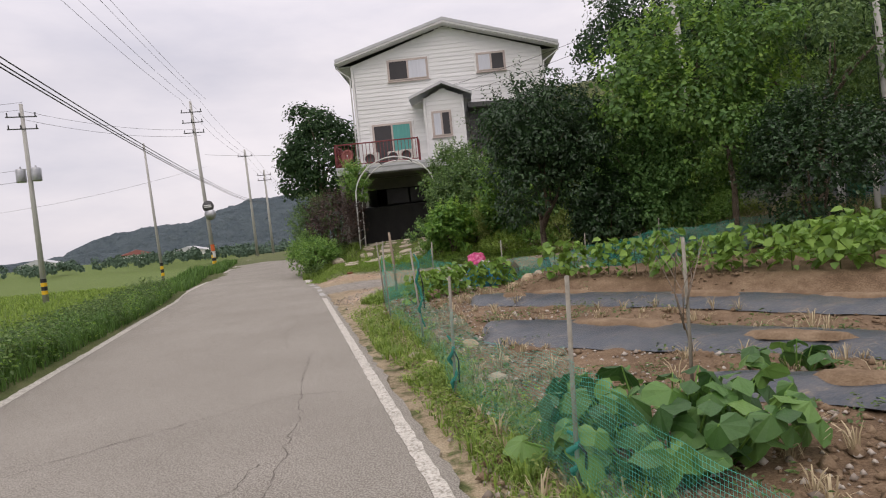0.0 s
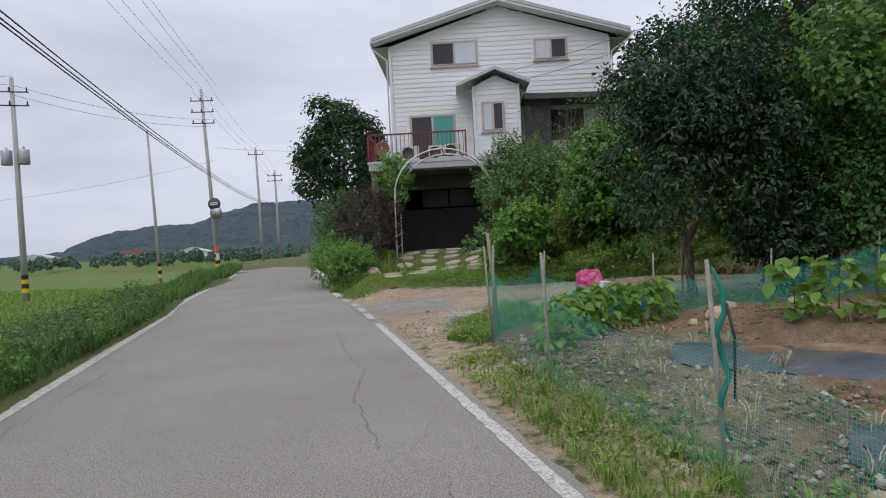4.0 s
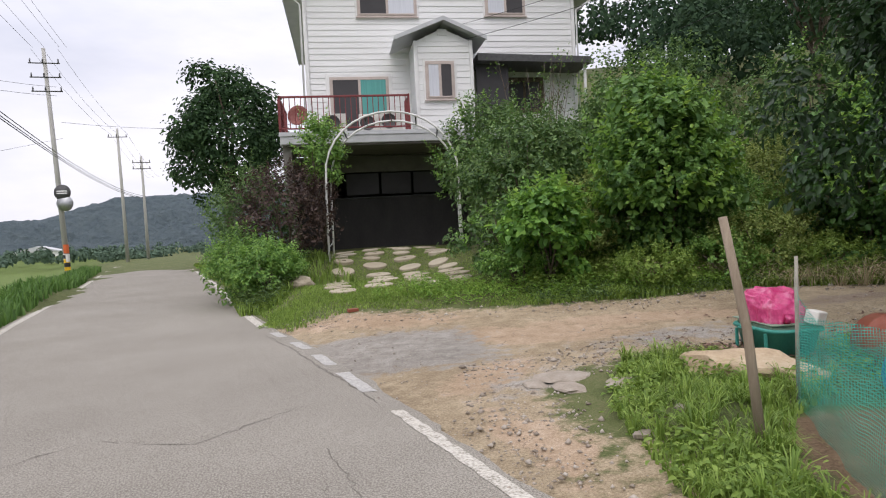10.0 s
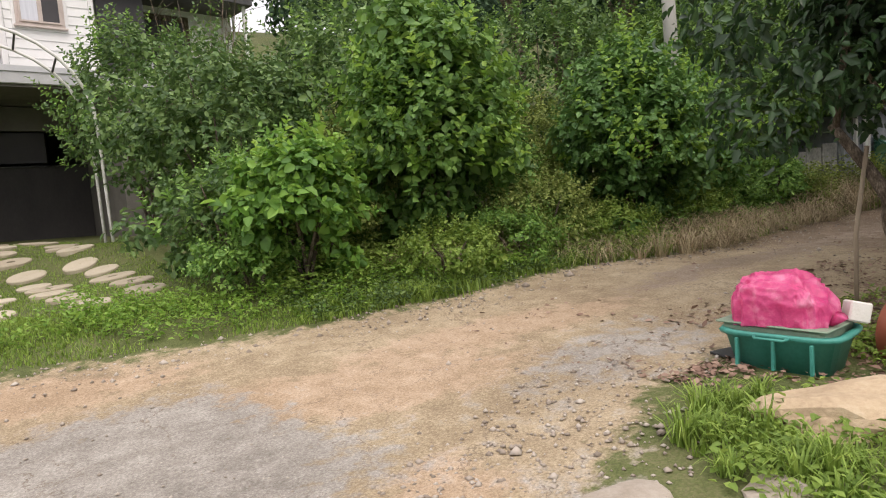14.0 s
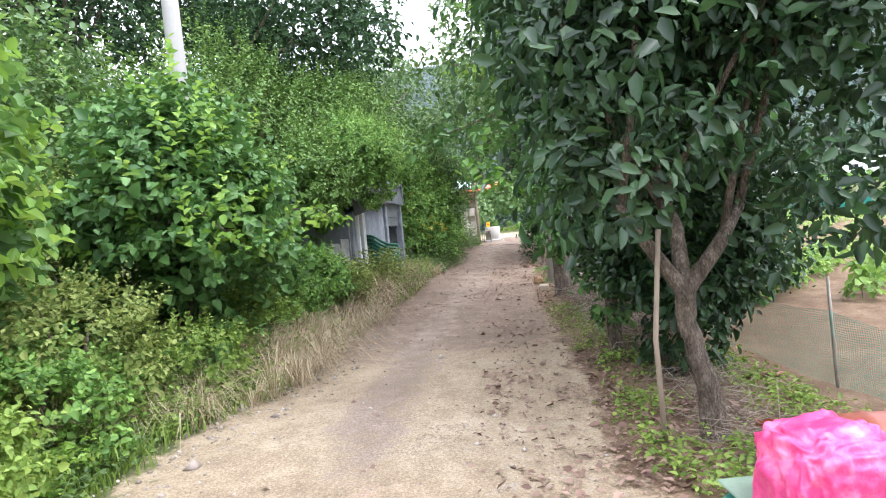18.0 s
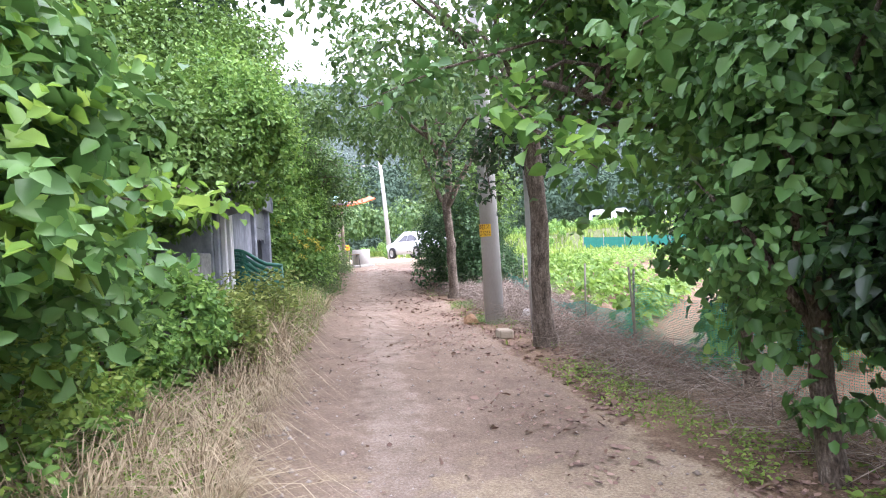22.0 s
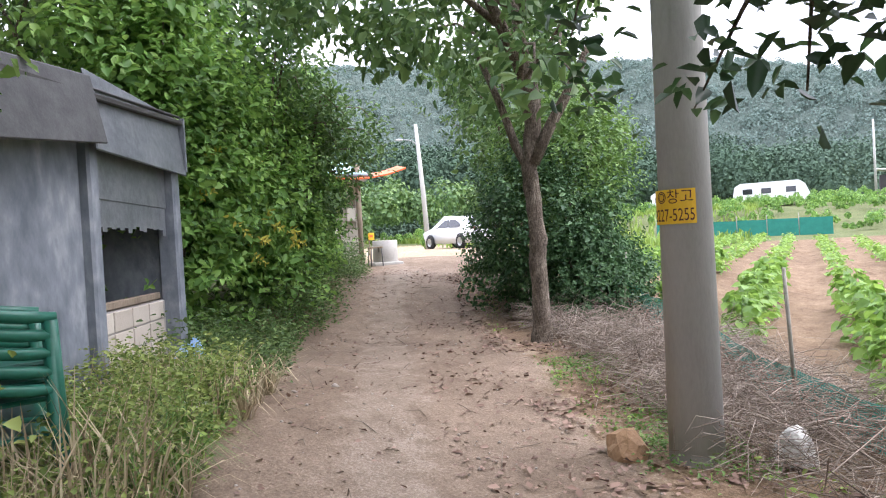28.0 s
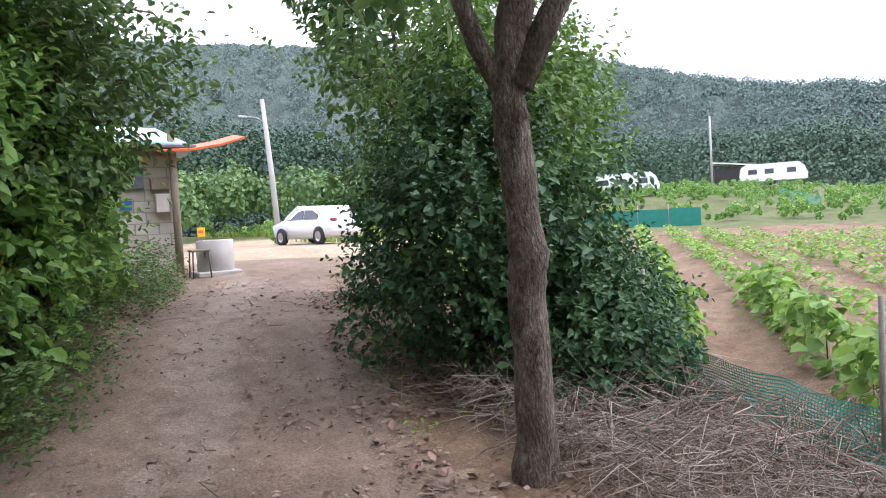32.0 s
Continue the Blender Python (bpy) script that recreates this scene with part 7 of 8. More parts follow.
# ---- fences of green net ----
def net_sheet(path, heights, seed, foot=0.0, sag=.08, mat=None):
    pts = []
    for (ax, ay), (bx, by), ha, hb in zip(path[:-1], path[1:], heights[:-1], heights[1:]):
        l = math.hypot(bx - ax, by - ay)
        k = max(3, int(l / .12))
        for i in range(k):
            t = i / k
            pts.append((ax + (bx - ax) * t, ay + (by - ay) * t, (ha + (hb - ha) * t) - sag * 4 * t * (1 - t)))
    pts.append((*path[-1], heights[-1]))
    pts = np.array(pts)
    d = np.gradient(pts[:, :2], axis=0)
    d = d / np.maximum(np.linalg.norm(d, axis=1, keepdims=True), 1e-6)
    dist = np.concatenate([[0], np.cumsum(np.linalg.norm(np.diff(pts[:, :2], axis=0), axis=1))])
    g = ground_arr(pts[:, 0], pts[:, 1])
    rows = 9
    v, uv = [], []
    for j in range(rows):
        f = j / (rows - 1)
        wob = np.array([.05 * noise.noise(Vector((s * 2.2, f * 2, seed))) + .09 * (1 - f) ** 2 * noise.noise(Vector((s * .9, 3, seed))) for s in dist])
        z = g + foot + f * pts[:, 2] + np.array([.03 * noise.noise(Vector((s * 3, f * 3, seed + 5))) for s in dist]) * (f > 0)
        v.append(np.column_stack([pts[:, 0] - d[:, 1] * wob, pts[:, 1] + d[:, 0] * wob, z]))
        uv.append(np.column_stack([dist, f * pts[:, 2] * 1.05]))
    n = len(pts)
    v, uv = np.concatenate(v), np.concatenate(uv)
    i = np.arange(rows * n).reshape(rows, n)
    q = np.stack([i[:-1, :-1], i[:-1, 1:], i[1:, 1:], i[1:, :-1]], axis=-1).reshape(-1, 4)
    me = quad_mesh("net", v, q, mat or M_NET, True)
    layer = me.uv_layers.new(name="UVMap")
    layer.data.foreach_set("uv", uv[q.ravel()].astype(np.float32).ravel())
    return me


def fence(path, heights, post_h, seed, label, mat, every=None, sag=.08, posts=None, net=None):
    x0, y0 = path[0]
    f = thing("garden_fence", (x0, y0, gz(x0, y0)), label, "fence")
    o = pose(-x0, -y0, -gz(x0, y0))
    part("net", net_sheet(path, heights, seed, sag=sag, mat=net), f, "green knotted net", o)
    r = random.Random(seed)
    for i, (x, y) in enumerate(posts or path):
        z = gz(x, y)
        h = post_h * r.uniform(.92, 1.08)
        a, b = r.uniform(-.07, .07), r.uniform(-.05, .05)
        part("fence_post", tube([(x, y, z - .1), (x + a * .5, y + b * .5, z + h * .5), (x + a, y + b, z + h)], [.015, .015, .014], mat, 8, "post"), f, "", o)
    return f


road_net = fence([(2.25, -2.0), (1.65, 1.4), (1.06, 4.21), (.31, 6.72), (-.15, 9.5), (-.88, 11.9), (-1.32, 14.8)], [.95, .95, .92, .95, .95, .95, 1.1], 1.3, 1, "sagging green net fence on metal posts along the road", M_RUSTPOST, sag=.2)
for (x, y), z0, h in (((.31, 6.72), .0, .62), ((-.15, 9.5), .25, 1.05), ((1.06, 4.21), .1, .3)):
    z = gz(x, y) - gz(2.25, -2.0)
    pts = [(x - 2.25 + .035 * math.cos(k * 1.9), y + 2.0 + .035 * math.sin(k * 1.9), z + z0 + h * k / 8) for k in range(9)]
    part("gathered_net", tube(pts, [.010, .016, .02, .015, .02, .022, .018, .016, .01], M_NETSCREEN, 7, "gathered_net"), road_net, "rolled-up end of green net tied to a post")
    part("tie_strap", tube([(x - 2.25 + .05, y + 1.96, z + z0 + h * .25), (x - 2.25 + .06, y + 1.95, z + z0 + h * .6), (x - 2.25 + .02, y + 1.95, z + z0 + h * .8)], .009, M_BLACK, 5, "strap"), road_net, "black strap")
fence([(-1.32, 14.85), (-.95, 15.7), (-.3, 16.95)], [1.08, .85, 1.05], 1.3, 2, "gathered end of the green net fence", M_RUSTPOST, sag=.14, net=M_NETLOOSE, posts=[(-1.31, 14.86), (-.3, 16.95)])
fence([(-0.28, 16.97), (1.462, 16.45), (3.6, 16.9), (5.5, 17.0), (7.5, 16.8), (9.5, 16.55)], [.75, .6, .7, .8, .85, .85], 1.1, 3, "green net fence between the field and the trees", M_RUSTPOST, net=M_NETLOW)
fence([(9.6, 16.5), (11.3, 16.1), (13.3, 15.65), (15.3, 15.0), (17.3, 14.5)], [.5, .42, .35, .45, .65], 1.05, 4, "low green net fence beside the brush", M_RUSTPOST, net=M_NETFALLEN)
fence([(43, -29), (39.5, -25.5), (36, -22)], [1.1, 1.05, 1.1], 1.4, 6, "green net strung across the far end of the field", M_RUSTPOST, net=M_NETLOOSE)
far_net = thing("shade_cloth_fence", (46, -7, gz(46, -7)), "dark green shade-cloth screen across the field", "fence")
for i in range(6):
    t0, t1 = i / 6, (i + 1) / 6
    a, b = (46 - 9 * t0, -7 - 5 * t0), (46 - 9 * t1, -7 - 5 * t1)
    za, zb = gz(*a) - gz(46, -7), gz(*b) - gz(46, -7)
    part("cloth", mesh_data("cloth", [(a[0] - 46, a[1] + 7, za), (b[0] - 46, b[1] + 7, zb), (b[0] - 46, b[1] + 7, zb + .98), (a[0] - 46, a[1] + 7, za + 1.02)], [(0, 1, 2, 3)], M_NETSCREEN), far_net)
    part("post", tube([(a[0] - 46, a[1] + 7, za - .1), (a[0] - 46, a[1] + 7, za + 1.3)], .025, M_RUSTPOST, 6, "post"), far_net)


# ---- the field: mulch, ridges, plants ----
ROW = Vector((.80, -.60, 0)).normalized()
NRM = Vector((-ROW.y, ROW.x, 0))


def row_point(n, s):
    return NRM * n + ROW * s


def mulch(n, s0, s1, width, seed):
    """A strip of black plastic laid over a low ridge, wrinkled, with ragged edges."""
    ns, nw = int((s1 - s0) / .12), 9
    v = []
    for i in range(ns):
        s = s0 + (s1 - s0) * i / (ns - 1)
        w = width * (1 + .22 * noise.noise(Vector((s * .8, seed, 0))) + .14 * noise.noise(Vector((s * 2.9, seed, 7)))) * min(1, .35 + 1.3 * min(i, ns - 1 - i) / 6)
        for j in range(nw):
            f = j / (nw - 1) - .5
            p = row_point(n + f * w + .06 * noise.noise(Vector((s * 2, seed, 4))), s)
            z = gz(p.x, p.y) + .035 + .11 * math.cos(f * math.pi) + .028 * noise.noise(Vector((s * 3, f * 7, seed)))
            if j in (0, nw - 1):
                z = gz(p.x, p.y) + .012
            v.append((p.x, p.y, z))
    i = np.arange(ns * nw).reshape(ns, nw)
    q = np.stack([i[:-1, :-1], i[1:, :-1], i[1:, 1:], i[:-1, 1:]], axis=-1).reshape(-1, 4)
    solo("plastic_mulch", quad_mesh("plastic_mulch", np.array(v), q, M_MULCH, True), "black plastic sheet stretched over a soil ridge", "plastic sheet", "plastic mulch strips")


def s_at(n, x):
    return (x - NRM.x * n) / ROW.x


for n, x0, ln, w in ((8.35, .80, 8.5, 1.35), (10.85, .70, 8.5, 1.2), (6.5, 2.55, 5.5, .75), (5.15, 3.2, 5, .9)):
    mulch(n, s_at(n, x0), s_at(n, x0) + ln, w, int(n * 10))


def soil_spill(n, s, lo, wi, seed):
    """A thin ragged sheet of soil lying on the plastic."""
    v, na, nr = [], 30, 6
    for i in range(nr):
        f = i / (nr - 1)
        for j in range(na):
            a = 6.283 * j / na
            k = f * (1 + .45 * noise.noise(Vector((math.cos(a) * 1.6, math.sin(a) * 1.6, seed))))
            p = row_point(n + wi * k * math.sin(a), s + lo * k * math.cos(a))
            v.append((p.x, p.y, gz(p.x, p.y) + (.195 - .035 * f ** 3) * (1 if f < 1 else .7) + .012 * noise.noise(Vector((p.x * 6, p.y * 6, seed)))))
    i = np.arange(nr * na).reshape(nr, na)
    k = np.roll(i, -1, axis=1)
    q = np.stack([i[:-1], i[1:], k[1:], k[:-1]], axis=-1).reshape(-1, 4)
    solo("soil_patch", quad_mesh("soil_patch", np.array(v), q, M_CLOD, True), "dry brown soil spilled over the plastic sheet", "soil", "soil patches on the plastic")


for n, x, lo, wi, seed in ((8.5, 2.5, .75, .2, 1), (8.1, 3.9, .5, .14, 2), (8.3, 5.4, .9, .24, 3), (8.45, 6.6, .7, .16, 4), (11.0, 2.2, .7, .16, 5), (10.8, 4.2, .6, .14, 6), (10.9, 5.9, .6, .14, 7), (6.5, 3.6, .6, .14, 8), (6.5, 5.0, .7, .15, 9), (10.7, 1.4, .3, .09, 10), (5.15, 4.6, .6, .13, 11)):
    soil_spill(n, s_at(n, x), lo, wi, seed)


tufts([(.6, 3), (3.5, 3), (5, 8), (3, 13), (.4, 15.5), (-.9, 14), (-.6, 11.6), (.1, 9.5)], 130, 16, .22, M_DRYGRASS, 236, "dry weeds in the field soil", patchy=.4)
weeds([(.6, 3), (3.5, 3), (5, 8), (3, 13), (.4, 15.5), (-.9, 14), (-.6, 11.6), (.1, 9.5)], 320, .05, .12, M_WEED, 237, "small weeds in the field soil", patchy=.45)
mp_ = thing("vine_post", (2.49, 6.33, gz(2.49, 6.33)), "thin field post with a dry vine on it", "post")
part("shaft", tube([(0, 0, -.1), (.02, 0, .7), (.03, .01, 1.35)], .017, M_RUSTPOST, 8, "post"), mp_)
for k in range(7):
    a = k * 1.1
    part("dry_vine", tube([(.03 * math.cos(a), .03 * math.sin(a), .3 + .1 * k), (.09 * math.cos(a + 1), .09 * math.sin(a + 1), .75 + .05 * k), (.22 * math.cos(a + 2), .22 * math.sin(a + 2), 1.15 + .04 * k), (.35 * math.cos(a + 2.3), .35 * math.sin(a + 2.3), 1.02)], [.006, .005, .004, .002], M_TWIG, 5, "vine"), mp_)


def bean_meshes(seed, leaves, h, r, size, mat):
    g = np.random.default_rng(seed)
    f = g.uniform(.12, 1, leaves)
    a = g.uniform(0, 6.28, leaves)
    rad = r * (1.05 - .55 * f) * g.uniform(.35, 1.0, leaves)
    pos = np.column_stack([np.cos(a) * rad, np.sin(a) * rad, f * h])
    way = np.column_stack([np.cos(a), np.sin(a), g.normal(-.35, .25, leaves)]) + g.normal(0, .3, (leaves, 3))
    nrm = np.column_stack([np.cos(a) * .5, np.sin(a) * .5, np.full(leaves, .9)])
    fol = leaf_mesh("foliage", pos, way, size * g.uniform(.55, 1.15, leaves), mat, .92, .12, g, .18, nrm)
    stem = tube([(0, 0, -.02), (.02, .01, h * .5), (0, .02, h * .92)], [.008, .006, .003], M_WEED, 5, "stem")
    return fol, stem


BEANS = [bean_meshes(400 + k, 64, .64, .34, .17, M_BEAN) for k in range(4)]


def bean(x, y, k, sc, label="leafy green bean plant in the field row", group="bean plants", dz=0.0):
    p = thing("bean_plant", (x, y, gz(x, y) + dz), label, "plant", group)
    fol, stem = BEANS[k % 4]
    part("foliage", fol, p)
    part("stem", stem, p)
    p.matrix_world = pose(x, y, gz(x, y) + dz, 0, 0, k * 77) @ Matrix.Diagonal((sc * .95, sc * .95, sc * 1.05, 1))
    return p


rb = random.Random(9)
ROW2 = Vector((.682, -.731, 0)).normalized()
NRM2 = Vector((-ROW2.y, ROW2.x, 0))


def row_start(n):
    """Where a row of the second field begins, along its verge."""
    if n > 17.5:
        t = (n - 20.4) / -.80
        return Vector((15.23 - 1.59 * t, 14.34 + .53 * t, 0))
    x = 7.5 - .3 * (17.5 - n)
    return Vector((x + .7, (n - NRM2.x * x) / NRM2.y, 0))


for row in range(9):
    n = 22.9 - row * 1.25
    for i in range(14):
        q = row_start(n) + NRM2 * rb.uniform(-.06, .06) + ROW2 * (i * .48 + rb.uniform(-.08, .08))
        bean(q.x, q.y, row * 12 + i, rb.uniform(.72, .98), dz=.04)
for n in (12.35, 13.0):
    for i in range(15):
        q = row_point(n + rb.uniform(-.15, .15), s_at(n, 2.35 if n < 12.6 else 4.4) + i * .62 + rb.uniform(-.12, .12))
        bean(q.x, q.y, i + int(n), rb.uniform(.95, 1.3) * (.85 if i < 3 else 1), dz=.02)
for i, (x, y) in enumerate(((-.55, 13.75), (-.45, 14.2), (-.2, 14.6), (.0, 14.95), (.25, 15.2), (.5, 15.5), (.8, 15.7), (1.1, 15.9), (1.45, 16.1))):
    bean(x, y, i, rb.uniform(.85, 1.15), "leafy green bean plant near the net fence")


def far_rows():
    r = np.random.default_rng(17)
    pos, way = [], []
    for row in range(13):
        n = 24.15 - row * 1.25
        m = 800
        s = (6.9 if row else 0) + r.uniform(0, 21, m)
        p = np.array([list(row_start(n) + NRM2 * k + ROW2 * t) for k, t in zip(r.normal(0, .11, m), s)])
        p[:, 2] = ground_arr(p[:, 0], p[:, 1]) + r.uniform(.08, .46, m)
        pos.append(p)
        way.append(np.column_stack([r.normal(0, 1, m), r.normal(0, 1, m), r.normal(-.2, .3, m)]))
    pos, way = np.concatenate(pos), np.concatenate(way)
    solo("bean_rows", leaf_mesh("bean_rows", pos, way, .135 * r.uniform(.6, 1.2, len(pos)), M_BEAN, .8, .1, r), "long rows of bean plants across the field", "crop rows", kind="stuff")


far_rows()


def squash(x, y, spread, n, seed, tall=1.0):
    g = np.random.default_rng(seed)
    z0 = gz(x, y)
    p = thing("squash_plant", (x, y, z0), "sprawling squash plant with broad leaves behind the net", "plant")
    for k in range(n):
        a, r = g.uniform(0, 6.28), spread * math.sqrt(g.uniform(.03, 1))
        h = tall * g.uniform(.2, .62) * (1.1 - .4 * r / spread)
        px, py = r * math.cos(a) * 1.1, r * math.sin(a) * .8
        size = g.uniform(.075, .155)
        m = 14
        vs = [(0, 0, 0)]
        for i in range(m + 1):
            t = -2.75 + 5.5 * i / m
            rr = size * (1 - .13 * math.cos(t * 2.5)) * (.72 if abs(t) > 2.4 else 1)
            vs.append((rr * math.cos(t) * .9, rr * math.sin(t), -.3 * rr * abs(math.sin(t * 1.5)) - .45 * rr * rr / size + .05 * rr * math.sin(t * 7)))
        fs = [(0, i, i + 1) for i in range(1, m + 1)]
        part("leaf", mesh_data("leaf", vs, fs, M_SQUASH), p, "", pose(px, py, h, g.uniform(-48, 48), g.uniform(-15, 60), math.degrees(a) + g.uniform(-40, 40)))
        part("stalk", tube([(px * .55, py * .55, -.02), (px * .8, py * .8, h * .6), (px, py, h)], [.009, .008, .006], M_VINE, 5, "stalk"), p)


squash(1.75, 4.75, .9, 135, 1)
squash(3.4, 6.3, .38, 14, 2, .55)
squash(4.6, 5.6, .38, 14, 3, .55)


# ---- things at the field corner ----
def tub():
    z0 = gz(.95, 18.9) - .01
    t = thing("plastic_tub", (.95, 18.9, z0), "large faded green plastic tub standing on the ground", "tub", rz=0)
    v, f, n = [], [], 28
    loops = [(.25, .34, 0), (.31, .40, .25), (.335, .435, .262), (.345, .45, .285), (.335, .435, .305), (.30, .39, .30), (.24, .32, .04)]
    for a, b, z in loops:
        for i in range(n):
            th = 2 * math.pi * i / n
            c, s = math.cos(th), math.sin(th)
            k = (abs(c) ** 5 + abs(s) ** 5) ** (-1 / 5)
            v.append((a * c * k, b * s * k, z))
    for j in range(len(loops) - 1):
        for i in range(n):
            f.append((j * n + i, j * n + (i + 1) % n, (j + 1) * n + (i + 1) % n, (j + 1) * n + i))
    f.append(tuple(range(n))[::-1])
    f.append(tuple((len(loops) - 1) * n + i for i in range(n)))
    part("tub_body", mesh_data("tub", v, f, M_TUB, True), t)
    for y in (-.26, 0, .26):
        part("rib", box(-.345, y - .012, .03, -.31, y + .012, .25, M_TUB, .004), t)
    part("handle", tube([(-.36, -.12, .285), (-.41, -.1, .28), (-.41, .1, .28), (-.36, .12, .285)], .012, M_TUB, 6, "handle"), t)
    tray = thing("plastic_tray", (.96, 18.92, z0 + .25), "olive green plastic tray lying in the tub", "tray", rz=-5)
    part("tray_body", box(-.27, -.37, .0, .27, .37, .09, M_TUBIN, .02), tray)
    part("tray_lip", box(-.30, -.41, .09, .30, .41, .105, M_TUBIN, .006), tray)
    bag = bmesh.new()
    bmesh.ops.create_icosphere(bag, subdivisions=6, radius=1)
    for q in bag.verts:
        c = q.co.copy()
        bx = Vector([math.copysign(abs(k) ** .62, k) for k in c])
        n1 = noise.noise(c * 1.5 + Vector((3, 1, 0)))
        fold1 = .5 - abs(noise.noise(Vector((c.x * 2.2, c.y * 2.6, c.z * 1.6)) + Vector((5, 0, 2)))) * 2
        fold2 = .5 - abs(noise.noise(Vector((c.x * 6, c.y * 6.5, c.z * 3.4)))) * 2
        k = 1 + .12 * n1 + .11 * fold1 + .055 * fold2
        up = max(c.z, 0)
        tall = .285 + .07 * noise.noise(Vector((c.y * 3.2, c.x * 2, 1))) - .13 * max(0, -.25 - c.y) * up
        q.co = Vector((bx.x * .25 * k, bx.y * .325 * k * (1 - .22 * up * (c.y < 0)), max(bx.z, -.3) * tall * k))
    bt = thing("plastic_bag", (.90, 18.92, z0 + .335), "bulging crumpled bright pink plastic bag on the tub", "plastic bag")
    part("bag_body", bmesh_data("bag_body", bag, M_PINK, True), bt, "", pose(0, 0, .09))
    part("tied_neck", tube([(-.06, -.34, .06), (-.08, -.39, .06), (-.09, -.42, .11)], [.05, .02, .045], M_PINK, 8, "neck"), bt)
    solo("foam_block", box(-.11, -.07, 0, .11, .07, .15, M_FOAM, .012), "dirty white foam block on the tub tray", "foam block", m=pose(1.1, 18.5, z0 + .345, 12, 8, 30))
    solo("scrap_board", box(-.3, -.15, 0, .3, .15, .02, M_BLACK, .004), "dark board lying beside the tub", "board", m=pose(1.1, 19.25, gz(1.1, 19.25) + .01, 0, 0, -20))


tub()


def barrel(x, y, rz, mat, label, r=.3, ln=.85, open_end=True):
    b = thing("barrel", (x, y, gz(x, y) - .1), label, "barrel", "plastic barrels by the fence")
    prof = [(r * .9, 0), (r, .05), (r * 1.02, ln * .3), (r * 1.05, ln * .33), (r * 1.02, ln * .36), (r * 1.02, ln * .64), (r * 1.05, ln * .67), (r * 1.02, ln * .7), (r, ln - .05), (r * 1.03, ln), (r * .93, ln), (r * .92, ln - .06), (r * .92, .06), (.001, .05)]
    part("shell", lathe(prof, mat, 28, "shell"), b, "", pose(0, 0, r * 1.03, 90, 0, rz) @ pose(0, 0, -ln / 2))
    part("base", lathe([(.001, 0), (r * .9, 0)], mat, 28, "base"), b, "", pose(0, 0, r * 1.03, 90, 0, rz) @ pose(0, 0, -ln / 2 + .002))
    return b


barrel(1.05, 17.02, -53, M_BLUE, "blue plastic barrel lying on its side, open end to the road", .31, .75)
barrel(1.66, 17.98, -14, M_BROWN, "red-brown plastic barrel lying on its side", .30, .87)
solo("wooden_stake", tube([(-1.18, 16.14, gz(-1.18, 16.14) - .1), (-1.2, 16.24, .45), (-1.26, 16.38, 1.22)], [.034, .033, .03], M_STAKE, 9, "wooden_stake"), "rough leaning wooden stake at the field corner", "stake")
solo("support_stake", tube([(2.777, 18.92, gz(2.777, 18.92) - .1), (2.791, 18.92, .5), (2.80, 18.82, 1.32)], [.021, .021, .02], M_STAKE, 8, "support_stake"), "straight wooden stake tied beside the persimmon trunk", "stake")
solo("boulder", rock((.66, .36, .17), M_BOULDER, 7, "boulder", 3), "flat tan boulder at the field corner", "rock", m=pose(.02, 18.12, gz(.02, 18.12) + .02, 0, 0, -52))
for i, (x, y, s) in enumerate(((-1.66, 18.75, .34), (-1.22, 18.15, .27), (-1.75, 18.3, .22), (-1.45, 17.6, .12), (-1.73, 16.74, .1), (-1.15, 17.2, .1), (-2.0, 18.6, .15))):
    solo("concrete_chunk", rock((s, s * .7, .045), M_SLABBIT, 20 + i, "concrete_chunk", 2), "broken pale concrete slab in the dirt", "concrete piece", "broken concrete pieces", m=pose(x, y, gz(x, y) + .01, 0, 0, i * 50))
for i, (x, y, s) in enumerate(((.0, 8.1, .12), (-.25, 8.8, .1), (.5, 9.0, .13), (.75, 7.2, .11), (1.9, 14.9, .17), (2.2, 15.2, .12), (1.6, 15.0, .1), (3.3, 15.4, .14), (.9, 8.0, .08), (-.9, 14.6, .08))):
    solo("field_stone", rock((s, s * .75, s * .7), M_STONE if i % 2 else M_BOULDER, 40 + i, "field_stone", 2), "pale stone lying at the field edge", "stone", "field stones", m=pose(x, y, gz(x, y) + s * .15, 0, 0, i * 70))
solo("red_brick", box(-.1, -.05, 0, .1, .05, .06, M_BROWN, .006), "red brick lying in the yard", "brick", m=pose(-3.75, 24.35, gz(-3.75, 24.35), 4, 0, 20))
solo("red_plastic", box(-0.14, -.1, 0, .14, .1, .03, M_DISH, .01), "scrap of red plastic under the tree", "plastic scrap", m=pose(4.1, 17.25, gz(4.1, 17.25) + .02, 8, 5, 30))
solo("paving_block", box(-0.17, -.1, 0, .17, .1, .13, M_STONE, .02), "worn concrete block beside the lane", "block", m=pose(10.98, 17.68, gz(10.98, 17.68), 3, 2, -15))
solo("orange_rock", rock((0.16, .13, .12), M_RUSTROCK, 61, "rock", 2), "tan rock at the foot of the pole", "rock", m=pose(13.15, 17.25, gz(13.15, 17.25) + .03))
solo("white_sack", rock((0.13, .11, .15), M_FOAM, 62, "white_sack", 3), "crumpled dirty white sack in the brush", "sack", m=pose(12.55, 16.45, gz(12.55, 16.45) + .06))


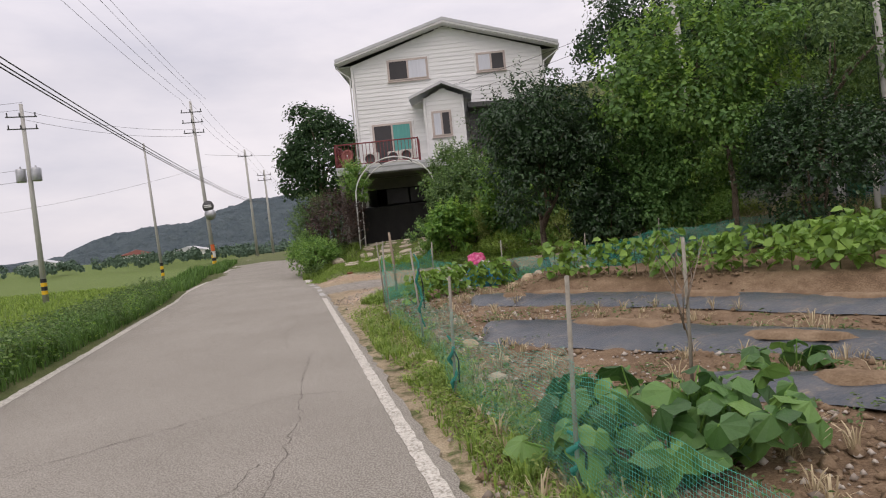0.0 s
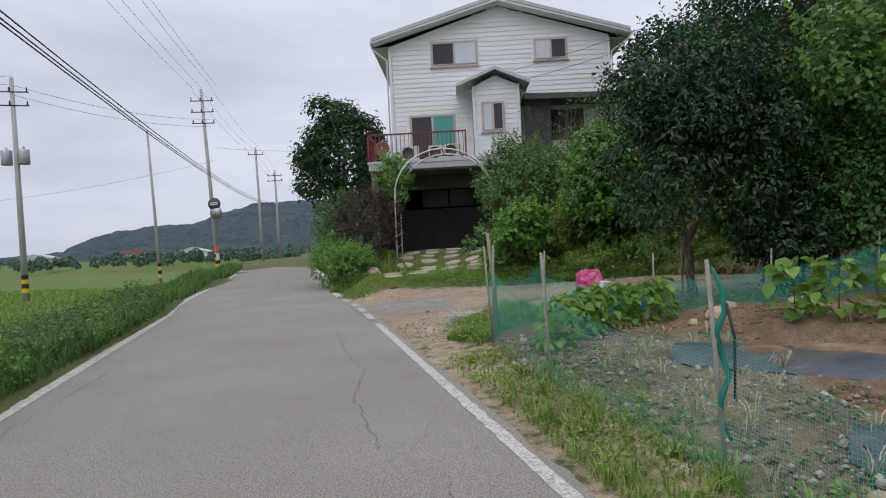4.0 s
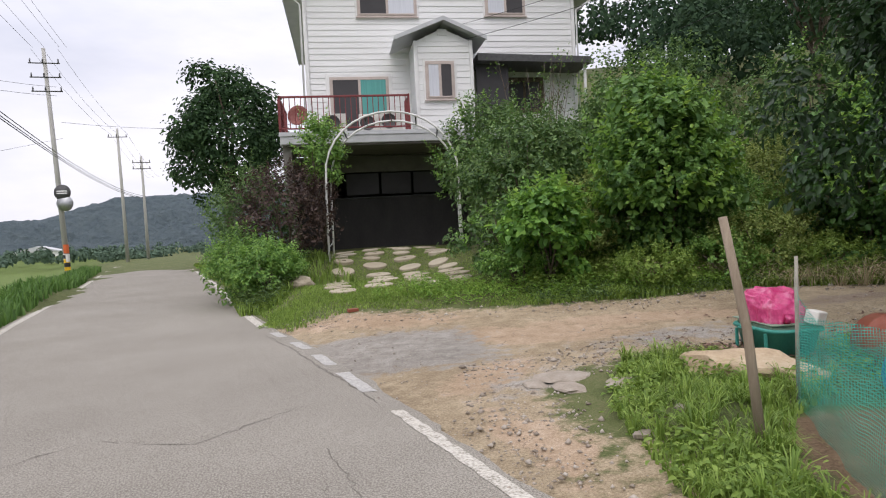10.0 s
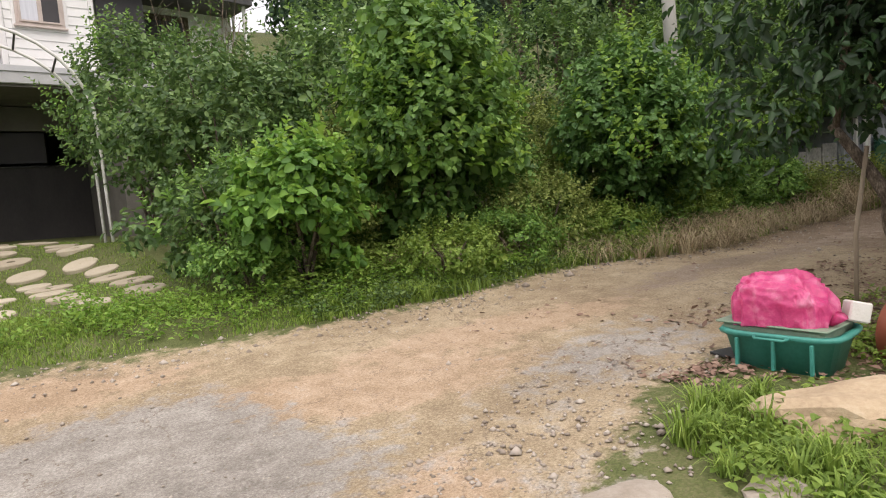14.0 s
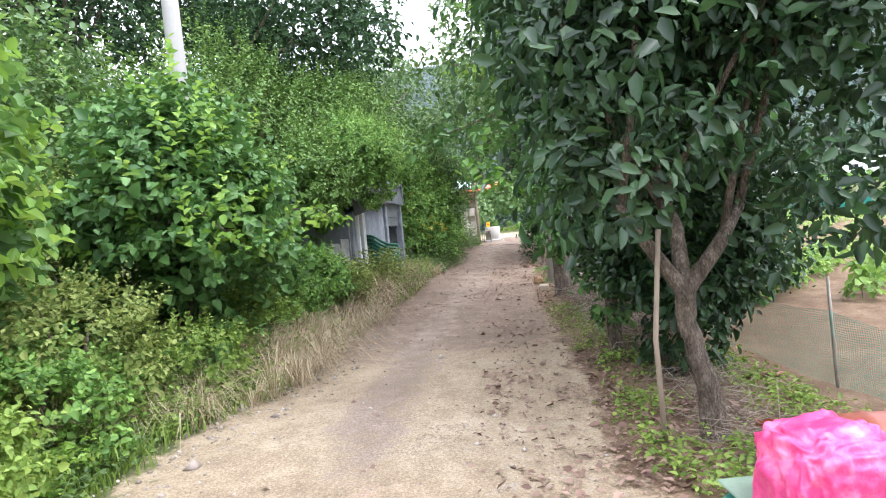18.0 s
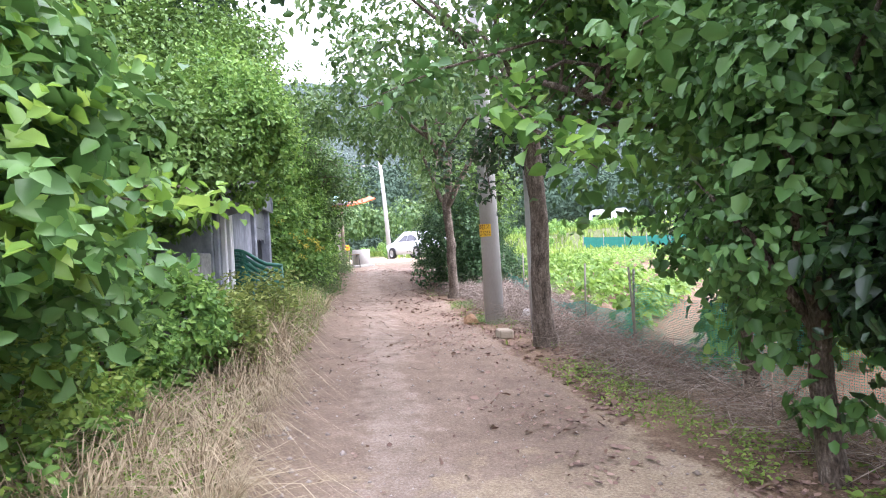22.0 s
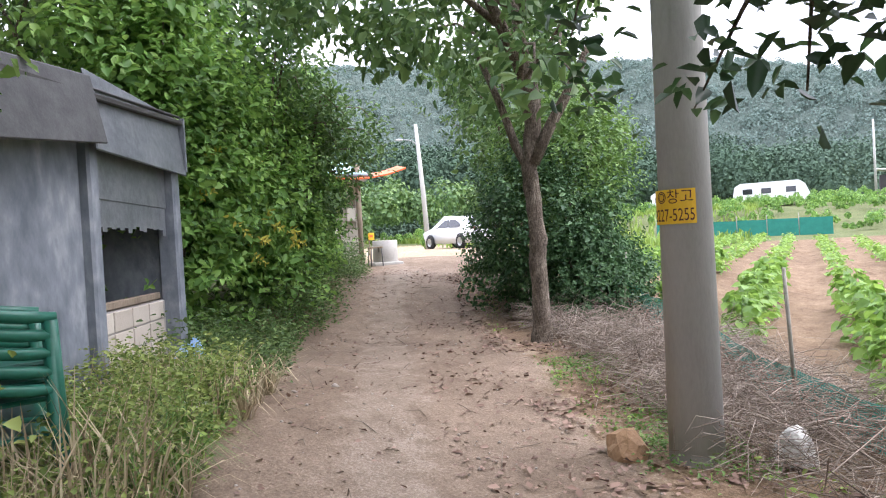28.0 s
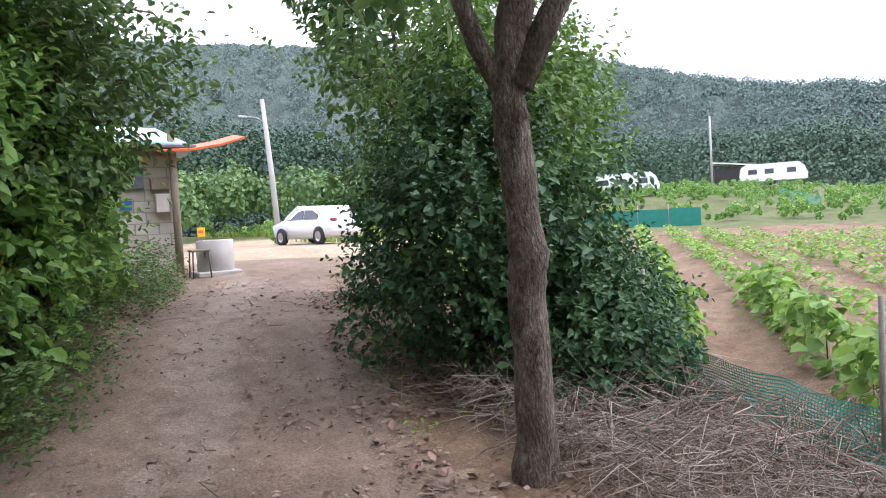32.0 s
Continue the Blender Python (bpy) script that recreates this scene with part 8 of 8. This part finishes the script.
def rag(x, y):
    v = [(.012 * ((i * 7 + j * 5) % 5 - 2) + .055 * (i - 1.5), .03 * (j - 1), .03 + .02 * ((i * 3 + j * 2) % 4)) for j in range(3) for i in range(4)]
    f = [(j * 4 + i, j * 4 + i + 1, j * 4 + i + 5, j * 4 + i + 4) for j in range(2) for i in range(3)]
    solo("red_rag", mesh_data("red_rag", v + [(a, b, c - .012) for a, b, c in v], f + [tuple(k + 12 for k in reversed(q)) for q in f], M_ORANGE, True), "crumpled red rag lying on the weeds", "rag", m=pose(x, y, gz(x, y) + .02, 25, 0, 80))


rag(2.78, 18.1)


# ---- lane poles ----
cp = thing("concrete_pole", (12.9, 16.9, gz(12.9, 16.9)), "thick concrete utility pole with a yellow sign beside the lane", "utility pole")
part("shaft", tube([(0, 0, -.3), (-.05, .03, 4), (-.12, .07, 9)], [.172, .145, .11], M_POLE, 24, "shaft"), cp)
v, f = [], []
sz0, sz1, sr = 1.51, 1.725, .178
face = radians(113)
for i in range(13):
    a = face - .86 + 1.72 * i / 12
    for z in (sz0, sz1):
        v.append((sr * math.cos(a) - .018, sr * math.sin(a) + .01, z))
    if i:
        f.append((2 * i - 2, 2 * i, 2 * i + 1, 2 * i - 1))
sign = part("sign", mesh_data("sign", v, f[::-1], M_SIGN), cp, "yellow sign with dark lettering")


def wrapped_text(body, size, z, width, turn):
    c = bpy.data.curves.new("lettering", "FONT")
    c.body, c.size, c.align_x, c.align_y = body, size, "CENTER", "CENTER"
    o = bpy.data.objects.new("lettering_source", c)
    scene.collection.objects.link(o)
    bpy.context.view_layer.update()
    me = bpy.data.meshes.new_from_object(o.evaluated_get(bpy.context.evaluated_depsgraph_get()))
    bpy.data.objects.remove(o)
    if len(me.vertices) == 0:
        return None
    xs = [q.co.x for q in me.vertices]
    k = width / max(1e-3, max(xs) - min(xs))
    for q in me.vertices:
        a = face + turn + q.co.x * k / sr
        q.co = Vector(((sr + .003) * math.cos(a) - .018, (sr + .003) * math.sin(a) + .01, z + q.co.y))
    me.materials.clear()
    me.materials.append(M_SIGNINK)
    return me


for body, size, z, w, turn in (("\u25ce\ucc3d\uace0", .095, 1.672, .235, .1), ("8227-5255", .11, 1.562, .285, 0.0)):
    me = wrapped_text(body, size, z, w, turn)
    if me:
        part("lettering", me, sign)
for z in (2.3, 3.1, 1.95):
    part("step_hole", tube([(-.16, .06, z), (-.13, .05, z)], .012, M_BLACK, 6, "hole"), cp)

p2 = thing("cable_pole", (11.5, 16.85, gz(11.5, 16.85)), "grey pole wrapped with black cables", "utility pole")
part("shaft", tube([(0, 0, -.2), (-.1, .05, 3), (-.2, .1, 7)], [.085, .08, .07], M_POLE, 14, "shaft"), p2)
for k in range(3):
    part("cable", tube([(-.09, .03 + k * .03, 0), (-.11 - .02 * k, .05, 1.0), (-.14, .02 + .05 * k, 2.0), (-.2, .1, 3.2), (-.28, .14, 6)], .012, M_WIRE, 6, "cable"), p2)
for z in (1.2, 1.65, 2.6):
    part("clamp", tube([(-.05 * z / 2, 0, z), (-.05 * z / 2, 0, z + .03)], .096, M_DARKSTEEL, 12, "clamp", False), p2)
p3 = thing("short_pole", (11.12, 17.08, gz(11.12, 17.08)), "short grey concrete post with a wire loop", "post")
part("shaft", tube([(0, 0, -.2), (0, 0, 1.2), (-.01, 0, 2.55)], [.075, .072, .07], M_POLE, 14, "shaft"), p3)
part("wire_loop", tube([(-.03, -.07, 2.3), (.1, -.22, 1.7), (.16, -.2, .9), (.2, -.26, .5), (.05, -.1, .62)], .008, M_WIRE, 5, "loop"), p3)


# ---- shed ----
def shed():
    z0 = .42
    s = thing("shed", (14.9, 20.6, z0), "old blue-grey plastered shed with a bent metal fascia", "shed")
    o = pose(-14.9, -20.6, -z0)
    ax = Vector((2.35, -.56, 0)).normalized()
    ay = Vector((-ax.y, ax.x, 0))
    P0 = Vector((14.97, 20.73, 0))

    def slab(a0, a1, b0, b1, z_0, z_1, mat, name, label="", parent=None, bev=.01, twist=0.0):
        me = box(a0, b0, z_0, a1, b1, z_1, mat, bev, name)
        for q in me.vertices:
            w = P0 + ax * q.co.x + ay * (q.co.y + twist * (q.co.z - z_0)) + Vector((0, 0, q.co.z))
            if q.co.x < 0 and q.co.z > 2:
                w.z += .13 * q.co.x
            q.co = w + o.translation
        return part(name, me, parent or s, label)

    slab(-2.3, -.06, 0, .14, z0, 2.62, M_SHEDWALL, "wall", "smeared blue-grey plaster wall")
    slab(-3.4, -2.3, -.0, .1, z0, 2.55, M_SHEDWALL, "panel_wall", "smeared grey panel wall")
    for a in (-3.3, -2.8, -2.42, -2.3):
        slab(a - .045, a + .045, -.07, .0, z0, 2.55, M_TRIM if a > -2.9 else M_SHEDWALL, "batten", "pale weathered batten", bev=.012)
    for k, (a, top) in enumerate(((-3.42, 1.58), (-3.98, 1.5), (-4.54, 1.43), (-5.1, 1.36))):
        slab(a - .55, a - .01, .02 + .015 * (k % 2), .06 + .015 * (k % 2), z0 - .2, top, M_SHEDPANEL, "panel_wall", "smeared pale grey panel")
    slab(-2.74, -2.48, -.03, -.005, z0, 1.35, M_SHEDSHEET, "corrugated_wall")
    for i in range(5):
        slab(-2.73 + i * .052, -2.705 + i * .052, -.05, -.031, z0, 1.35, M_SHEDSHEET, "corrugation", bev=.006)
    slab(-.08, .08, -.08, .1, z0, 2.6, M_SHEDWALL, "post", "pale blue-grey post", bev=.02)
    slab(1.74, 1.92, -.1, .1, z0, 2.62, M_SHEDWALL, "post", bev=.02)
    slab(1.80, 1.92, .1, 2.6, z0, 2.6, M_SHEDWALL, "end_wall")
    slab(.08, 1.8, .95, 1.05, z0, 2.6, M_SHEDWALL, "back_wall")
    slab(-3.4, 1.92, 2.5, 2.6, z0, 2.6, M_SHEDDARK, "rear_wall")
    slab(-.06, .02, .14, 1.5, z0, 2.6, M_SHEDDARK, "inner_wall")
    slab(.1, 1.74, .06, .2, z0, z0 + .75, M_MORTAR, "block_wall")
    for r in range(4):
        for c in range(4):
            slab(.1 + c * .39 + .01, .1 + c * .39 + .38, .045, .07, z0 + .02 + r * .185, z0 + .19 + r * .185, M_BRICKPALE, "block", bev=.006)
    slab(.08, 1.74, .1, .16, z0 + .76, z0 + .83, M_STAKE, "ledge")
    slab(-3.4, -3.3, .05, 2.6, z0, 2.6, M_SHEDWALL, "end_wall")
    slab(-3.6, -.09, -.24, -.21, 2.5, 3.02, M_DARKSTEEL, "fascia", "dark bent sheet fascia", twist=.2)
    slab(-.09, 2.0, -.16, -.135, 2.46, 3.08, M_SHEDSHEET, "fascia", "pale galvanised sheet fascia", twist=.12)
    slab(1.98, 2.005, -.17, 2.6, 2.5, 3.08, M_SHEDSHEET, "fascia")
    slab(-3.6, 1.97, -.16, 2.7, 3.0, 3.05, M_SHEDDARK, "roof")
    slab(-3.6, 2.02, -.12, -.05, 3.085, 3.11, M_DARKSTEEL, "roof_edge")
    for k in range(19):
        a = .1 + k * .085
        d = .12 + .16 * abs(noise.noise(Vector((k * .7, 2, 0))))
        slab(a, a + .088, .0, .006, 2.02 - d, 2.12, M_SHEDSHEET, "torn_cloth", bev=0)
    slab(.08, 1.74, -.01, .02, 2.1, 2.55, M_SHEDSHEET, "header_sheet")


shed()


def chair_stack(x, y, rz, n):
    z = gz(x, y)
    for k in range(n):
        c = thing("plastic_chair", (x, y, z + k * .085), "dark green plastic chair stacked beside the shed", "chair", "stacked plastic chairs", rz=rz)
        part("seat", box(-.22, -.22, .40, .22, .21, .425, M_CHAIR, .012), c)
        for sx in (-1, 1):
            part("leg", tube([(sx * .25, -.27, 0), (sx * .25, -.25, .3), (sx * .255, -.235, .62)], [.026, .034, .036], M_CHAIR, 8, "leg"), c)
            part("leg", tube([(sx * .24, .29, 0), (sx * .21, .22, .42)], [.026, .034], M_CHAIR, 8, "leg"), c)
            part("armrest", tube([(sx * .255, -.26, .63), (sx * .275, -.12, .645), (sx * .275, .03, .67), (sx * .26, .16, .74), (sx * .235, .26, .82), (sx * .19, .33, .87)], [.026, .031, .031, .03, .028, .026], M_CHAIR, 8, "arm"), c)
            part("back_post", tube([(sx * .2, .2, .42), (sx * .21, .27, .66), (sx * .19, .33, .86)], [.026, .026, .024], M_CHAIR, 8, "post"), c)
        for xx in (-.13, -.045, .045, .13):
            part("back_slat", tube([(xx, .215, .43), (xx, .285, .65), (xx, .35, .87)], [.022, .024, .022], M_CHAIR, 6, "slat"), c)
        part("top_rail", tube([(-.19, .33, .87), (-.1, .355, .89), (0, .365, .897), (.1, .355, .89), (.19, .33, .87)], .026, M_CHAIR, 8, "rail"), c)


chair_stack(13.05, 20.82, 22, 5)
solo("blue_bag", rock((0.17, .13, .2), M_BLUEBAG, 71, "blue_bag", 3), "crumpled blue plastic bag beside the shed post", "plastic bag", m=pose(16.2, 20.15, gz(16.2, 20.15) + .1, 20, 10, 40))
solo("white_bag", rock((0.2, .1, .1), M_FOAM, 72, "white_bag", 3), "crumpled white bag on the weeds", "plastic bag", m=pose(16.45, 20.02, gz(16.45, 20.02) + .06))
for i, (x, y, rz, l) in enumerate(((14.45, 20.05, 20, .7), (14.6, 20.3, -10, .9), (14.8, 20.0, 40, .6))):
    solo("scrap_wood", box(-l / 2, -.06, 0, l / 2, .06, .06, M_STAKE if i else M_FOAM, .01), "weathered scrap of wood lying by the shed", "wood scrap", "scrap wood", m=pose(x, y, gz(x, y) + .03 + i * .02, 3, 5, rz))

solo("plastic_pipe", tube([(15.85, 20.28, gz(15.85, 20.28) + .07), (16.15, 20.22, gz(16.15, 20.22) + .09), (16.38, 20.2, gz(16.38, 20.2) + .08)], .045, M_FOAM, 10, "plastic_pipe"), "dirty white plastic pipe lying in the weeds by the shed", "pipe")
solo("paper_scrap", box(-0.09, -.06, 0, .09, .06, .006, M_FOAM, .002), "scrap of white paper in the weeds", "paper", m=pose(15.85, 19.8, gz(15.85, 19.8) + .05, 10, 14, 30))
solo("plastic_bottle", lathe([(.001, 0), (.04, 0), (.045, .02), (.045, .16), (.02, .22), (.018, .25), (.001, .25)], M_FOAM, 14, "plastic_bottle"), "empty white plastic bottle lying near the blue barrel", "bottle", m=pose(.55, 16.2, gz(.55, 16.2) + .05, 90, 0, 60))


# ---- the yard at the lane's end ----
def brick_house():
    z0 = gz(25.9, 16.9)
    h = thing("store_building", (26.6, 16.4, z0), "small pale block building with an orange awning", "building")
    o = pose(-27.3, -16.9, -z0) @ pose(0, 0, 0)
    W = part("wall", box(27.3, 16.9, z0 - .3, 27.5, 22.5, z0 + 2.35, M_MORTAR, 0, "wall"), h, "", o)
    part("wall", box(27.5, 16.9, z0 - .3, 31.5, 17.1, z0 + 2.35, M_BRICKPALE, 0, "wall"), h, "", o)
    part("wall", box(31.3, 17.1, z0 - .3, 31.5, 22.5, z0 + 2.35, M_BRICKPALE, 0, "wall"), h, "", o)
    part("wall", box(27.5, 22.3, z0 - .3, 31.3, 22.5, z0 + 2.35, M_BRICKPALE, 0, "wall"), h, "", o)
    for r in range(11):
        off = .2 if r % 2 else 0
        for c in range(14):
            y0, y1 = 16.9 + c * .4 - off, 17.28 + c * .4 - off
            y0, y1 = max(y0, 16.9), min(y1, 22.4)
            if y1 - y0 > .06:
                part("block", box(27.28, y0 + .006, z0 + .005 + r * .205, 27.31, y1, z0 + .195 + r * .205, M_BRICKPALE, 0, "block"), W)
    part("roof", box(26.9, 16.6, z0 + 2.36, 31.9, 22.8, z0 + 2.42, M_SHEDSHEET, .01), h, "", o)
    edge = [(15.75, 2.56), (16.2, 2.42), (16.7, 2.33), (17.2, 2.3), (17.7, 2.34), (18.3, 2.45)]
    for name, dx, rise, depth, mat, label in (("awning", 0.0, 0.0, .9, M_ORANGE, "sagging orange awning"), ("awning_hem", .35, .5, .5, M_ORANGE, "torn orange sheet edge")):
        rows = edge if name == "awning" else [(y + .6, z * .4 + 1.45) for y, z in edge[2:]]
        v = [(26.75 + dx + k * depth, y, z0 + z + rise * .2 + .16 * k - t) for t in (0, .04) for y, z in rows for k in (0, 1)]
        n = 2 * len(rows)
        q = [(2 * i, 2 * i + 2, 2 * i + 3, 2 * i + 1) for i in range(len(rows) - 1)]
        q = q + [tuple(n + k for k in reversed(p)) for p in q] + [(2 * i, n + 2 * i, n + 2 * i + 2, 2 * i + 2) for i in range(len(rows) - 1)]
        part(name, mesh_data(name, v, q, mat), h, label, o)
    part("roof_sheet", mesh_data("roof_sheet", [(27.0, 16.75, z0 + 2.46), (27.0, 18.6, z0 + 2.5), (28.2, 18.6, z0 + 2.95), (28.2, 17.1, z0 + 2.9), (27.0, 16.75, z0 + 2.43), (27.0, 18.6, z0 + 2.47), (28.2, 18.6, z0 + 2.92), (28.2, 17.1, z0 + 2.87)],
                                 [(0, 3, 2, 1), (4, 5, 6, 7), (0, 1, 5, 4), (1, 2, 6, 5), (2, 3, 7, 6), (3, 0, 4, 7)], M_TURQ), h, "pale turquoise roof sheet", o)
    part("notice", box(27.24, 17.72, z0 + 1.28, 27.275, 17.92, z0 + 1.45, M_BLUE, 0), h, "blue and white notice", o)
    part("meter_box", box(27.1, 17.08, z0 + 1.2, 27.27, 17.34, z0 + 1.55, M_BRICKPALE, .02), h, "tan meter box", o)
    part("panel", box(27.2, 17.5, z0 + 1.65, 27.275, 18.1, z0 + 2.0, M_SHEDSHEET, .01), h, "", o)
    part("meter_box", box(27.12, 17.1, z0 + 1.62, 27.27, 17.4, z0 + 1.85, M_STAKE, .02), h, "brown wooden box", o)
    part("post", tube([(27.1, 17.0, z0 - .2), (27.1, 17.0, z0 + 2.7)], .07, M_STAKE, 8, "post"), h, "brown wooden post", o)


brick_house()


def well(x, y):
    z = gz(x, y)
    w = thing("concrete_ring", (x, y, z), "grey concrete well ring standing in the yard", "well")
    part("ring", lathe([(.31, 0), (.325, .02), (.325, .58), (.31, .6), (.27, .6), (.26, .58), (.26, 0)], M_CONCRETE, 28, "ring"), w)
    part("plinth", box(-.4, -.38, -.06, .5, .38, .04, M_CONCRETE, .02), w)
    part("basin_rim", lathe([(.265, .55), (.001, .53)], M_DARKSTEEL, 24, "rim"), w)


well(26, 15.95)


def stool(x, y):
    z = gz(x, y)
    s = thing("stool", (x, y, z), "small metal-legged stool beside the concrete ring", "stool")
    part("seat", box(-.2, -.16, .46, .2, .16, .5, M_STAKE, .01), s)
    for a in (-.17, .17):
        for b in (-.13, .13):
            part("leg", tube([(a * 1.15, b * 1.15, 0), (a, b, .46)], .014, M_DARKSTEEL, 6, "leg"), s)


stool(25.6, 16.3)
yb = thing("notice_board", (31.7, 15.15, gz(31.7, 15.15)), "small yellow notice board with a red label", "notice board", rz=-15)
part("board", box(-.02, -.1, .7, .02, .1, .95, M_SIGN, .01), yb)
part("label", box(-.028, -.06, .8, -.021, .06, .88, M_ORANGE, 0), yb, "red label")
for a in (-.07, .07):
    part("leg", box(-.018, a - .02, 0, .018, a + .02, .71, M_STAKE, 0), yb)


def car(x, y, rz):
    z = gz(x, y)
    c = thing("car", (x, y, z), "white hatchback car parked in the yard", "car", rz=rz)
    side = [(-2.1, .42), (-2.14, .62), (-2.05, .82), (-1.35, .93), (-.72, 1.18), (-.3, 1.40), (.25, 1.46), (.85, 1.43), (1.45, 1.26), (1.85, 1.02), (2.08, .92), (2.14, .6), (2.08, .38), (1.75, .24), (-1.8, .24)]
    widths = [.62, .7, .78, .84, .72, .62, .6, .6, .64, .74, .78, .8, .8, .8, .8]
    v, f, n = [], [], len(side)
    for s in (-1, 1):
        for (px, pz), w in zip(side, widths):
            v.append((px, s * w, pz))
    f = [tuple(range(n)), tuple(range(2 * n - 1, n - 1, -1))] + [(i, i + n, (i + 1) % n + n, (i + 1) % n) for i in range(n)]
    bm = bmesh.new()
    vs = [bm.verts.new(p) for p in v]
    for q in f:
        bm.faces.new([vs[i] for i in q])
    bmesh.ops.recalc_face_normals(bm, faces=bm.faces[:])
    bmesh.ops.bevel(bm, geom=bm.edges[:], offset=.05, segments=2, affect="EDGES")
    body = part("body", bmesh_data("body", bm, M_CARPAINT, True), c)
    for s in (-1, 1):
        for pts in ([(-.62, 1.0), (-.15, 1.32), (.25, 1.36), (.28, 1.0)], [(.34, 1.0), (.33, 1.36), (.82, 1.33), (1.32, 1.12), (1.3, 1.0)]):
            y0 = .70
            verts = [(px, s * (y0 + .12 - (pz - 1.0) * .42), pz) for px, pz in pts]
            part("side_window", mesh_data("side_window", verts + [(a, b - s * .02, d) for a, b, d in verts], [tuple(range(len(pts))), tuple(range(2 * len(pts) - 1, len(pts) - 1, -1))], M_GLASSDARK), c)
        for wx in (-1.32, 1.32):
            wheel = part("wheel", lathe([(.2, -.1), (.3, -.1), (.325, -.06), (.325, .06), (.3, .1), (.2, .1)], M_TYRE, 24, "tyre"), c, "", pose(wx, s * .76, .325, 90))
            part("rim", lathe([(.001, .06), (.05, .075), (.08, .05), (.19, .075), (.205, .1), (.205, -.08), (.001, -.08)], M_RIM, 20, "rim"), wheel, "", None if s < 0 else pose(0, 0, 0, 180))
            part("wheel_arch", lathe([(.33, -.02), (.375, -.02), (.375, .02), (.33, .02)], M_BLACK, 24, "arch"), c, "", pose(wx, s * .80, .325, 90))
        part("mirror", box(-.72, s * .84 - .08, 1.0, -.58, s * .84 + .08, 1.1, M_CARPAINT, .03), c)
        part("headlight", box(-2.08, s * .55 - .16, .68, -1.86, s * .55 + .16, .8, M_RIM, .03), c)
        part("tail_lamp", box(1.98, s * .6 - .14, .86, 2.12, s * .6 + .12, .98, M_RED, .02), c)
    part("windscreen", mesh_data("windscreen", [(-1.27, -.68, .96), (-1.27, .68, .96), (-.36, .54, 1.39), (-.36, -.54, 1.39)], [(0, 1, 2, 3)], M_GLASSDARK), c, "", pose(-.02, 0, .02))


car(38.8, 9.45, 195)


def caravan(x, y, rz, ln=6.2):
    z = gz(x, y)
    c = thing("caravan", (x, y, z), "white caravan standing beyond the field", "caravan", "white caravans", rz=rz)
    h = ln / 2
    part("body", prism([(-h, .5), (-h - .1, 1.1), (-h + .25, 2.0), (-h + .8, 2.45), (h - .7, 2.45), (h - .15, 2.1), (h, 1.2), (h - .2, .5)], -1.1, 1.1, M_VAN, "body"), c)
    for a in (-h * .55, h * .1, h * .6):
        for y in (-1.11, 1.11):
            part("window", box(a - .45, y - .01, 1.3, a + .45, y + .01, 1.85, M_GLASSDARK, 0), c)
    part("wheel", lathe([(.001, -.1), (.32, -.1), (.32, .1), (.001, .1)], M_TYRE, 16, "wheel"), c, "", pose(0, -.95, .32, 90))
    part("wheel", lathe([(.001, -.1), (.32, -.1), (.32, .1), (.001, .1)], M_TYRE, 16, "wheel"), c, "", pose(0, .95, .32, 90))


caravan(62, -32.5, 45, 6.8)
caravan(57.9, -51.9, 35, 6.8)
caravan(67.5, -25.3, 50, 5.2)


def barn(x, y, rz):
    z = gz(x, y)
    b = thing("barn", (x, y, z), "dark timber barn with a pale metal roof", "barn", rz=rz)
    for i in range(14):
        part("board", box(-2.8 + i * .4, -1.55, 0, -2.42 + i * .4, -1.5, 2.4, M_DARKWALL, .01, "board"), b)
    part("wall", box(-2.8, -1.5, 0, 2.8, 1.5, 2.4, M_DARKWALL), b)
    part("roof", prism([(-3.1, 2.3), (3.1, 3.1), (3.1, 3.25), (-3.1, 2.45)], -1.9, 1.9, M_VAN, "roof"), b, "pale metal roof")


barn(66.2, -57.5, 40)
part("shaft", tube([(0, 0, -.3), (0, 0, 8.6)], [.15, .11], M_POLE, 10, "shaft"), thing("far_pole", (64.9, -50.7, gz(64.9, -50.7)), "thin pale utility pole by the barn", "utility pole"))
fp = thing("street_lamp", (51.6, 7.2, gz(51.6, 7.2)), "leaning concrete pole with a curved lamp arm", "street lamp")
part("shaft", tube([(0, 0, -.3), (.1, .15, 4), (.2, .4, 8.6)], [.19, .16, .12], M_POLE, 12, "shaft"), fp)
part("arm", tube([(.17, .35, 7.2), (.1, .8, 7.5), (.05, 1.5, 7.55)], .03, M_STEEL, 6, "arm"), fp)
part("lamp_head", box(-.05, 1.4, 7.45, .15, 1.9, 7.58, M_STEEL, .03), fp)
bn = thing("bench", (50.2, 6.6, gz(50.2, 6.6)), "low dark wooden table beside the far pole", "table")
part("top", box(-.5, -1.0, .5, .5, 1.0, .6, M_STAKE, .01), bn)
for a in (-.4, .4):
    for b in (-.9, .9):
        part("leg", box(a - .05, b - .05, 0, a + .05, b + .05, .5, M_STAKE, 0), bn)
solo("white_tent", prism([(-1.5, 0), (-1.5, 1.4), (0, 2.2), (1.5, 1.4), (1.5, 0)], -2.5, 2.5, M_VAN, "white_tent"), "white greenhouse tunnel behind the car", "greenhouse", m=pose(60, 1.2, gz(60, 1.2), 0, 0, 20))
